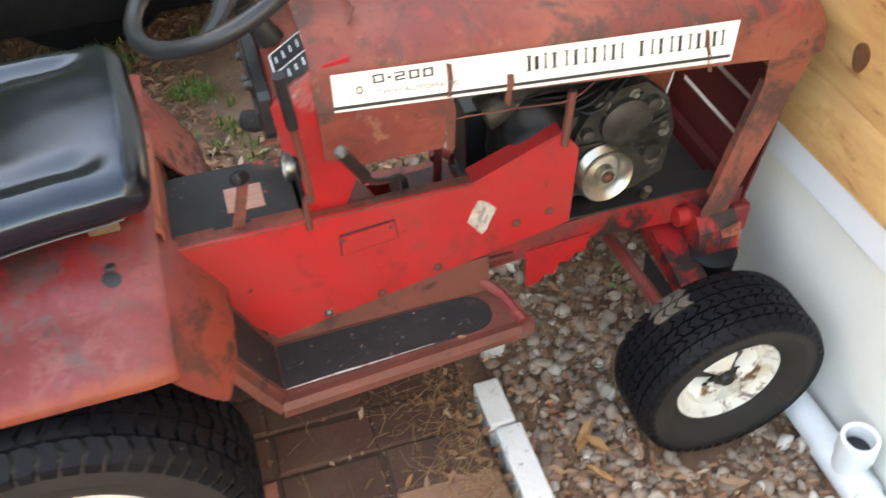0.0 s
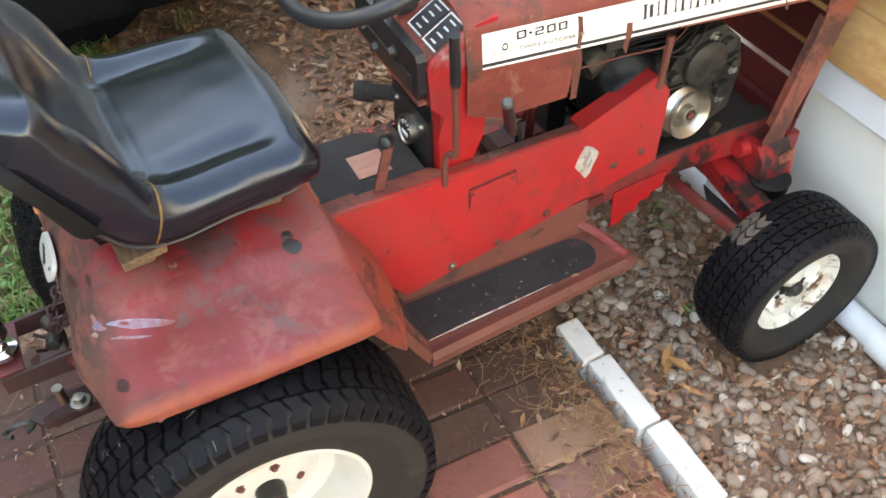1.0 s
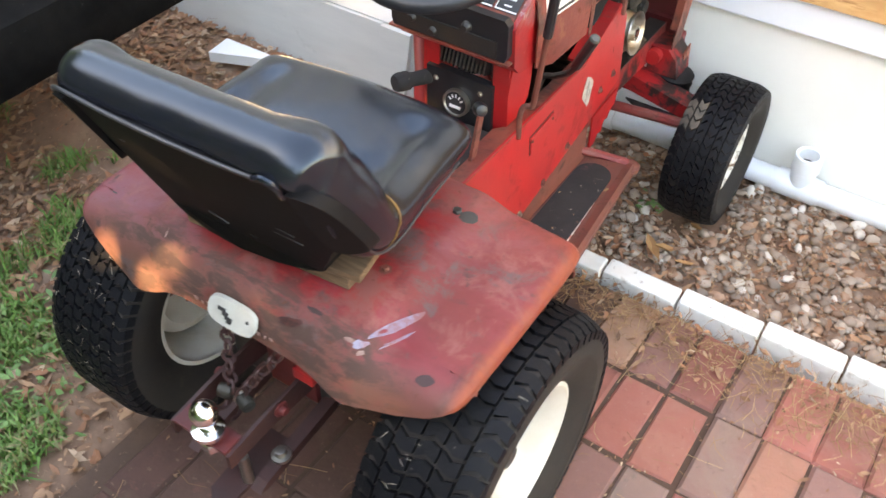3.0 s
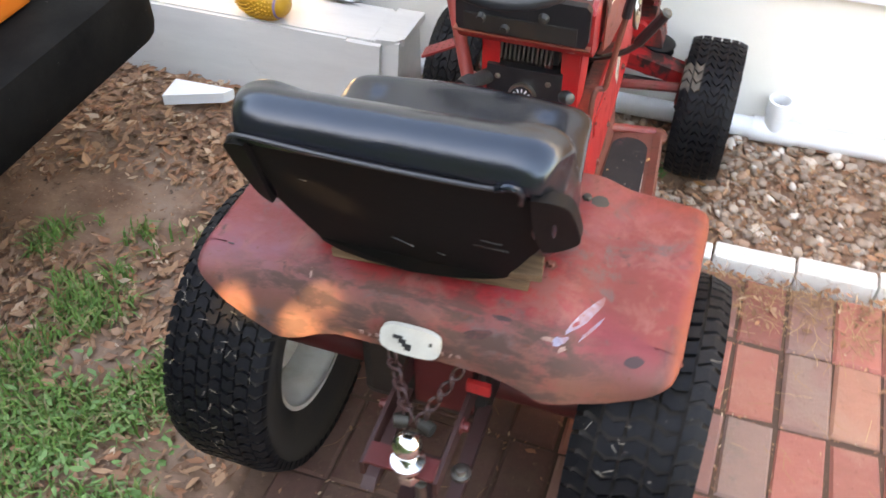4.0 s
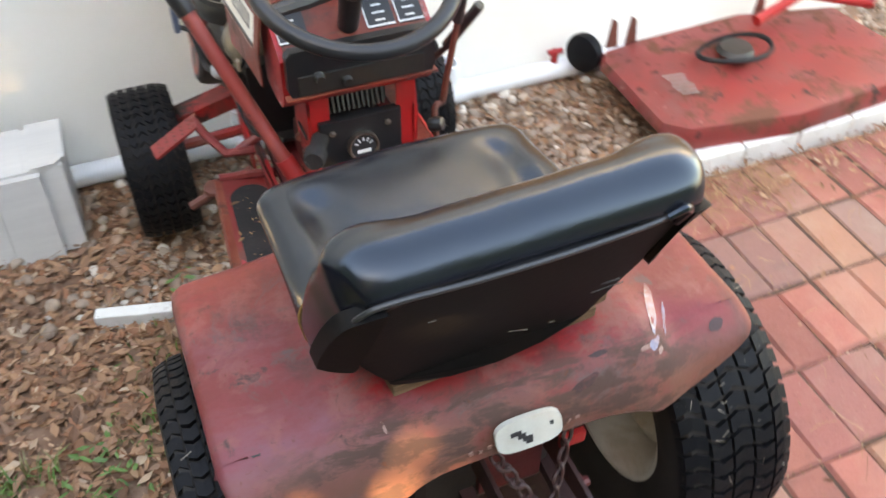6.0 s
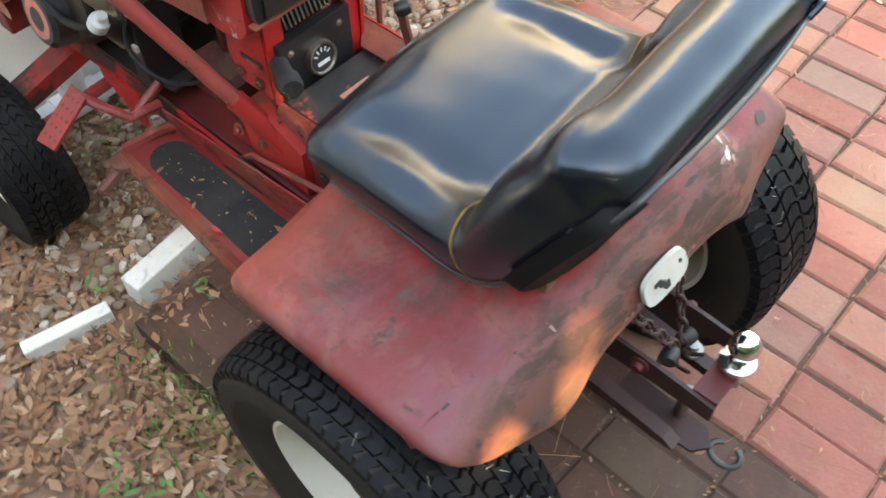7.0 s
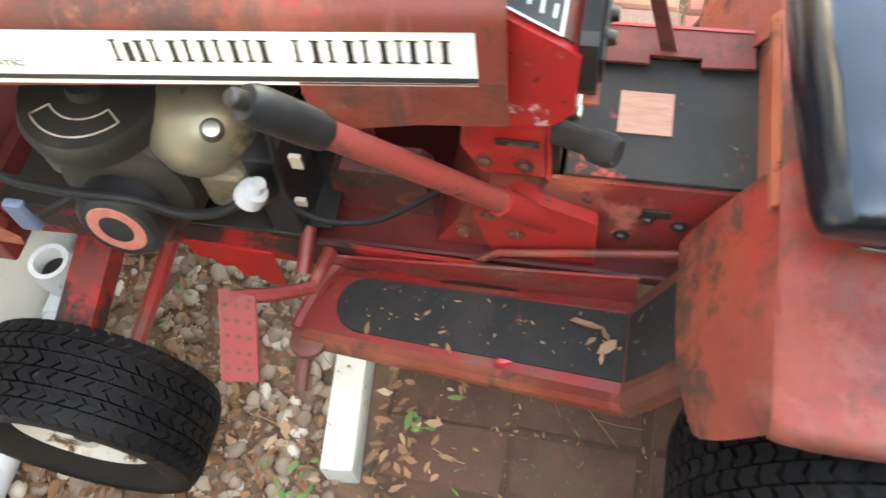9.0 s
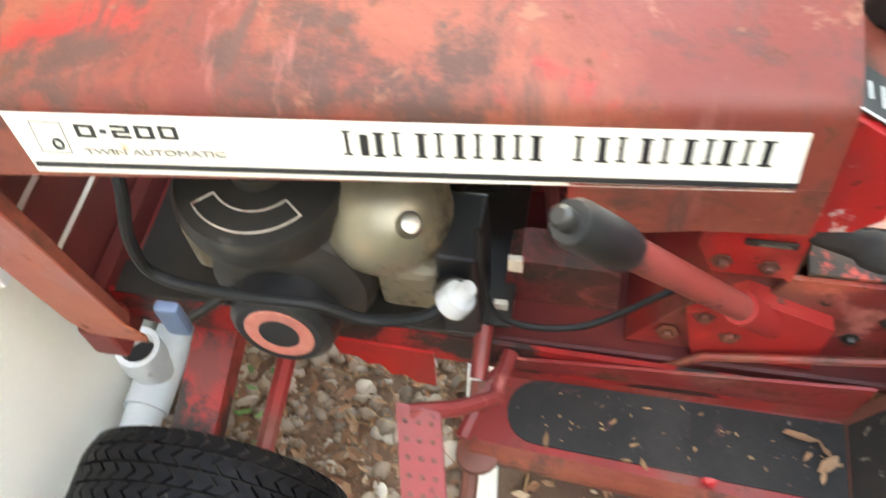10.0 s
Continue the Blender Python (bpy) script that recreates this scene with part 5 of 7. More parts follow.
# dash and steering
bm = slab([(0.597, 0.728), (0.577, 0.750), (0.572, 0.830), (0.580, 0.838), (0.657, 0.886), (0.70, 0.892), (0.70, 0.725), (0.64, 0.720)], "x", -0.133, 0.137)
dash = part("dash_tower", bm, M_dash, tractor, "red dash tower with peeling paint", bevel=0.003)
bm = slab([(-0.122, 0.768), (0.126, 0.768), (0.131, 0.78), (0.131, 0.842), (0.122, 0.852), (-0.118, 0.852), (-0.127, 0.842), (-0.127, 0.78)], "y", 0.557, 0.575)
dash.location = (0.003, 0.016, 0.004)
face = part("dash_face", bm, M_plastic, dash, "black plastic dash face", bevel=0.004)
part("dash_inset", box((0.0, 0.554, 0.790), (0.22, 0.004, 0.034)), M_black, face, bevel=0.001)
part("dash_lip", box((0.002, 0.562, 0.765), (0.268, 0.016, 0.004)), M_hood, face)
for x, z in ((-0.075, 0.80), (0.045, 0.818), (-0.028, 0.785)):
    part("dash_knob", lathe([(0, 0.010), (0.007, 0.010), (0.009, 0.002), (0.011, 0.0), (0.011, -0.003)], axis_to((x, 0.553, z), (0, -1, 0)), 14), M_black, face, smooth=True)
rt = Matrix.Rotation(radians(32), 4, 'X')
lab = part("dash_top", box((0.002, 0.618, 0.8635), (0.25, 0.092, 0.003), rt), M_hood, dash)
for x, w_ in ((-0.100, 0.050), (0.050, 0.048), (0.103, 0.044)):
    p = part("control_plate", box((x, 0.618, 0.866), (w_, 0.066, 0.002), rt), M_ink, dash, "black control plate with white print")
    for k in range(4):
        if x == 0.048:
            part("print_bar", box((x - w_ * 0.36 + k * w_ * 0.24, 0.618, 0.8675), (w_ * 0.10, 0.044, 0.001), rt), M_whiteprint, p)
        else:
            part("print_bar", box((x, 0.618 + (k - 1.5) * 0.012, 0.8675 + (k - 1.5) * 0.0075), (w_ * (0.35 + 0.1 * (k % 2)), 0.003, 0.001), rt), M_whiteprint, p)
    for dy in (-0.031, 0.031):
        part("print_line", box((x, 0.618 + dy * math.cos(radians(32)), 0.8675 + dy * math.sin(radians(32))), (w_, 0.003, 0.001), rt), M_whiteprint, p)
    part("print_line", box((x - w_ / 2, 0.618, 0.8675), (0.002, 0.064, 0.001), rt), M_whiteprint, p)
for k in range(13):
    part("cooling_fin", box((-0.058 + k * 0.0092, 0.624, 0.697), (0.004, 0.022, 0.034), Matrix.Rotation(radians(-20), 4, 'X')), M_fin, dash)
part("fin_backing", box((0, 0.644, 0.695), (0.13, 0.02, 0.045)), M_ink, dash)
part("lower_panel", box((0.004, 0.606, 0.612), (0.155, 0.02, 0.125)), M_plastic, dash, "black instrument panel below the dash", bevel=0.002)
gz = axis_to((0.004, 0.590, 0.614), (0, -1, 0.12))
g = part("gauge", lathe([(0, 0.004), (0.024, 0.004), (0.026, 0.008), (0.029, 0.008), (0.030, 0.0), (0.030, -0.006)], gz, 28), M_steel, dash, "round gauge with steel bezel", smooth=True)
part("gauge_dial", lathe([(0, 0.0), (0.024, 0.0)], gz @ Matrix.Translation((0, 0, 0.0048)), 24), M_ink, g)
for k in range(5):
    a = radians(-60 + 30 * k)
    part("dial_mark", box((0, 0, 0), (0.003, 0.008, 0.0006), gz @ Matrix.Translation((0.016 * math.sin(a), 0.016 * math.cos(a), 0.0054)) @ Matrix.Rotation(-a, 4, 'Z')), M_whiteprint, g)
part("dial_plate", box((0, 0, 0), (0.026, 0.007, 0.0006), gz @ Matrix.Translation((0, -0.008, 0.0054))), M_whiteprint, g)
for x in (-0.05, 0.055):
    bolt("panel_screw", (x, 0.595, 0.65), (0, -1, 0), 0.004, dash, M_steel)
for s, x in ((1, 0.112), (-1, -0.086)):
    o = [(0.62, 0.745), (0.70, 0.745), (0.69, 0.64), (0.655, 0.56), (0.605, 0.56), (0.60, 0.66)] if s > 0 else [(0.612, 0.735), (0.70, 0.735), (0.712, 0.62), (0.69, 0.57), (0.612, 0.57)]
    part("dash_leg", slab(o, "x", x - 0.003, x + 0.003), M_red, dash, "bright red upright plate below the dash", bevel=0.001)
    part("leg_front", slab([(x - s * 0.036, 0.56), (x, 0.56), (x, 0.745), (x - s * 0.036, 0.745)], "y", 0.606, 0.611), M_red, dash)
# steering
hub = Vector((-0.004, 0.565, 0.984))
tilt = Vector((0, -0.37, 0.93)).normalized()
sm = axis_to(hub, tilt)
ring = [sm @ Vector((0.158 * math.cos(a), 0.158 * math.sin(a), 0)) for a in (2 * math.pi * k / 48 for k in range(48))]
sw = part("steering_wheel", tube(ring, 0.0135, 12, closed=True), M_wheelplastic, tractor, "dusty black plastic steering wheel", smooth=True)
for a in (radians(90), radians(200), radians(-20)):
    d = Vector((math.cos(a), math.sin(a), 0))
    bm = tube([sm @ (d * 0.02 + Vector((0, 0, -0.02))), sm @ (d * 0.09 + Vector((0, 0, -0.015))), sm @ (d * 0.154)], [0.018, 0.013, 0.010], 8)
    part("spoke", bm, M_wheelplastic, sw, smooth=True)
part("hub_cap", lathe([(0, 0.008), (0.024, 0.008), (0.034, 0.0), (0.036, -0.03), (0.02, -0.05), (0.017, -0.13)], sm, 24), M_wheelplastic, sw, "black hub with pale round crest", smooth=True)
part("crest", lathe([(0, 0.0095), (0.016, 0.0095), (0.018, 0.008)], sm, 20), M_bluegrip, sw)
part("steering_column", tube([hub - tilt * 0.05, (0.0, 0.625, 0.865)], 0.016, 12), M_black, tractor, smooth=True)
# levers
bm = slab([(0.478, 0.56), (0.498, 0.56), (0.532, 0.69), (0.515, 0.695)], "x", 0.112, 0.118)
lv = part("gear_lever", bm, M_rust, tractor, "flat rusty gear lever with black knob", bevel=0.001)
part("knob", lathe([(0, 0.016), (0.011, 0.012), (0.014, 0), (0.012, -0.012), (0, -0.016)], axis_to((0.115, 0.518, 0.697), (0.7, -0.6, 0.3)), 14), M_plastic, lv, smooth=True)
rod = curve_path([(0.150, 0.612, 0.585), (0.150, 0.612, 0.64), (0.155, 0.618, 0.66), (0.170, 0.622, 0.665), (0.175, 0.621, 0.70), (0.188, 0.614, 0.80), (0.198, 0.608, 0.87)])
lv = part("lift_lever", tube(rod, 0.006, 8), M_rust, tractor, "bent steel rod lever", smooth=True)
part("grip", tube([(0.192, 0.612, 0.83), (0.205, 0.604, 0.93)], 0.0095, 10), M_plastic, lv, "black rubber grip", smooth=True)
rod = curve_path([(0.085, 0.800, 0.52), (0.102, 0.790, 0.610), (0.150, 0.752, 0.655), (0.205, 0.712, 0.712), (0.261, 0.666, 0.823)])
lv = part("throttle_lever", tube(rod, 0.0065, 8), M_black, tractor, smooth=True)
part("grip", tube([(0.212, 0.706, 0.726), (0.259, 0.668, 0.819)], 0.0105, 10), M_plastic, lv, smooth=True)
part("grip_end", lathe([(0, 0.005), (0.007, 0.004), (0.0105, 0.0), (0.0105, -0.004)], axis_to((0.2595, 0.6675, 0.820), (0.42, -0.35, 0.83)), 12), M_fin, lv, "worn grey end of the grip", smooth=True)
# long red lift handle on the left
p0, p1 = Vector((-0.078, 0.613, 0.459)), Vector((-0.237, 0.815, 0.831))
d = (p1 - p0).normalized()
lv = part("lift_handle", tube([p0, p1], 0.0145, 14), M_handle, tractor, "long faded red lift handle tube", smooth=True)
part("grip", tube([p1 - d * 0.005, p1 + d * 0.015, p1 + d * 0.08, p1 + d * 0.09], [0.018, 0.0195, 0.0195, 0.016], 14), M_plastic, lv, "black rubber grip", smooth=True)
part("button", lathe([(0.009, 0), (0.009, 0.014), (0.006, 0.018), (0, 0.018)], axis_to(p1 + d * 0.09, d), 12), M_black, lv, smooth=True)
part("socket", tube([p0 - d * 0.02, p0 + d * 0.142], 0.0185, 14), M_red, lv, smooth=True)
part("lever_bracket", slab([(0.56, 0.40), (0.70, 0.40), (0.72, 0.50), (0.66, 0.545), (0.56, 0.50)], "x", -0.100, -0.074), M_red, tractor, "red pivot bracket", bevel=0.004)
bm = slab([(0.62, 0.53), (0.70, 0.535), (0.74, 0.47), (0.78, 0.40), (0.64, 0.40)], "x", -0.09, 0.10)
part("tunnel_cover", bm, M_redworn, tractor, "worn red tunnel cover", bevel=0.006)
part("hydro_knob", lathe([(0, 0.03), (0.016, 0.03), (0.02, 0.02), (0.02, -0.0), (0.015, -0.008), (0.016, -0.07), (0, -0.07)], axis_to((-0.090, 0.572, 0.652), (-0.40, -0.88, 0.12)), 16), M_rubbermat, tractor, "worn round black control knob", smooth=True)
for y, z in ((0.70, 0.50), (0.665, 0.46), (0.735, 0.45)):
    bolt("bracket_bolt", (-0.101, y, z), (-1, 0, 0.2), 0.008, tractor, M_rust)
part("slot_plate", box((-0.0905, 0.659, 0.642), (0.003, 0.052, 0.009)), M_black, tractor, bevel=0.001)
part("slot_blade", box((-0.092, 0.655, 0.641), (0.002, 0.03, 0.003)), M_steel, tractor)
for y, z in ((0.652, 0.597), (0.70, 0.60)):
    bolt("leg_bolt", (-0.090, y, z), (-1, 0, 0), 0.007, tractor, M_rust)
# brake rod and pedal on the left
rod = curve_path([(-0.130, 0.935, 0.372), (-0.124, 0.80, 0.378), (-0.118, 0.738, 0.386), (-0.113, 0.69, 0.422), (-0.113, 0.66, 0.43), (-0.118, 0.44, 0.486)], 5)
part("brake_rod", tube(rod, 0.0055, 8), M_hood, tractor, "thin bent red brake rod", smooth=True)
pd = part("brake_pedal", slab([(-0.222, 1.036), (-0.228, 0.984), (-0.334, 0.962), (-0.340, 1.012)], "z", 0.428, 0.434), M_redworn, tractor, "flat red ribbed brake pedal", bevel=0.001)
pd.matrix_basis = Matrix.Translation((-0.262, 0.99, 0.468)) @ Matrix.Rotation(radians(-24), 4, 'Y') @ Matrix.Translation((0.243, -0.995, -0.431))
for r in range(3):
    for k in range(5):
        u, v_ = 0.15 + k * 0.175, 0.2 + r * 0.3
        part("pedal_stud", lathe([(0, 0.002), (0.003, 0.001), (0.003, 0)], axis_to((-0.225 - 0.112 * u, 1.036 - 0.05 * v_ - 0.024 * u, 0.434), (0, 0, 1)), 8), M_rust, pd)
part("pedal_arm", tube([(-0.232, 1.02, 0.428), (-0.222, 0.97, 0.415), (-0.205, 0.93, 0.375), (-0.15, 0.92, 0.35)], 0.010, 8), M_redworn, pd, smooth=True)
part("pedal_pivot", tube([(-0.12, 0.955, 0.35), (-0.185, 0.955, 0.345)], 0.011, 12), M_redworn, pd, smooth=True)
part("pedal_return", tube([(-0.15, 0.955, 0.35), (-0.30, 0.95, 0.29)], 0.011, 8), M_rust, tractor, smooth=True)

# engine
eng = part("engine", box((0.01, 1.15, 0.555), (0.17, 0.27, 0.20)), M_black, tractor, "greasy black and aluminium twin-cylinder engine", bevel=0.02)
bm = slab([(1.10, 0.50), (1.10, 0.60), (1.13, 0.66), (1.17, 0.71), (1.24, 0.715), (1.29, 0.67), (1.31, 0.60), (1.30, 0.50), (1.24, 0.47), (1.15, 0.47)], "x", 0.085, 0.115)
part("crankcase_cover", bm, M_alu, eng, "grimy cast aluminium crankcase cover", bevel=0.006)
for k in range(9):
    a = 2 * math.pi * k / 9
    bolt("cover_bolt", (0.116, 1.205 + 0.085 * math.cos(a), 0.595 + 0.10 * math.sin(a)), (1, 0, 0), 0.007, eng, M_steel)
for k in range(7):
    a = 0.4 + 2 * math.pi * k / 7
    part("cover_rib", box((0.118, 1.205 + 0.068 * math.cos(a), 0.60 + 0.075 * math.sin(a)), (0.010, 0.05, 0.006), Matrix.Rotation(a, 4, 'X')), M_alu, eng, bevel=0.001)
for y, z, r_ in ((1.265, 0.56, 0.018), (1.255, 0.67, 0.014), (1.15, 0.69, 0.012), (1.28, 0.62, 0.010), (1.13, 0.63, 0.012)):
    part("boss", lathe([(r_ * 1.2, -0.004), (r_, 0.014), (r_ * 0.6, 0.016), (0, 0.016)], axis_to((0.115, y, z), (1, 0, 0)), 16), M_alu, eng, smooth=True)
part("bearing_boss", lathe([(0.05, -0.01), (0.05, 0.012), (0.036, 0.02), (0.02, 0.02), (0, 0.02)], axis_to((0.115, 1.205, 0.64), (1, 0, 0)), 22), M_alu, eng, smooth=True)
pm = axis_to((0.146, 1.162, 0.549), (1, 0.05, 0.1))
pl = part("pulley", lathe([(0, -0.004), (0.012, -0.004), (0.013, 0.010), (0.018, 0.010), (0.02, -0.006), (0.036, -0.010), (0.044, 0.006), (0.052, 0.010), (0.053, 0.006), (0.042, -0.006), (0.053, -0.018), (0.052, -0.022), (0, -0.022)], pm, 36), M_pulley, eng, "bright bare metal drive pulley", smooth=True, angle=50)
part("pulley_bolt", lathe([(0, 0.014), (0.008, 0.013), (0.009, 0.0)], pm, 6), M_rust, pl)
part("shaft", tube([(0.09, 1.165, 0.545), (0.142, 1.162, 0.549)], 0.012, 10), M_steel, eng, smooth=True)
part("drain_cock", tube([(0.13, 1.26, 0.455), (0.14, 1.262, 0.48)], 0.008, 8), M_steel, eng, smooth=True)
part("exhaust", tube(curve_path([(-0.01, 1.07, 0.715), (0.03, 1.03, 0.700), (0.045, 0.99, 0.685), (0.05, 0.955, 0.670)]), 0.034, 14), M_alu, eng, smooth=True)
bm = bmesh.new()
bmesh.ops.create_icosphere(bm, subdivisions=4, radius=1, matrix=Matrix.Translation((0.045, 1.050, 0.60)) @ Matrix.Diagonal((0.085, 0.080, 0.10, 1)))
for v in bm.verts:
    v.co += Vector((noise.noise(v.co * 22), noise.noise(v.co * 22 + Vector((5, 0, 0))), noise.noise(v.co * 22 + Vector((0, 5, 0))))) * 0.014
part("black_bag", bm, M_hose, eng, "crumpled black plastic round the carburettor", smooth=True)
for k in range(5):
    a = 0.9 + k * 0.5
    part("wire", tube(curve_path([(0.06, 1.0 + 0.02 * k, 0.69), (0.11 + 0.006 * k, 1.05 + 0.02 * k, 0.735 - 0.012 * k), (0.10, 1.13 + 0.02 * k, 0.72 + 0.006 * math.sin(a * 3)), (0.03, 1.25, 0.71 - 0.01 * k)]), 0.003, 6), M_hose, eng, smooth=True)
for k in range(6):
    part("cylinder_fin", box((0.02, 1.05 + 0.004 * k, 0.50 + 0.017 * k), (0.19, 0.10, 0.005)), M_fin, eng)
# added block: its black supplies the dark of the engine bay
bm = slab([(0.98, 0.715), (1.36, 0.715), (1.42, 0.78), (1.42, 0.79), (0.98, 0.79)], "x", -0.10, 0.09)
part("top_shroud", bm, M_black, eng, "added black block standing in for the shade under the hood", bevel=0.01)
part("choke_cable", tube(curve_path([(0.16, 0.84, 0.76), (0.15, 0.98, 0.745), (0.145, 1.08, 0.735), (0.13, 1.14, 0.76)]), 0.0016, 6), M_rust, eng, smooth=True)
part("stay", tube([(0.145, 1.075, 0.64), (0.14, 1.085, 0.75)], 0.008, 8), M_rust, eng, smooth=True)
am = axis_to((-0.082, 1.192, 0.655), (-0.06, 0, 1))
ac = part("air_cleaner", lathe([(0.088, -0.03), (0.098, -0.027), (0.100, 0.0), (0.093, 0.012), (0.03, 0.016), (0.026, 0.03), (0.012, 0.032), (0.010, 0.045), (0, 0.045)], am, 36), M_black, eng, "round black air cleaner cover", smooth=True, angle=50)
part("wing_nut", lathe([(0, 0.055), (0.012, 0.05), (0.014, 0.034), (0, 0.03)], am, 8), M_pulley, ac, smooth=True)
arc_ = [(0.078, radians(270 + d_)) for d_ in range(-50, 51, 5)] + [(0.052, radians(270 + d_)) for d_ in range(50, -51, -5)]
part("label_arc", tube([am @ Vector((r_ * math.cos(a), r_ * math.sin(a), 0.0150)) for r_, a in arc_], 0.0013, 6, closed=True), M_sticker, ac, "worn silver outline of an arched label", smooth=True)
part("fuel_shroud", lathe([(0, 0.046), (0.03, 0.042), (0.052, 0.032), (0.068, 0.016), (0.075, -0.004), (0.073, -0.03), (0.06, -0.05), (0, -0.05)], axis_to((-0.085, 1.060, 0.628), (-0.5, 0, 1)), 40), M_tan, eng, "tan metal shroud", smooth=True)
part("shroud_cap", lathe([(0, 0.014), (0.010, 0.012), (0.015, 0.0), (0.015, -0.012)], axis_to((-0.120, 1.022, 0.652), (-0.5, -0.4, 1)), 18), M_steel, eng, smooth=True)
part("blower_housing", lathe([(0, 0.035), (0.06, 0.034), (0.09, 0.022), (0.098, 0.0), (0.098, -0.08), (0, -0.08)], axis_to((-0.13, 1.165, 0.545), (-1, 0, 0.12)), 36), M_black, eng, "round glossy black blower housing", smooth=True)
part("cylinder_head", box((-0.10, 1.03, 0.545), (0.08, 0.07, 0.08)), M_tan, eng, bevel=0.012)
part("cylinder_head", box((-0.11, 1.245, 0.585), (0.06, 0.07, 0.09)), M_tan, eng, bevel=0.012)
om = axis_to((-0.172, 1.165, 0.528), (-1, 0.02, 0.16))
of = part("oil_filter", lathe([(0, 0.035), (0.05, 0.034), (0.060, 0.026), (0.063, 0.01), (0.063, -0.05), (0, -0.05)], om, 32), M_plastic, eng, "black oil filter with faded pink ring print", smooth=True)
part("ring_print", lathe([(0.024, 0.0352), (0.039, 0.0354), (0.041, 0.0345)], om, 32), M_emblem, of)
part("filler_cap", lathe([(0, 0.030), (0.010, 0.028), (0.012, 0.014), (0.020, 0.010), (0.022, 0.0), (0.022, -0.012), (0, -0.012)], axis_to((-0.178, 0.965, 0.612), (0.15, -0.55, 0.8)) @ Matrix.Scale(0.88, 4), 20), M_cap, eng, "pale plastic filler cap", smooth=True)
part("filler_neck", tube([(-0.12, 0.99, 0.53), (-0.176, 0.966, 0.612)], 0.019, 12), M_black, eng, smooth=True)
part("hose", tube(curve_path([(-0.13, 1.30, 0.80), (-0.18, 1.278, 0.755), (-0.2, 1.286, 0.69), (-0.205, 1.274, 0.633), (-0.21, 1.192, 0.622), (-0.205, 1.111, 0.613), (-0.2, 1.06, 0.583), (-0.195, 1.002, 0.592), (-0.178, 0.968, 0.61)]), 0.0068, 10), M_hose, eng, "thick black rubber hose", smooth=True)
part("cable", tube(curve_path([(-0.12, 0.95, 0.66), (-0.16, 0.93, 0.56), (-0.15, 0.84, 0.53), (-0.11, 0.74, 0.57)]), 0.004, 6), M_hose, eng, smooth=True)
part("hanging_handle", box((-0.222, 1.272, 0.572), (0.014, 0.028, 0.058)), M_bluegrip, eng, "small blue-grey plastic handle", bevel=0.005)
part("handle_stem", tube([(-0.215, 1.265, 0.555), (-0.15, 1.22, 0.54)], 0.006, 8), M_black, eng, smooth=True)
part("control_rod", tube([(0.0, 0.872, 0.39), (0.0, 0.895, 0.70)], 0.009, 8), M_darkred, tractor, smooth=True)
part("tunnel_box", slab([(0.790, 0.385), (0.795, 0.475), (0.810, 0.488), (0.915, 0.492), (0.930, 0.480), (0.940, 0.385)], "x", -0.050, 0.0), M_grimebox, tractor, "grimy dark red box beside the engine", bevel=0.006)
part("battery", box((-0.085, 0.975, 0.52), (0.09, 0.045, 0.18)), M_plastic, tractor, "grimy black battery case", bevel=0.004)
for y, z in ((0.908, 0.648), (0.924, 0.560)):
    part("terminal", box((-0.150, y, z), (0.006, 0.014, 0.022 if z > 0.6 else 0.012)), M_sticker, tractor)

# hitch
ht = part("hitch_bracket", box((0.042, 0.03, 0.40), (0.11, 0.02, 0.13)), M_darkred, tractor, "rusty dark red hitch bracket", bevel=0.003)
for x in (-0.019, 0.103):
    bm = slab([(0.06, 0.462), (-0.10, 0.457), (-0.196, 0.448), (-0.196, 0.414), (-0.10, 0.416), (0.06, 0.40)], "x", x - 0.0035, x + 0.0035)
    part("hitch_arm", bm, M_darkrust, ht, "dark red flat hitch bar", bevel=0.001)
    part("arm_bolt", lathe([(0, 0.014), (0.008, 0.013), (0.009, 0.004), (0.015, 0.003), (0.015, 0)], axis_to((x + (0.004 if x > 0 else -0.004), -0.075, 0.44), (1 if x > 0 else -1, 0, 0)), 10), M_darkred, ht)
    part("lower_arm", slab([(0.04, 0.352), (-0.15, 0.330), (-0.17, 0.318), (-0.15, 0.312), (0.04, 0.327)], "x", x - 0.012 + (0.012 if x > 0 else -0.012), x + 0.012 + (0.012 if x > 0 else -0.012)), M_darkrust, ht, bevel=0.002)
part("ball_plate", box((0.042, -0.176, 0.451), (0.115, 0.040, 0.007)), M_darkred, ht, "rusty brown ball mount plate", bevel=0.001)
part("ball_nut", lathe([(0, 0.012), (0.018, 0.012), (0.020, 0.008), (0.020, -0.008), (0, -0.008)], axis_to((0.055, -0.182, 0.432), (0, 0, 1)), 6), M_chrome, ht, "bright zinc nut under the ball plate")
part("draw_pin", lathe([(0, 0.03), (0.010, 0.029), (0.011, -0.05), (0, -0.05)], axis_to((0.055, -0.135, 0.30), (0, 0, 1)), 12), M_steel, ht, smooth=True)
part("drawbar", slab([(0.0, -0.03), (0.072, -0.03), (0.062, -0.185), (0.036, -0.206), (0.010, -0.185)], "z", 0.246, 0.253), M_darkrust, ht, "dark rusty pointed drawbar", bevel=0.001)
part("hook", tube([(0.046 + 0.017 * math.cos(q), -0.228 - 0.026 * math.sin(q), 0.244 + 0.006 * math.cos(q)) for q in (math.pi * (0.15 + 1.7 * j / 16) for j in range(17))], 0.0055, 8), M_fin, ht, "dull grey steel hook", smooth=True)
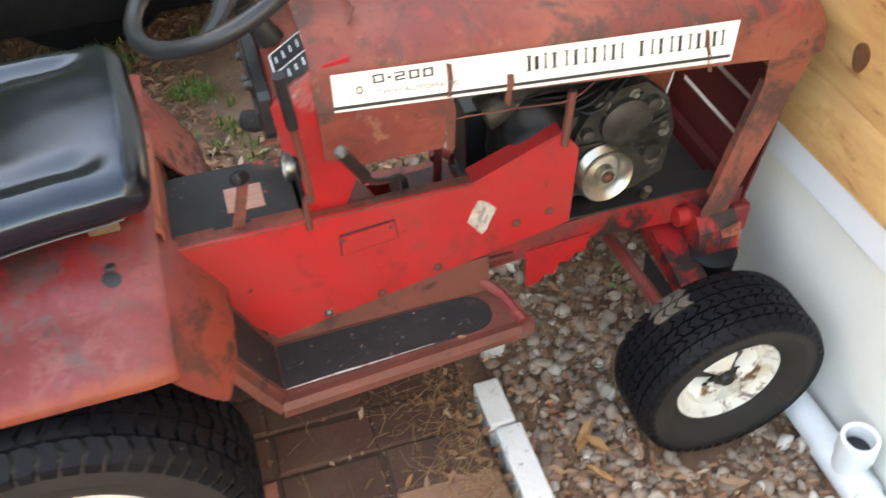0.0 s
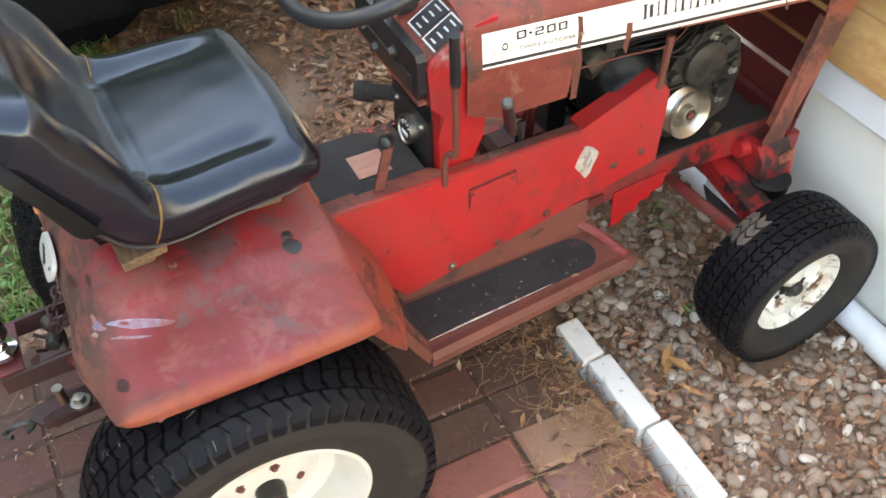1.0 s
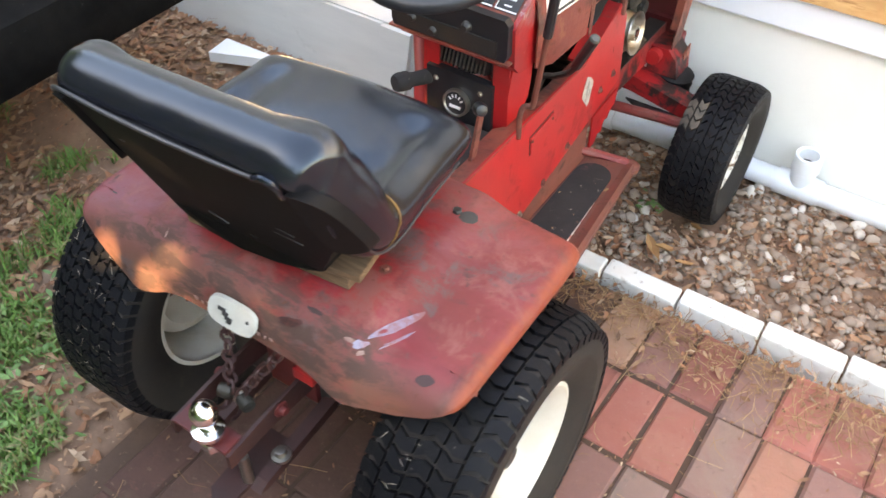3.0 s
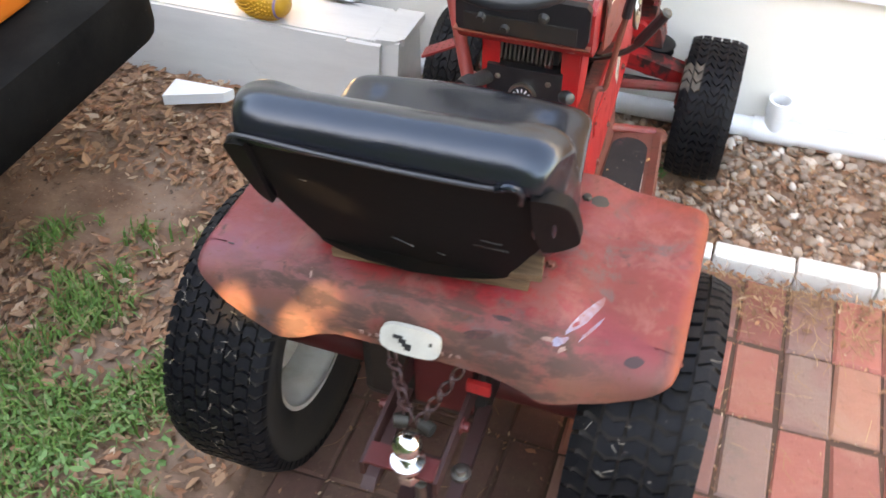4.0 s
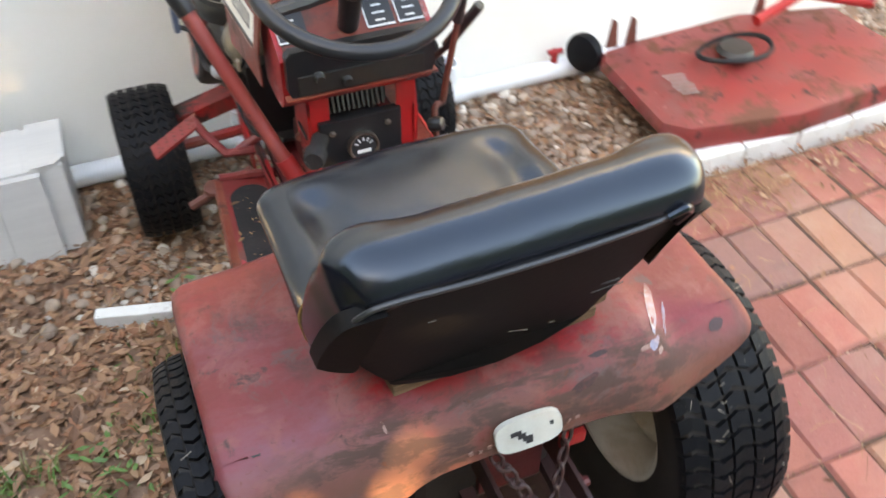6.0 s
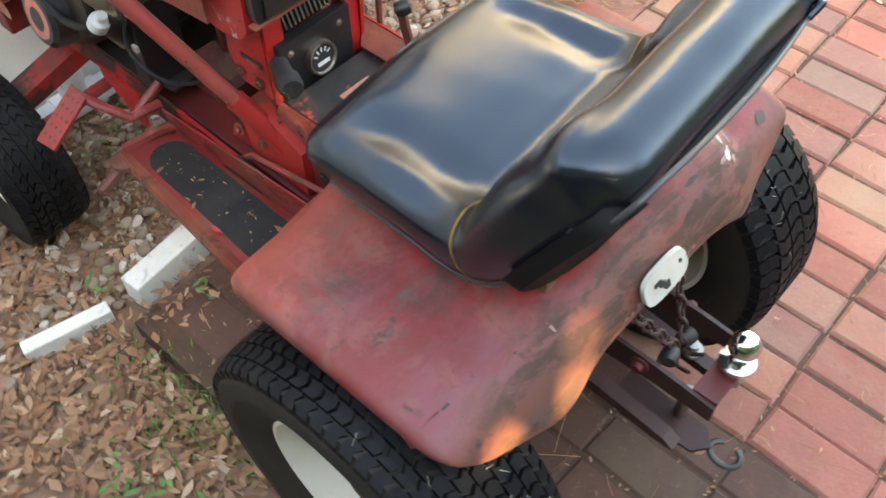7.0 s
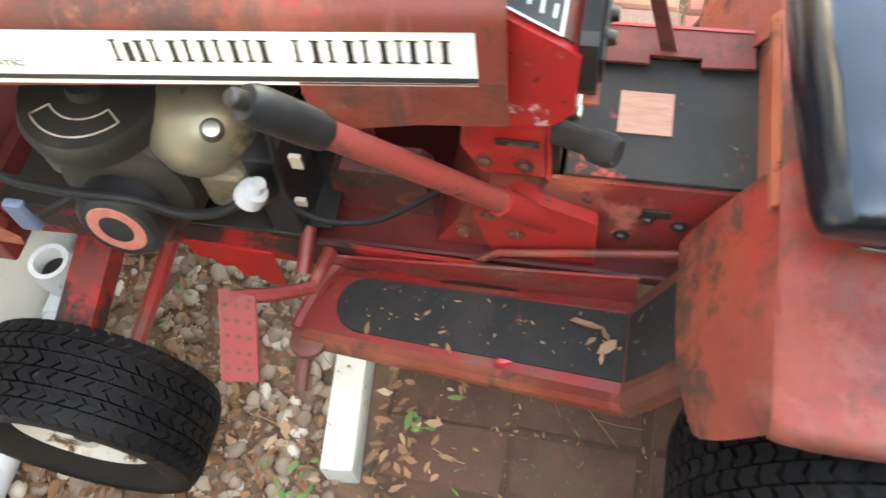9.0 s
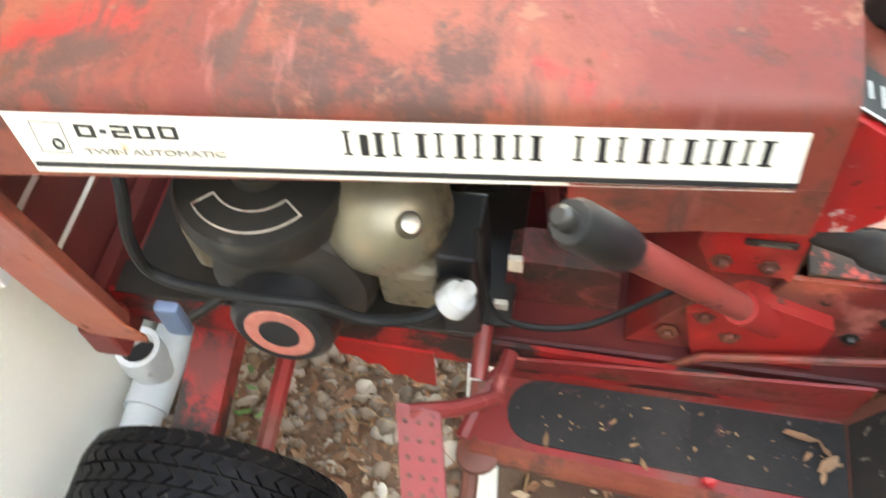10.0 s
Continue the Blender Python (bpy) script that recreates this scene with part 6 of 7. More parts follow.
part("hitch_ball", lathe([(0, 0.0235)] + [(0.0235 * math.sin(a), 0.0235 * math.cos(a)) for a in (math.pi * k / 14 for k in range(1, 12))] + [(0.012, -0.026), (0.014, -0.034), (0.027, -0.038), (0.027, -0.047), (0.012, -0.050), (0.012, -0.060), (0, -0.060)],
     axis_to((0.055, -0.182, 0.511), (0, 0, 1)), 28), M_chrome, ht, "shiny chrome tow ball", smooth=True, angle=50)
for sx_ in (-1, 1):
    # two chains hang from the frame and meet in the shackle
    for k in range(7):
        a = Vector((0.034 + sx_ * 0.056, -0.045, 0.535)).lerp(Vector((0.034 + sx_ * 0.012, -0.098, 0.462)), k / 6)
        m = Matrix.Translation(a) @ Matrix.Rotation(radians(sx_ * 28), 4, 'Y') @ Matrix.Rotation(radians(90 * (k % 2)), 4, 'Z') @ Matrix.Rotation(radians(-30), 4, 'X')
        part("chain_link", tube([m @ Vector((0.0075 * math.cos(q), 0, 0.0125 * math.sin(q))) for q in (2 * math.pi * j / 14 for j in range(14))], 0.0032, 6, closed=True), M_darkrust, ht, smooth=True)
    part("shackle_pin", lathe([(0, 0.014), (0.012, 0.012), (0.014, 0.0), (0.012, -0.012), (0, -0.014)], axis_to((0.034 + sx_ * 0.022, -0.102, 0.448), (sx_, -0.3, 0)), 14), M_alu, ht, smooth=True)
    part("tail_chain", tube(curve_path([(0.034 + sx_ * 0.010, -0.104, 0.440), (0.034 + sx_ * 0.014, -0.115, 0.425), (0.034 + sx_ * 0.020, -0.135, 0.436)]), 0.0035, 6), M_darkrust, ht, smooth=True)
part("shackle", tube([(0.03 + 0.02 * math.cos(q), -0.09, 0.425 + 0.02 * math.sin(q)) for q in (2 * math.pi * j / 18 for j in range(18))], 0.005, 8, closed=True), M_steel, ht, smooth=True)
part("lower_pin", lathe([(0, 0.022), (0.010, 0.02), (0.011, 0.008), (0.018, 0.007), (0.018, 0.0), (0, 0.0)], axis_to((0.115, -0.10, 0.336), (0, 0, 1)), 12), M_steel, ht, smooth=True)
part("tail_reflector", box((0.118, -0.02, 0.478), (0.042, 0.012, 0.026)), M_red, tractor, "small red reflector", bevel=0.003)

# ---------------- things by the wall ----------------
# kerb strips of painted blocks
KX = [0.142, 0.267, 0.470, 0.680, 0.88, 1.08, 1.28, 1.48, 1.68, 1.88]
first = None
for a, b in zip(KX, KX[1:]):
    if first is None or abs((b - a) - 0.2) > 0.02:
        first_bm = box(((a + b) / 2, 0.918 + 0.05 * min(1.0, (a + b) / 2), -0.020), (b - a - 0.006, 0.058, 0.085))
        k = part("kerb_block", first_bm, M_kerb, bevel=0.006)
    else:
        k = part("kerb_block", box(((a + b) / 2, 0.918 + 0.05 * min(1.0, (a + b) / 2) + 0.003 * math.sin(a * 40), -0.018 + 0.004 * math.sin(a * 23)), (b - a - 0.006, 0.058, 0.085)), M_kerb, bevel=0.006)
    tagged(k, "white painted kerb block edging the paving", "kerb", "kerb edging")
for (xa, xb, yc, rot_, nm) in ((-0.338, 0.045, 0.9655, 6.5, 0), (-0.58, -0.39, 0.975, -14, 1)):
    m = Matrix.Rotation(radians(rot_), 4, 'Z')
    k = part("kerb_block", box(((xa + xb) / 2, yc, -0.012 if nm == 0 else -0.040), (xb - xa, 0.056 if nm == 0 else 0.035, 0.08), m), M_kerb, bevel=0.005)
    tagged(k, "white painted kerb block on the leaf-covered side" if nm == 0 else "broken half-buried white kerb block", "kerb", "kerb edging")

# drain pipe along the wall with open fittings
pipe = tagged(part("drain_pipe", tube([(-1.9, 1.552, 0.0), (1.6, 1.552, 0.0)], 0.033, 20), M_pvc, smooth=True), "white plastic drain pipe lying along the wall", "pipe")
for x in (-0.068, 0.577):
    t = part("pipe_tee", tube([(x - 0.065, 1.552, 0.0), (x + 0.065, 1.552, 0.0)], 0.039, 20), M_pvc, pipe, smooth=True)
    part("tee_neck", tube([(x, 1.552, 0.01), (x, 1.55, 0.07)], 0.0345, 18), M_pvc, pipe, smooth=True)
    part("tee_collar", lathe([(0.028, 0.0), (0.028, 0.05), (0.0375, 0.05), (0.039, 0.03), (0.039, 0.0), (0.034, -0.005)], axis_to((x, 1.55, 0.068), (0, -0.05, 1)), 24), M_pvc, pipe, smooth=True)
    # black disc stands for the dark inside of the open collar
    part("tee_bore", lathe([(0, 0.0), (0.028, 0.0)], axis_to((x, 1.55, 0.08), (0, -0.05, 1)), 20), M_plastic, pipe)
bm = tube([(0.96, 1.552, 0.025), (0.96, 1.55, 0.075)], 0.012, 12)
cap = tagged(part("pipe_valve", bm, M_red, smooth=True), "small red capped valve on the drain pipe", "valve")
part("valve_tee", tube([(0.935, 1.55, 0.07), (0.985, 1.55, 0.07)], 0.009, 10), M_red, cap, smooth=True)

# grey boards with the football
bm = slab([(1.285, -0.03), (1.335, 0.205), (1.515, 0.21), (1.515, -0.03)], "x", -0.665, -0.565)
bd2 = thing("board_stack", "stack of pale grey painted boards lying against the wall", "boards")
part("end_board", bm, M_board, bd2, bevel=0.004)
part("front_board", slab([(1.268, -0.03), (1.318, 0.203), (1.336, 0.203), (1.286, -0.03)], "x", -2.2, -0.737), M_board, bd2, bevel=0.002)
part("front_board", slab([(1.262, -0.035), (1.312, 0.200), (1.33, 0.200), (1.28, -0.035)], "x", -0.735, -0.62), M_board, bd2, bevel=0.002)
part("top_board", box((-1.43, 1.43, 0.198), (1.55, 0.20, 0.02)), M_board, bd2, bevel=0.003)
part("corner_piece", slab([(-0.64, 1.33), (-0.58, 1.335), (-0.555, 1.36), (-0.55, 1.53), (-0.64, 1.53)], "z", 0.19, 0.214), M_board, bd2, bevel=0.004)
fm = Matrix.Translation((-1.035, 1.362, 0.264)) @ Matrix.Rotation(radians(90), 4, 'Y') @ Matrix.Rotation(radians(8), 4, 'X')
prof_ = [(0, -0.098)] + [(0.060 * math.sqrt(max(0, 1 - (u / 0.1) ** 2)) ** 0.85, u) for u in (-0.092, -0.08, -0.06, -0.03, 0, 0.03, 0.06, 0.08, 0.092)] + [(0, 0.098)]
fb = tagged(part("toy_football", lathe(prof_, fm, 28), M_football, smooth=True), "yellow knobbly rubber toy football with purple band", "ball")
bm = bmesh.new()
for i in range(-7, 6):
    u = i * 0.0115
    r = 0.060 * math.sqrt(max(0, 1 - (u / 0.1) ** 2)) ** 0.85
    n_ = max(6, int(2 * math.pi * r / 0.0135))
    for k in range(n_):
        a = 2 * math.pi * (k + 0.5 * (i % 2)) / n_
        p = fm @ Vector((r * math.cos(a), r * math.sin(a), u))
        bmesh.ops.create_icosphere(bm, subdivisions=1, radius=0.0042, matrix=Matrix.Translation(p))
tagged(part("knob_cover", bm, M_football, fb, smooth=True), kind="stuff")
part("band", lathe([(0.0445, 0.066), (0.0465, 0.070), (0.041, 0.0755), (0.039, 0.074)], fm, 28), M_purple, fb, smooth=True)
# downspout
ds = tagged(part("downspout", slab([(-0.888, 1.52), (-0.802, 1.52), (-0.802, 1.585), (-0.888, 1.585)], "z", 0.29, 2.6), M_trim, bevel=0.006), "white metal downspout ending above the boards", "downspout")
part("outlet", slab([(-0.903, 1.50), (-0.787, 1.50), (-0.787, 1.583), (-0.903, 1.583)], "z", 0.225, 0.42), M_trim, ds, bevel=0.004)
# black plate paints the shade inside the open outlet
part("outlet_mouth", box((-0.845, 1.545, 0.223), (0.10, 0.07, 0.004)), M_plastic, ds)
wb = tagged(part("white_board_scrap", slab([(-1.28, 1.07), (-1.09, 1.13), (-1.07, 1.16), (-1.29, 1.17)], "z", -0.01, 0.026), M_trim, bevel=0.002), "scrap of white painted board on leaf litter", "board scrap")
for v in wb.data.vertices:
    v.co.z += 0.01 + (v.co.x + 1.27) * 0.06

# black pickup bumper at the lawn side
tk = thing("parked_vehicle", "dusty black rear bumper of a parked vehicle", "vehicle")
part("bumper", box((-1.320, -0.29, 0.420), (0.335, 2.58, 0.205)), M_truck, tk, "scuffed black plastic bumper", smooth=True, bevel=0.055)
part("body", slab([(-3.6, -1.55), (-1.36, -1.55), (-1.36, 0.78), (-3.6, 0.80)], "z", 0.42, 0.70), M_truck, tk, "black vehicle body", bevel=0.03)
part("tail_lamp", box((-1.345, 0.66, 0.575), (0.04, 0.16, 0.09)), M_lamp, tk, "orange lamp lens", bevel=0.012)
part("lamp_rim", tube(curve_path([(-1.315, 0.50, 0.54), (-1.32, 0.545, 0.545), (-1.325, 0.565, 0.58), (-1.33, 0.54, 0.62), (-1.335, 0.50, 0.64)]), 0.012, 8), M_football, tk, "yellow strap end", smooth=True)
wm = axis_to((-1.7, 0.15, 0.30), (1, 0, 0))
w_ = part("wheel", lathe([(0.19, -0.1), (0.30, -0.09), (0.32, -0.06), (0.32, 0.06), (0.30, 0.09), (0.19, 0.10), (0.17, 0.05), (0, 0.05)], wm, 40), M_tyre, tk, smooth=True)

# mower deck leaning on the gravel
deck = thing("mower_deck", "red metal mower deck lying on the gravel by the wall", "mower deck")
dm = Matrix.Translation((0.0, 0.0, 0.0))
rows = []
out_ = [(1.030, 1.385), (1.035, 1.045), (1.10, 0.990), (1.45, 0.94), (1.85, 0.97), (2.0, 1.15), (1.95, 1.40), (1.6, 1.47), (1.2, 1.45), (1.06, 1.43)]
cx, cy = 1.48, 1.22
ringz = [(1.0, 0.035), (1.0, 0.13), (0.975, 0.150), (0.93, 0.155), (0.6, 0.158), (0.3, 0.160)]
bm = bmesh.new()
rs = []
for k, z in ringz:
    rs.append([bm.verts.new((cx + (x - cx) * k, cy + (y - cy) * k, (z if x > 1.06 else max(z, 0.118)) - 0.055 + (y - 1.0) * 0.05)) for x, y in out_])
for a, b in zip(rs, rs[1:]):
    for i in range(len(out_)):
        j = (i + 1) % len(out_)
        bm.faces.new((a[i], a[j], b[j], b[i]))
bm.faces.new(rs[-1])
part("deck_shell", bm, M_deck, deck, "scratched red deck shell", smooth=True, angle=30)
part("deck_wheel", lathe([(0, 0.02), (0.04, 0.022), (0.062, 0.016), (0.066, 0.0), (0.062, -0.016), (0.04, -0.022), (0, -0.02)], axis_to((1.025, 1.478, 0.092), (0.9, 0.4, 0)), 24), M_tyre, deck, "small black gauge wheel", smooth=True)
for x, y, z in ((1.10, 1.45, 0.17), (1.17, 1.45, 0.165), (1.62, 1.40, 0.20), (1.72, 1.40, 0.20)):
    part("bracket", slab([(x - 0.015, z - 0.06), (x + 0.025, z - 0.06), (x + 0.012, z + 0.03), (x - 0.004, z + 0.04)], "y", y - 0.004, y + 0.004), M_rust, deck, bevel=0.001)
part("deck_arm", tube([(1.55, 1.32, 0.18), (1.75, 1.36, 0.22), (1.95, 1.25, 0.20)], 0.018, 8), M_red, deck, smooth=True)
part("belt_loop", tube([(1.42 + 0.13 * math.cos(q), 1.24 + 0.07 * math.sin(q), 0.152 + 0.006 * math.sin(2 * q)) for q in (2 * math.pi * j / 30 for j in range(30))], 0.008, 6, closed=True), M_hose, deck, "black drive belt", smooth=True)
part("spindle_cap", lathe([(0, 0.02), (0.05, 0.015), (0.06, 0.0)], axis_to((1.42, 1.24, 0.148), (0, 0, 1)), 20), M_black, deck, smooth=True)
for k in range(6):
    part("print_bar", box((1.17, 1.20 - 0.018 * k, 0.1375 + 0.05 * (1.20 - 0.018 * k - 1.0) - 0.008), (0.07 - 0.008 * (k % 3), 0.006, 0.0015), Matrix.Rotation(radians(-8), 4, 'Z')), M_inkgrey, deck)

# ---------------- ground cover ----------------
rnd = random.Random(7)


def scatter_leaves(bm, x, y, z, size, r):
    """One curled dry leaf: a pointed oval with a fold."""
    m = Matrix.Translation((x, y, z)) @ Euler((r.uniform(-0.5, 0.5), r.uniform(-0.5, 0.5), r.uniform(0, 6.28))).to_matrix().to_4x4()
    L, W, c = size, size * r.uniform(0.30, 0.5), size * r.uniform(-0.15, 0.3)
    mid = [bm.verts.new(m @ Vector((u * L, r.uniform(-0.05, 0.05) * L, c * (u * u) * 2))) for u in (-0.5, -0.17, 0.17, 0.5)]
    for s in (1, -1):
        e = [bm.verts.new(m @ Vector(((u + r.uniform(-0.10, 0.10)) * L, s * W * k * r.uniform(0.6, 1.25), c * u * u * 2 + abs(c) * r.uniform(0.2, 1.2) * k))) for u, k in ((-0.22, 0.42), (0.12, 0.5))]
        bm.faces.new((mid[0], mid[1], e[0]))
        bm.faces.new((mid[1], mid[2], e[1], e[0]))
        bm.faces.new((mid[2], mid[3], e[1]))


def loose(name, bm, mat, label, category):
    me = bpy.data.meshes.new(name)
    bm.to_mesh(me)
    bm.free()
    me.materials.append(mat)
    return tagged(new(name, me), label, category, kind="stuff")


def under_tyre(x, y):
    return any(abs(x - cx_) < w_ and abs(y - cy_) < l_ for cx_, cy_, w_, l_ in ((0.382, AX_Y, 0.11, 0.12), (-0.348, AX_Y, 0.11, 0.12), (0.364, 1.325, 0.085, 0.07), (-0.344, 1.318, 0.085, 0.07)))


# pebbles, built from one small rounded lump repeated with changed size and turn
lump = bmesh.new()
bmesh.ops.create_icosphere(lump, subdivisions=2, radius=1)
LV = np.array([v.co[:] for v in lump.verts])
LF = np.array([[v.index for v in f.verts] for f in lump.faces])
lump.free()
rs_ = np.random.RandomState(3)
V, F = [], []
n_st = 0
for i in range(5400):
    x, y = rs_.uniform(-0.75, 2.4), rs_.uniform(0.955, 1.56)
    if x > 1.0 and rs_.rand() < 0.5 or under_tyre(x, y):
        continue
    if x < -0.10 and rs_.rand() < 0.25 or x < -0.45 and rs_.rand() < 0.68:
        continue
    size = 0.008 + 0.014 * rs_.rand() ** 2.0
    sc = size * np.array([1.0, rs_.uniform(0.6, 0.95), rs_.uniform(0.4, 0.7)])
    shape = LV * (1 + 0.22 * np.sin(LV @ rs_.uniform(-2.5, 2.5, (3, 3)) + rs_.uniform(0, 6, 3)))
    q = np.array(Euler(rs_.uniform(-0.5, 0.5, 3) + np.array([0, 0, rs_.uniform(0, 6.28)])).to_matrix())
    V.append((shape * sc) @ q.T + np.array([x, y, ground_height(x, y) + size * rs_.uniform(0.2, 0.9)]))
    F.append(LF + n_st * len(LV))
    n_st += 1
me = bpy.data.meshes.new("gravel")
me.from_pydata(np.concatenate(V).tolist(), [], np.concatenate(F).tolist())
me.polygons.foreach_set("use_smooth", [True] * len(me.polygons))
me.materials.append(M_stone)
tagged(new("gravel", me), "bed of mixed brown and white river pebbles", "gravel", kind="stuff")

bm = bmesh.new()
for i in range(50000):
    x, y = rnd.uniform(-2.6, -0.40), rnd.uniform(-1.6, 1.55)
    if y > 1.27 and x < -0.55:
        continue
    dens = 0.60 + 0.7 * noise.noise((x * 1.6, y * 1.6, 0.5)) + 0.5 * noise.noise((x * 6, y * 6, 2.5)) - 0.22 * (y < 0.75) * (x > -1.1) - 0.32 * max(0.0, noise.noise((x * 2.6, y * 2.6, 8.0)) + 0.25) * (x > -1.1) + 0.3 * (y > 0.2) - 0.25 * (y < 0.15)
    dens -= 0.9 * math.exp(-(((x + 1.28) / 0.30) ** 2 + ((y - 0.55) / 0.14) ** 2)) + 0.5 * math.exp(-(((x + 0.85) / 0.12) ** 2 + ((y - 0.33) / 0.08) ** 2))
    if rnd.random() > dens or under_tyre(x, y):
        continue
    scatter_leaves(bm, x, y, ground_height(x, y) + rnd.uniform(0.002, 0.018), rnd.uniform(0.012, 0.052), rnd)
for i in range(4200):
    x, y = rnd.uniform(-0.45, 2.2), rnd.uniform(0.96, 1.55)
    if under_tyre(x, y) or rnd.random() > 0.55 + 0.5 * noise.noise((x * 2, y * 3, 4)):
        continue
    scatter_leaves(bm, x, y, ground_height(x, y) + rnd.uniform(0.006, 0.026), rnd.uniform(0.012, 0.040), rnd)
for i in range(1100):
    x, y = rnd.uniform(-0.4, 2.0) if i < 950 else rnd.uniform(-0.4, -0.1), 0.90 - abs(rnd.gauss(0, 0.10))
    if under_tyre(x, y) or (x < 0.10 and i % 3):
        continue
    scatter_leaves(bm, x, y, 0.006 + rnd.uniform(0, 0.008), rnd.uniform(0.006, 0.034), rnd)
for i in range(3000):
    x, y = rnd.uniform(-0.4, 2.4), rnd.uniform(-1.8, 0.9)
    if i % 15:
        if i % 2:
            x = 0.617 + (round((x - 0.617) / 0.1112) + 0.5) * 0.1112 + rnd.gauss(0, 0.003)
        else:
            y = 0.555 + (round((y - 0.555) / 0.2232) + 0.5) * 0.2232 + rnd.gauss(0, 0.004)
        if not under_tyre(x, y):
            scatter_leaves(bm, x, y, -0.003, rnd.uniform(0.005, 0.015), rnd)
        continue
    if under_tyre(x, y):
        continue
    scatter_leaves(bm, x, y, 0.007, rnd.uniform(0.010, 0.035), rnd)
for i in range(21000):
    left = i < 9000
    x, y = (rnd.uniform(-2.4, -0.36), rnd.uniform(-1.5, 1.5)) if left else (rnd.uniform(-0.5, 2.2), rnd.uniform(0.955, 1.56))
    if under_tyre(x, y) or (left and y > 1.27 and x < -0.55):
        continue
    scatter_leaves(bm, x, y, ground_height(x, y) + (rnd.uniform(0.001, 0.010) if left else rnd.uniform(0.002, 0.022)), rnd.uniform(0.005, 0.016), rnd)
loose("leaf_litter", bm, M_leaf, "dry brown oak leaves scattered on the ground", "leaves")

bm = bmesh.new()


def blade(bm, x, y, z, L, lean, r, w=0.0022):
    a = r.uniform(0, 6.28)
    d = Vector((math.cos(a), math.sin(a), 0))
    n_ = Vector((-d.y, d.x, 0)) * w
    b = Vector((x, y, z))
    m_, t_ = b + Vector((0, 0, L * 0.6)) + d * lean * 0.35, b + Vector((0, 0, L * (1 - 0.5 * min(1, lean / L)))) + d * lean
    v = [bm.verts.new(p) for p in (b - n_, b + n_, m_ + n_ * 0.8, m_ - n_ * 0.8, t_)]
    bm.faces.new(v[:4])
    bm.faces.new((v[3], v[2], v[4]))


for i in range(64000):
    x, y = rnd.uniform(-2.2, -0.5), rnd.uniform(-1.4, 0.6)
    dens = 0.15 + 0.30 * max(0.0, 1 - 2.5 * math.hypot(x + 0.72, y + 0.02)) - 0.9 * (y - 0.02) + 2.2 * noise.noise((x * 4.5, y * 4.5, 9)) + 0.8 * noise.noise((x * 14, y * 14, 3)) - 0.25 * (x > -0.6)
    if rnd.random() > dens:
        continue
    blade(bm, x, y, ground_height(x, y), rnd.uniform(0.02, 0.08), rnd.uniform(0.01, 0.07), rnd, rnd.uniform(0.0018, 0.0042))
for i in range(260):
    x, y = -0.42 + rnd.gauss(0, 0.08), 0.62 + rnd.gauss(0, 0.12)
    blade(bm, x, y, -0.03, rnd.uniform(0.02, 0.05), rnd.uniform(0.01, 0.03), rnd)
loose("grass", bm, M_grass, "sparse green grass among dry leaves", "grass")

bm = bmesh.new()
for cx_, cy_, n_, spread in ((-0.74, -0.14, 95, 0.085), (-0.88, -0.20, 90, 0.10), (-0.82, 0.0, 45, 0.09), (-0.66, -0.25, 40, 0.07), (-0.60, -0.05, 26, 0.05), (-0.69, 0.20, 26, 0.045), (-0.62, 0.54, 14, 0.04), (-0.215, 0.82, 12, 0.02), (-0.365, 1.02, 9, 0.02), (-0.10, 1.36, 10, 0.03), (0.26, 1.24, 14, 0.03), (-0.58, 0.60, 14, 0.03)):
    for k in range(n_):
        x, y = cx_ + rnd.gauss(0, spread), cy_ + rnd.gauss(0, spread)
        scatter_leaves(bm, x, y, max(-0.03, ground_height(x, y)) + rnd.uniform(0.01, 0.05), rnd.uniform(0.018, 0.036), rnd)
loose("weeds", bm, M_weed, "small soft green broad-leaved weeds", "weeds")

bm = bmesh.new()
for i in range(1900):
    if i < 1100:
        x, y, z = rnd.uniform(-0.1, 1.3), 0.88 - abs(rnd.gauss(0, 0.09)), 0.008 + rnd.uniform(0, 0.01)
    elif i < 1350:
        x, y, z = rnd.uniform(-0.3, 1.6), rnd.uniform(-0.6, 0.8), 0.006
    else:
        x, y = rnd.uniform(-1.6, 1.8), rnd.uniform(0.97, 1.5)
        z = ground_height(x, y) + 0.03
    if under_tyre(x, y):
        continue
    a, L = rnd.uniform(0, 6.28), rnd.uniform(0.02, 0.085)
    d = Vector((math.cos(a), math.sin(a), rnd.uniform(-0.05, 0.1))) * L
    n_ = Vector((-math.sin(a), math.cos(a), 0)) * 0.0007
    bend = Vector((-math.sin(a), math.cos(a), 0)) * L * rnd.uniform(-0.2, 0.2)
    p = Vector((x, y, z))
    v = [bm.verts.new(q) for q in (p - n_, p + n_, p + d * 0.5 + bend + n_, p + d * 0.5 + bend - n_, p + d + n_, p + d - n_)]
    bm.faces.new(v[:4])
    bm.faces.new((v[3], v[2], v[4], v[5]))
loose("straw", bm, M_straw, "dry straw and pine needles lying about", "straw")

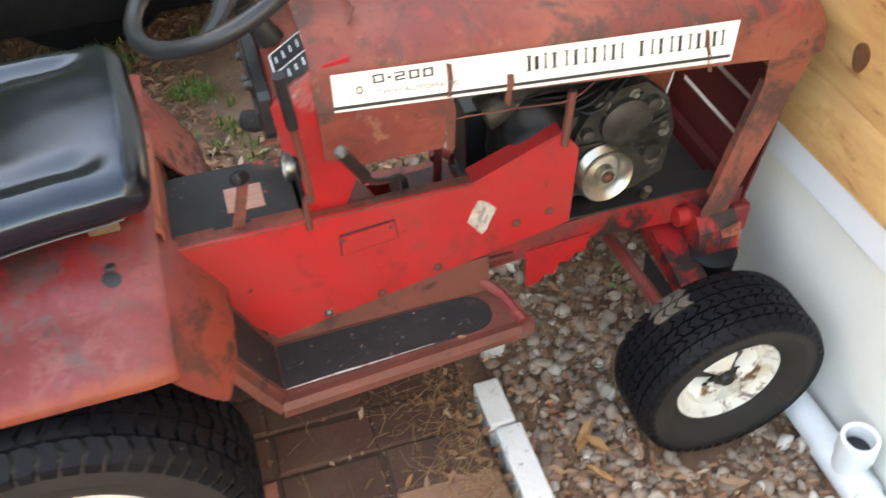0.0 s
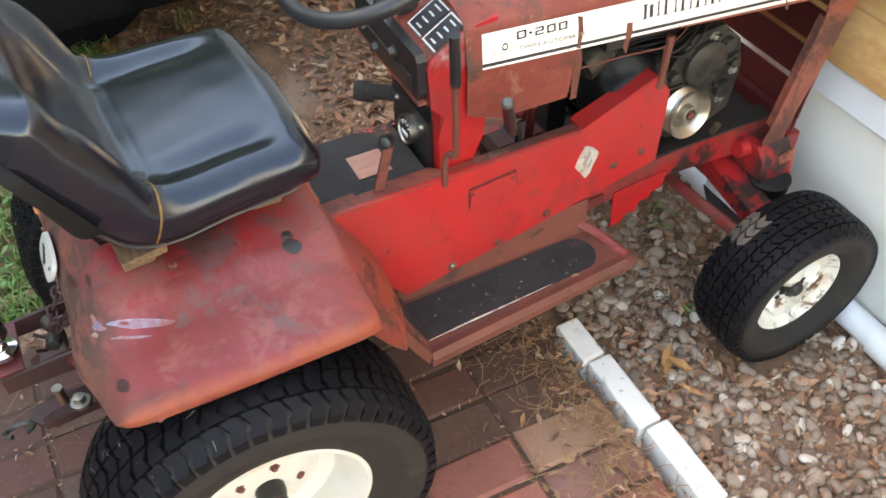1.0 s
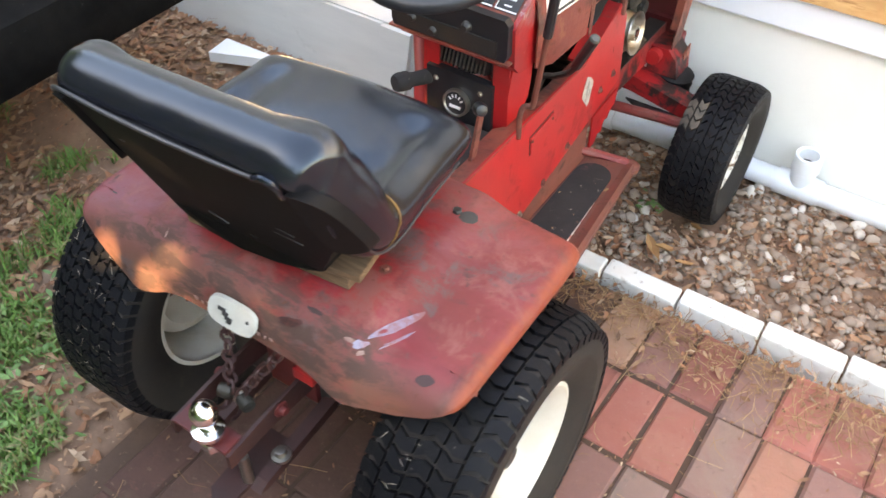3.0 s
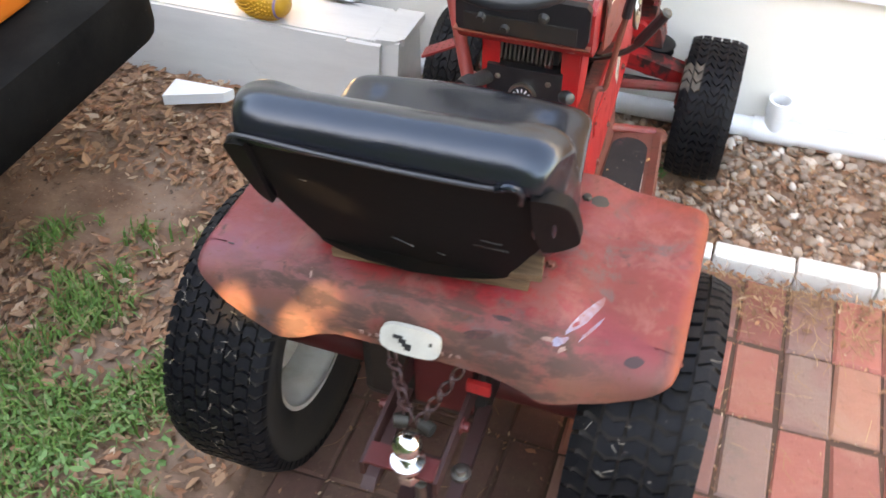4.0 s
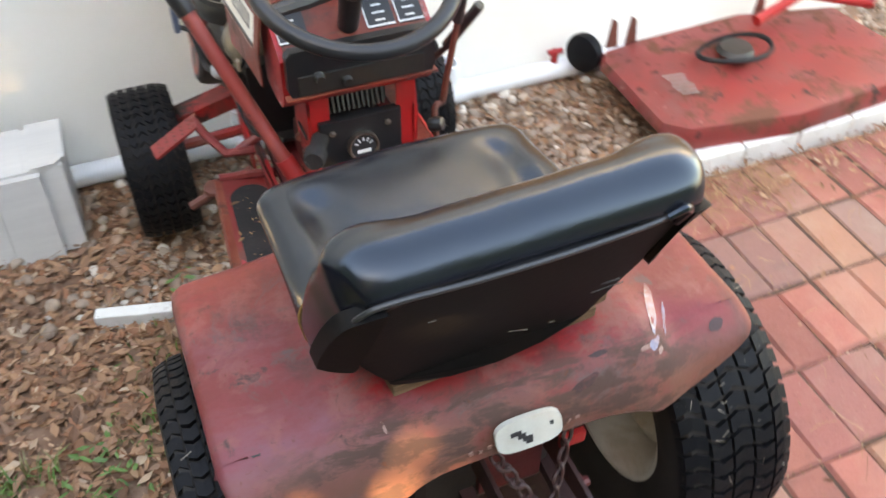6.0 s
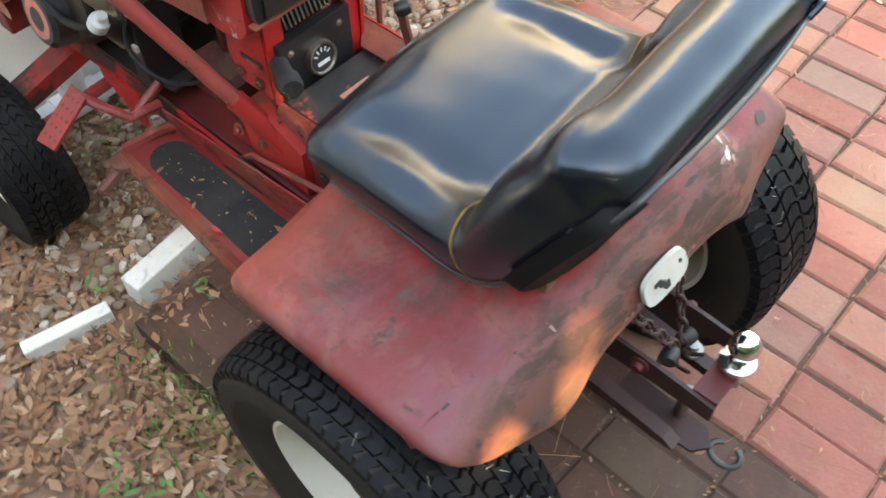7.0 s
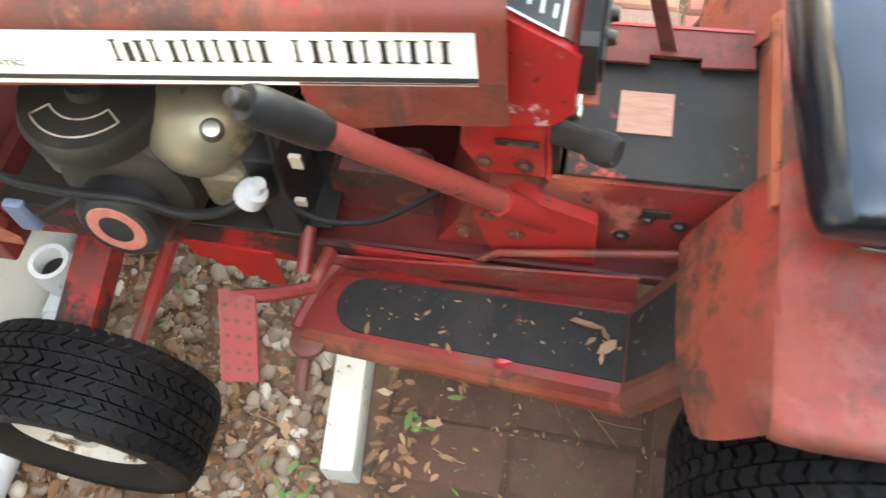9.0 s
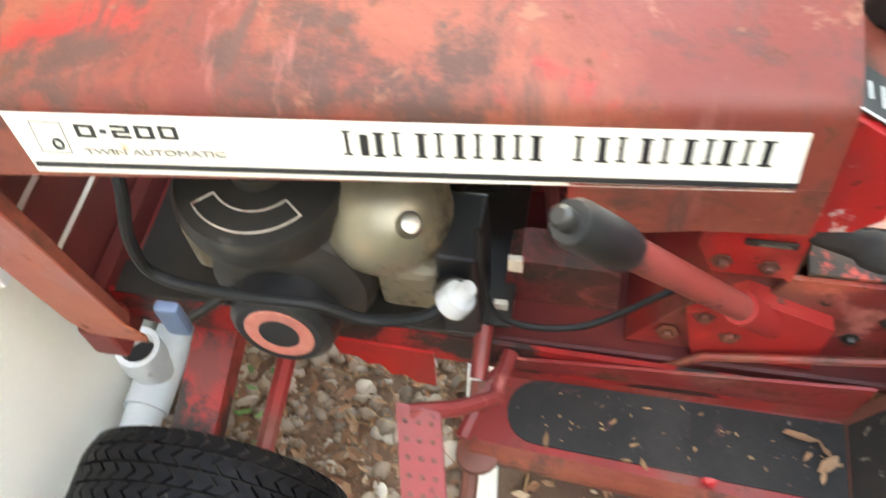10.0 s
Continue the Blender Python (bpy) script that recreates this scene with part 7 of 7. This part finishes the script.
# grass clippings stuck to the rear tyres
bm = bmesh.new()
for i in range(120):
    s_ = -1 if i < 85 else 1
    a, u = rnd.uniform(1.7, 4.4), rnd.uniform(-0.085, 0.085)
    r_, L, tw = 0.2925 - 0.012 * abs(u / 0.1) ** 3, rnd.uniform(0.006, 0.020), rnd.uniform(0, 3.14)
    up_v = Vector((0, math.cos(a), math.sin(a)))
    al = Vector((1, 0, 0)) * math.cos(tw) + Vector((0, -math.sin(a), math.cos(a))) * math.sin(tw)
    ac_ = al.cross(up_v) * 0.0006
    p = Vector(((-0.348 if s_ < 0 else 0.382) + u, AX_Y, 0.288)) + up_v * r_
    q = [bm.verts.new(v) for v in (p - ac_, p + ac_, p + al * L + ac_ * 0.4, p + al * L - ac_ * 0.4)]
    bm.faces.new(q)
loose("grass_clippings", bm, M_clip, "pale dry grass clippings stuck to the rear tyres", "clippings")

# grit and shreds on the foot mats
for s_, n_ in ((-1, 48), (1, 9)):
    bm = bmesh.new()
    for i in range(n_):
        u, y = rnd.uniform(0.182, 0.270), rnd.uniform(0.51, 0.88)
        scatter_leaves(bm, s_ * u + (0.038 if s_ < 0 else 0), y, 0.3445, rnd.uniform(0.003, 0.009) if i % 9 else rnd.uniform(0.012, 0.024), rnd)
    loose("mat_grit", bm, M_straw, "dry shreds and grit lying on a foot mat", "grit")
bm = bmesh.new()
scatter_leaves(bm, 0, 0, 0, 0.026, random.Random(5))
rs_ob = part("red_scrap", bm, M_red)
rs_ob.location = (-0.238, 0.665, 0.3455)
tagged(rs_ob, "small scrap of bright red plastic on the foot mat", "scrap")

# single large leaves that lie on top
for x, y, z, sz, a in ((0.332, 1.085, -0.004, 0.095, 0.4), (0.360, 1.097, -0.002, 0.075, 1.2), (0.425, 1.075, -0.004, 0.080, 2.4), (0.401, 1.222, -0.004, 0.060, 2.2), (0.60, 0.98, 0.0, 0.04, 3.0), (0.33, 0.70, 0.012, 0.04, 0.5)):
    bm = bmesh.new()
    scatter_leaves(bm, 0, 0, 0, sz, random.Random(int(x * 100)))
    lf = part("fallen_leaf", bm, M_tanleaf, bevel=0)
    lf.location = (x, y, z)
    lf.rotation_euler = (0, 0, a)
    tagged(lf, "large curled tan leaf lying on the pebbles", "leaf", "fallen leaves")
for x, y, z, sz, k in ((-0.168, 0.560, 0.352, 0.052, 1), (-0.180, 0.535, 0.352, 0.036, 2), (-0.198, 0.530, 0.352, 0.034, 3), (-0.190, 0.552, 0.350, 0.024, 4), (-0.212, 0.535, 0.350, 0.022, 6)):
    bm = bmesh.new()
    scatter_leaves(bm, 0, 0, 0, sz, random.Random(k))
    lf = part("fallen_leaf", bm, M_leaf)
    lf.location = (x, y, z)
    tagged(lf, "curled dry leaf lying on the black foot mat", "leaf", "fallen leaves")

# ---------------- pavers ----------------
pav = tagged(part("pavement", box((1.1, -0.465, -0.0385), (2.96, 2.69, 0.06)), M_joint), "patio of red and brown clay pavers", "pavement", kind="structure")
PX, PY = 0.1112, 0.2232
alike = []
for k in range(8):
    bm = box((0, 0, 0), (PX - 0.0055, PY - 0.0055, 0.045))
    for v in bm.verts:
        v.co += Vector((rnd.uniform(-1, 1), rnd.uniform(-1, 1), 0)) * 0.0045
    bmesh.ops.bevel(bm, geom=[e for e in bm.edges if all(v.co.z > 0 for v in e.verts)], offset=0.007, segments=1, affect='EDGES')
    me = bpy.data.meshes.new("paver")
    bm.to_mesh(me)
    bm.free()
    me.materials.append(M_paver)
    alike.append(me)
# second set for under and beside the tractor: mud with shade mixed in
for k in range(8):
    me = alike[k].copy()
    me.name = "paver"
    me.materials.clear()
    me.materials.append(M_pavermudshade)
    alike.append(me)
V, F = [], []
for i in range(-8, 18):
    for j in range(-10, 2):
        x, y = 0.617 + i * PX, 0.555 + j * PY
        if y + PY / 2 > 0.90 and i < -2:
            continue
        zz = -0.0235 + rnd.uniform(-0.004, 0.003) - (0.002 if i < -5 and j > -2 else 0)
        if -8 <= i <= 13 and j >= -9:
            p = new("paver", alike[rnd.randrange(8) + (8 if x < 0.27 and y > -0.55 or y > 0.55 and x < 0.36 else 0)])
            p.parent = pav
            if j == 1:
                p.location, p.scale = (x, y - 0.0, zz), (1, 1, 1)
            p.location = (x + rnd.uniform(-1, 1) * 0.002, y + rnd.uniform(-1, 1) * 0.002, zz)
            p.rotation_euler = (rnd.uniform(-1, 1) * 0.014, rnd.uniform(-1, 1) * 0.010, rnd.uniform(-1, 1) * 0.02)
        else:
            b = len(V)
            for dz in (-0.0225, 0.0225):
                for sx, sy in ((-1, -1), (1, -1), (1, 1), (-1, 1)):
                    V.append((x + sx * (PX / 2 - 0.003), y + sy * (PY / 2 - 0.003), zz + dz))
            F += [(b + 4, b + 5, b + 6, b + 7), (b, b + 1, b + 5, b + 4), (b + 1, b + 2, b + 6, b + 5), (b + 2, b + 3, b + 7, b + 6), (b + 3, b, b + 4, b + 7)]
me = bpy.data.meshes.new("far_pavers")
me.from_pydata(V, [], F)
me.materials.append(M_paverfar)
fp = tagged(new("far_pavers", me), kind="stuff")
fp.parent = pav

# ---------------- unseen trees added to keep the low sun off the yard -------
M_bark = material("grey_brown_bark", (0.16, 0.12, 0.09), 0.9, grain=((0.09, 0.065, 0.05), 14, (3, 3, 0.6)), bump=0.6, bump_scale=20)
M_tree = material("dark_green_tree_leaf", (0.06, 0.10, 0.025), 0.55, spread=("island", [(0.0, (0.04, 0.08, 0.02)), (1.0, (0.10, 0.13, 0.035))], 0.2))
side_ = Vector((SUN_DIR.y, -SUN_DIR.x, 0)).normalized()
up_ = side_.cross(SUN_DIR).normalized()
if up_.z < 0:
    up_ = -up_
mid_ = Vector((0.2, 0.5, 0.3))
# foliage gaps aimed to drop low sun on the fender, wall and leaf litter
OPEN = [(-0.31, -0.045, 0.548, 0.006), (-0.175, -0.045, 0.548, 0.003), (-0.085, -0.045, 0.548, 0.004), (-1.17, 1.6, 0.33, 0.02), (-1.09, 1.6, 0.38, 0.02), (-1.0, 1.6, 0.29, 0.03), (-1.25, 1.6, 0.386, 0.02), (-1.32, 1.6, 0.35, 0.02),
        (-0.95, 0.78, 0.0, 0.05), (-1.0, 0.62, 0.0, 0.04), (-1.35, 1.45, 0.55, 0.07)]
OP = [((Vector(o[:3]) - mid_).dot(side_), (Vector(o[:3]) - mid_).dot(up_), o[3]) for o in OPEN]
for n_, (off, far_) in enumerate(((-2.0, 7.0), (0.0, 7.5), (2.0, 7.0))):
    base_ = mid_ + SUN_DIR * far_ + side_ * off
    tree = thing("added_shade_tree", "broad leafy tree, unseen, added to shade the yard", "tree", "shade trees", (base_.x, base_.y, -0.05))
    tr = part("trunk", tube(curve_path([(0, 0, -0.1), (0.06, 0.02, 0.9), (-0.03, 0.05, 1.9), (0.05, 0, 2.9)]), [0.17 - 0.0055 * k for k in range(19)], 12), M_bark, tree, smooth=True)
    for k in range(7):
        a = 2 * math.pi * k / 7 + n_
        part("limb", tube(curve_path([(0, 0, 1.7 + 0.15 * k), (0.45 * math.cos(a), 0.45 * math.sin(a), 2.3 + 0.2 * k), (1.0 * math.cos(a), 1.0 * math.sin(a), 2.7 + 0.25 * k)]), [0.06 - 0.004 * q for q in range(13)], 7), M_bark, tree, smooth=True)
    bm = bmesh.new()
    r_ = random.Random(33 + n_)
    for k in range(50000):
        su, sv, dep = off + r_.uniform(-1.25, 1.25), r_.uniform(-1.9, 2.3) + 0.25 * math.sin(3 * k), far_ + r_.gauss(0, 0.55)
        if any((su - o[0]) ** 2 + (sv - o[1]) ** 2 < (o[2] + 0.03) ** 2 for o in OP):
            continue
        p = mid_ + SUN_DIR * dep + side_ * su + up_ * sv - Vector((base_.x, base_.y, -0.05))
        L, q = r_.uniform(0.07, 0.11), Euler((r_.uniform(-1, 1), r_.uniform(-1, 1), r_.uniform(0, 6.28))).to_matrix()
        v = [bm.verts.new(p + q @ Vector(c_)) for c_ in ((-L / 2, 0, 0), (0, -L * 0.3, 0.02), (L / 2, 0, 0), (0, L * 0.3, 0.02))]
        bm.faces.new((v[0], v[1], v[2]))
        bm.faces.new((v[0], v[2], v[3]))
    tagged(part("crown", bm, M_tree, tree), kind="stuff")

# unseen hedges added to dim sky light behind the walk and beyond the parked vehicle


def hedge(at, turn, long_, high, seed, label):
    hd = thing("hedge", label, "hedge", "yard hedges", at)
    hd.rotation_euler = (0, 0, turn)
    bm = bmesh.new()
    rows = []
    for i in range(41):
        x = -long_ / 2 + i * long_ / 40
        rows.append([bm.verts.new((x, 0.35 * math.sin(k * 6 + 0.6) * 0.4 + 0.22 * noise.noise((x * 0.9, k * 3, 2.0 + seed)), -0.05 + high * k * (1 + 0.06 * noise.noise((x * 0.7, 1.0, 7.0 + seed))))) for k in (0, 0.18, 0.36, 0.54, 0.70, 0.85, 0.95, 1.0)] + [bm.verts.new((x, -0.9, high * 0.96)), bm.verts.new((x, -1.0, -0.05))])
    for a, b in zip(rows, rows[1:]):
        for k in range(len(a) - 1):
            bm.faces.new((a[k], a[k + 1], b[k + 1], b[k]))
    part("hedge_core", bm, M_tree, hd, smooth=True)
    bm = bmesh.new()
    r_ = random.Random(91 + seed)
    for k in range(12000):
        x, z = r_.uniform(-long_ / 2, long_ / 2), r_.uniform(0, high * 1.02)
        p = Vector((x, 0.15 * math.sin(z * 2.1 + 0.6) + r_.uniform(-0.1, 0.22), z))
        L, q = r_.uniform(0.06, 0.13), Euler((r_.uniform(-1.2, 1.2), r_.uniform(-1.2, 1.2), r_.uniform(0, 6.28))).to_matrix()
        v = [bm.verts.new(p + q @ Vector(c_)) for c_ in ((-L / 2, 0, 0), (0, -L * 0.3, 0.01), (L / 2, 0, 0), (0, L * 0.3, 0.01))]
        bm.faces.new((v[0], v[1], v[2]))
        bm.faces.new((v[0], v[2], v[3]))
    tagged(part("foliage", bm, M_tree, hd), kind="stuff")


hedge((0, -5.2, 0), 0, 20, 2.65, 0, "dense dark green hedge, unseen, added to dim light from behind")
hedge((0.5, -6.0, 0), 0, 5.8, 4.8, 9, "tall unseen hedge behind the lower one, added to darken reflections")
hedge((-5.6, -0.4, 0), radians(-90), 5.0, 5.0, 5, "tall unseen hedge beyond the parked vehicle, added to block sky light")
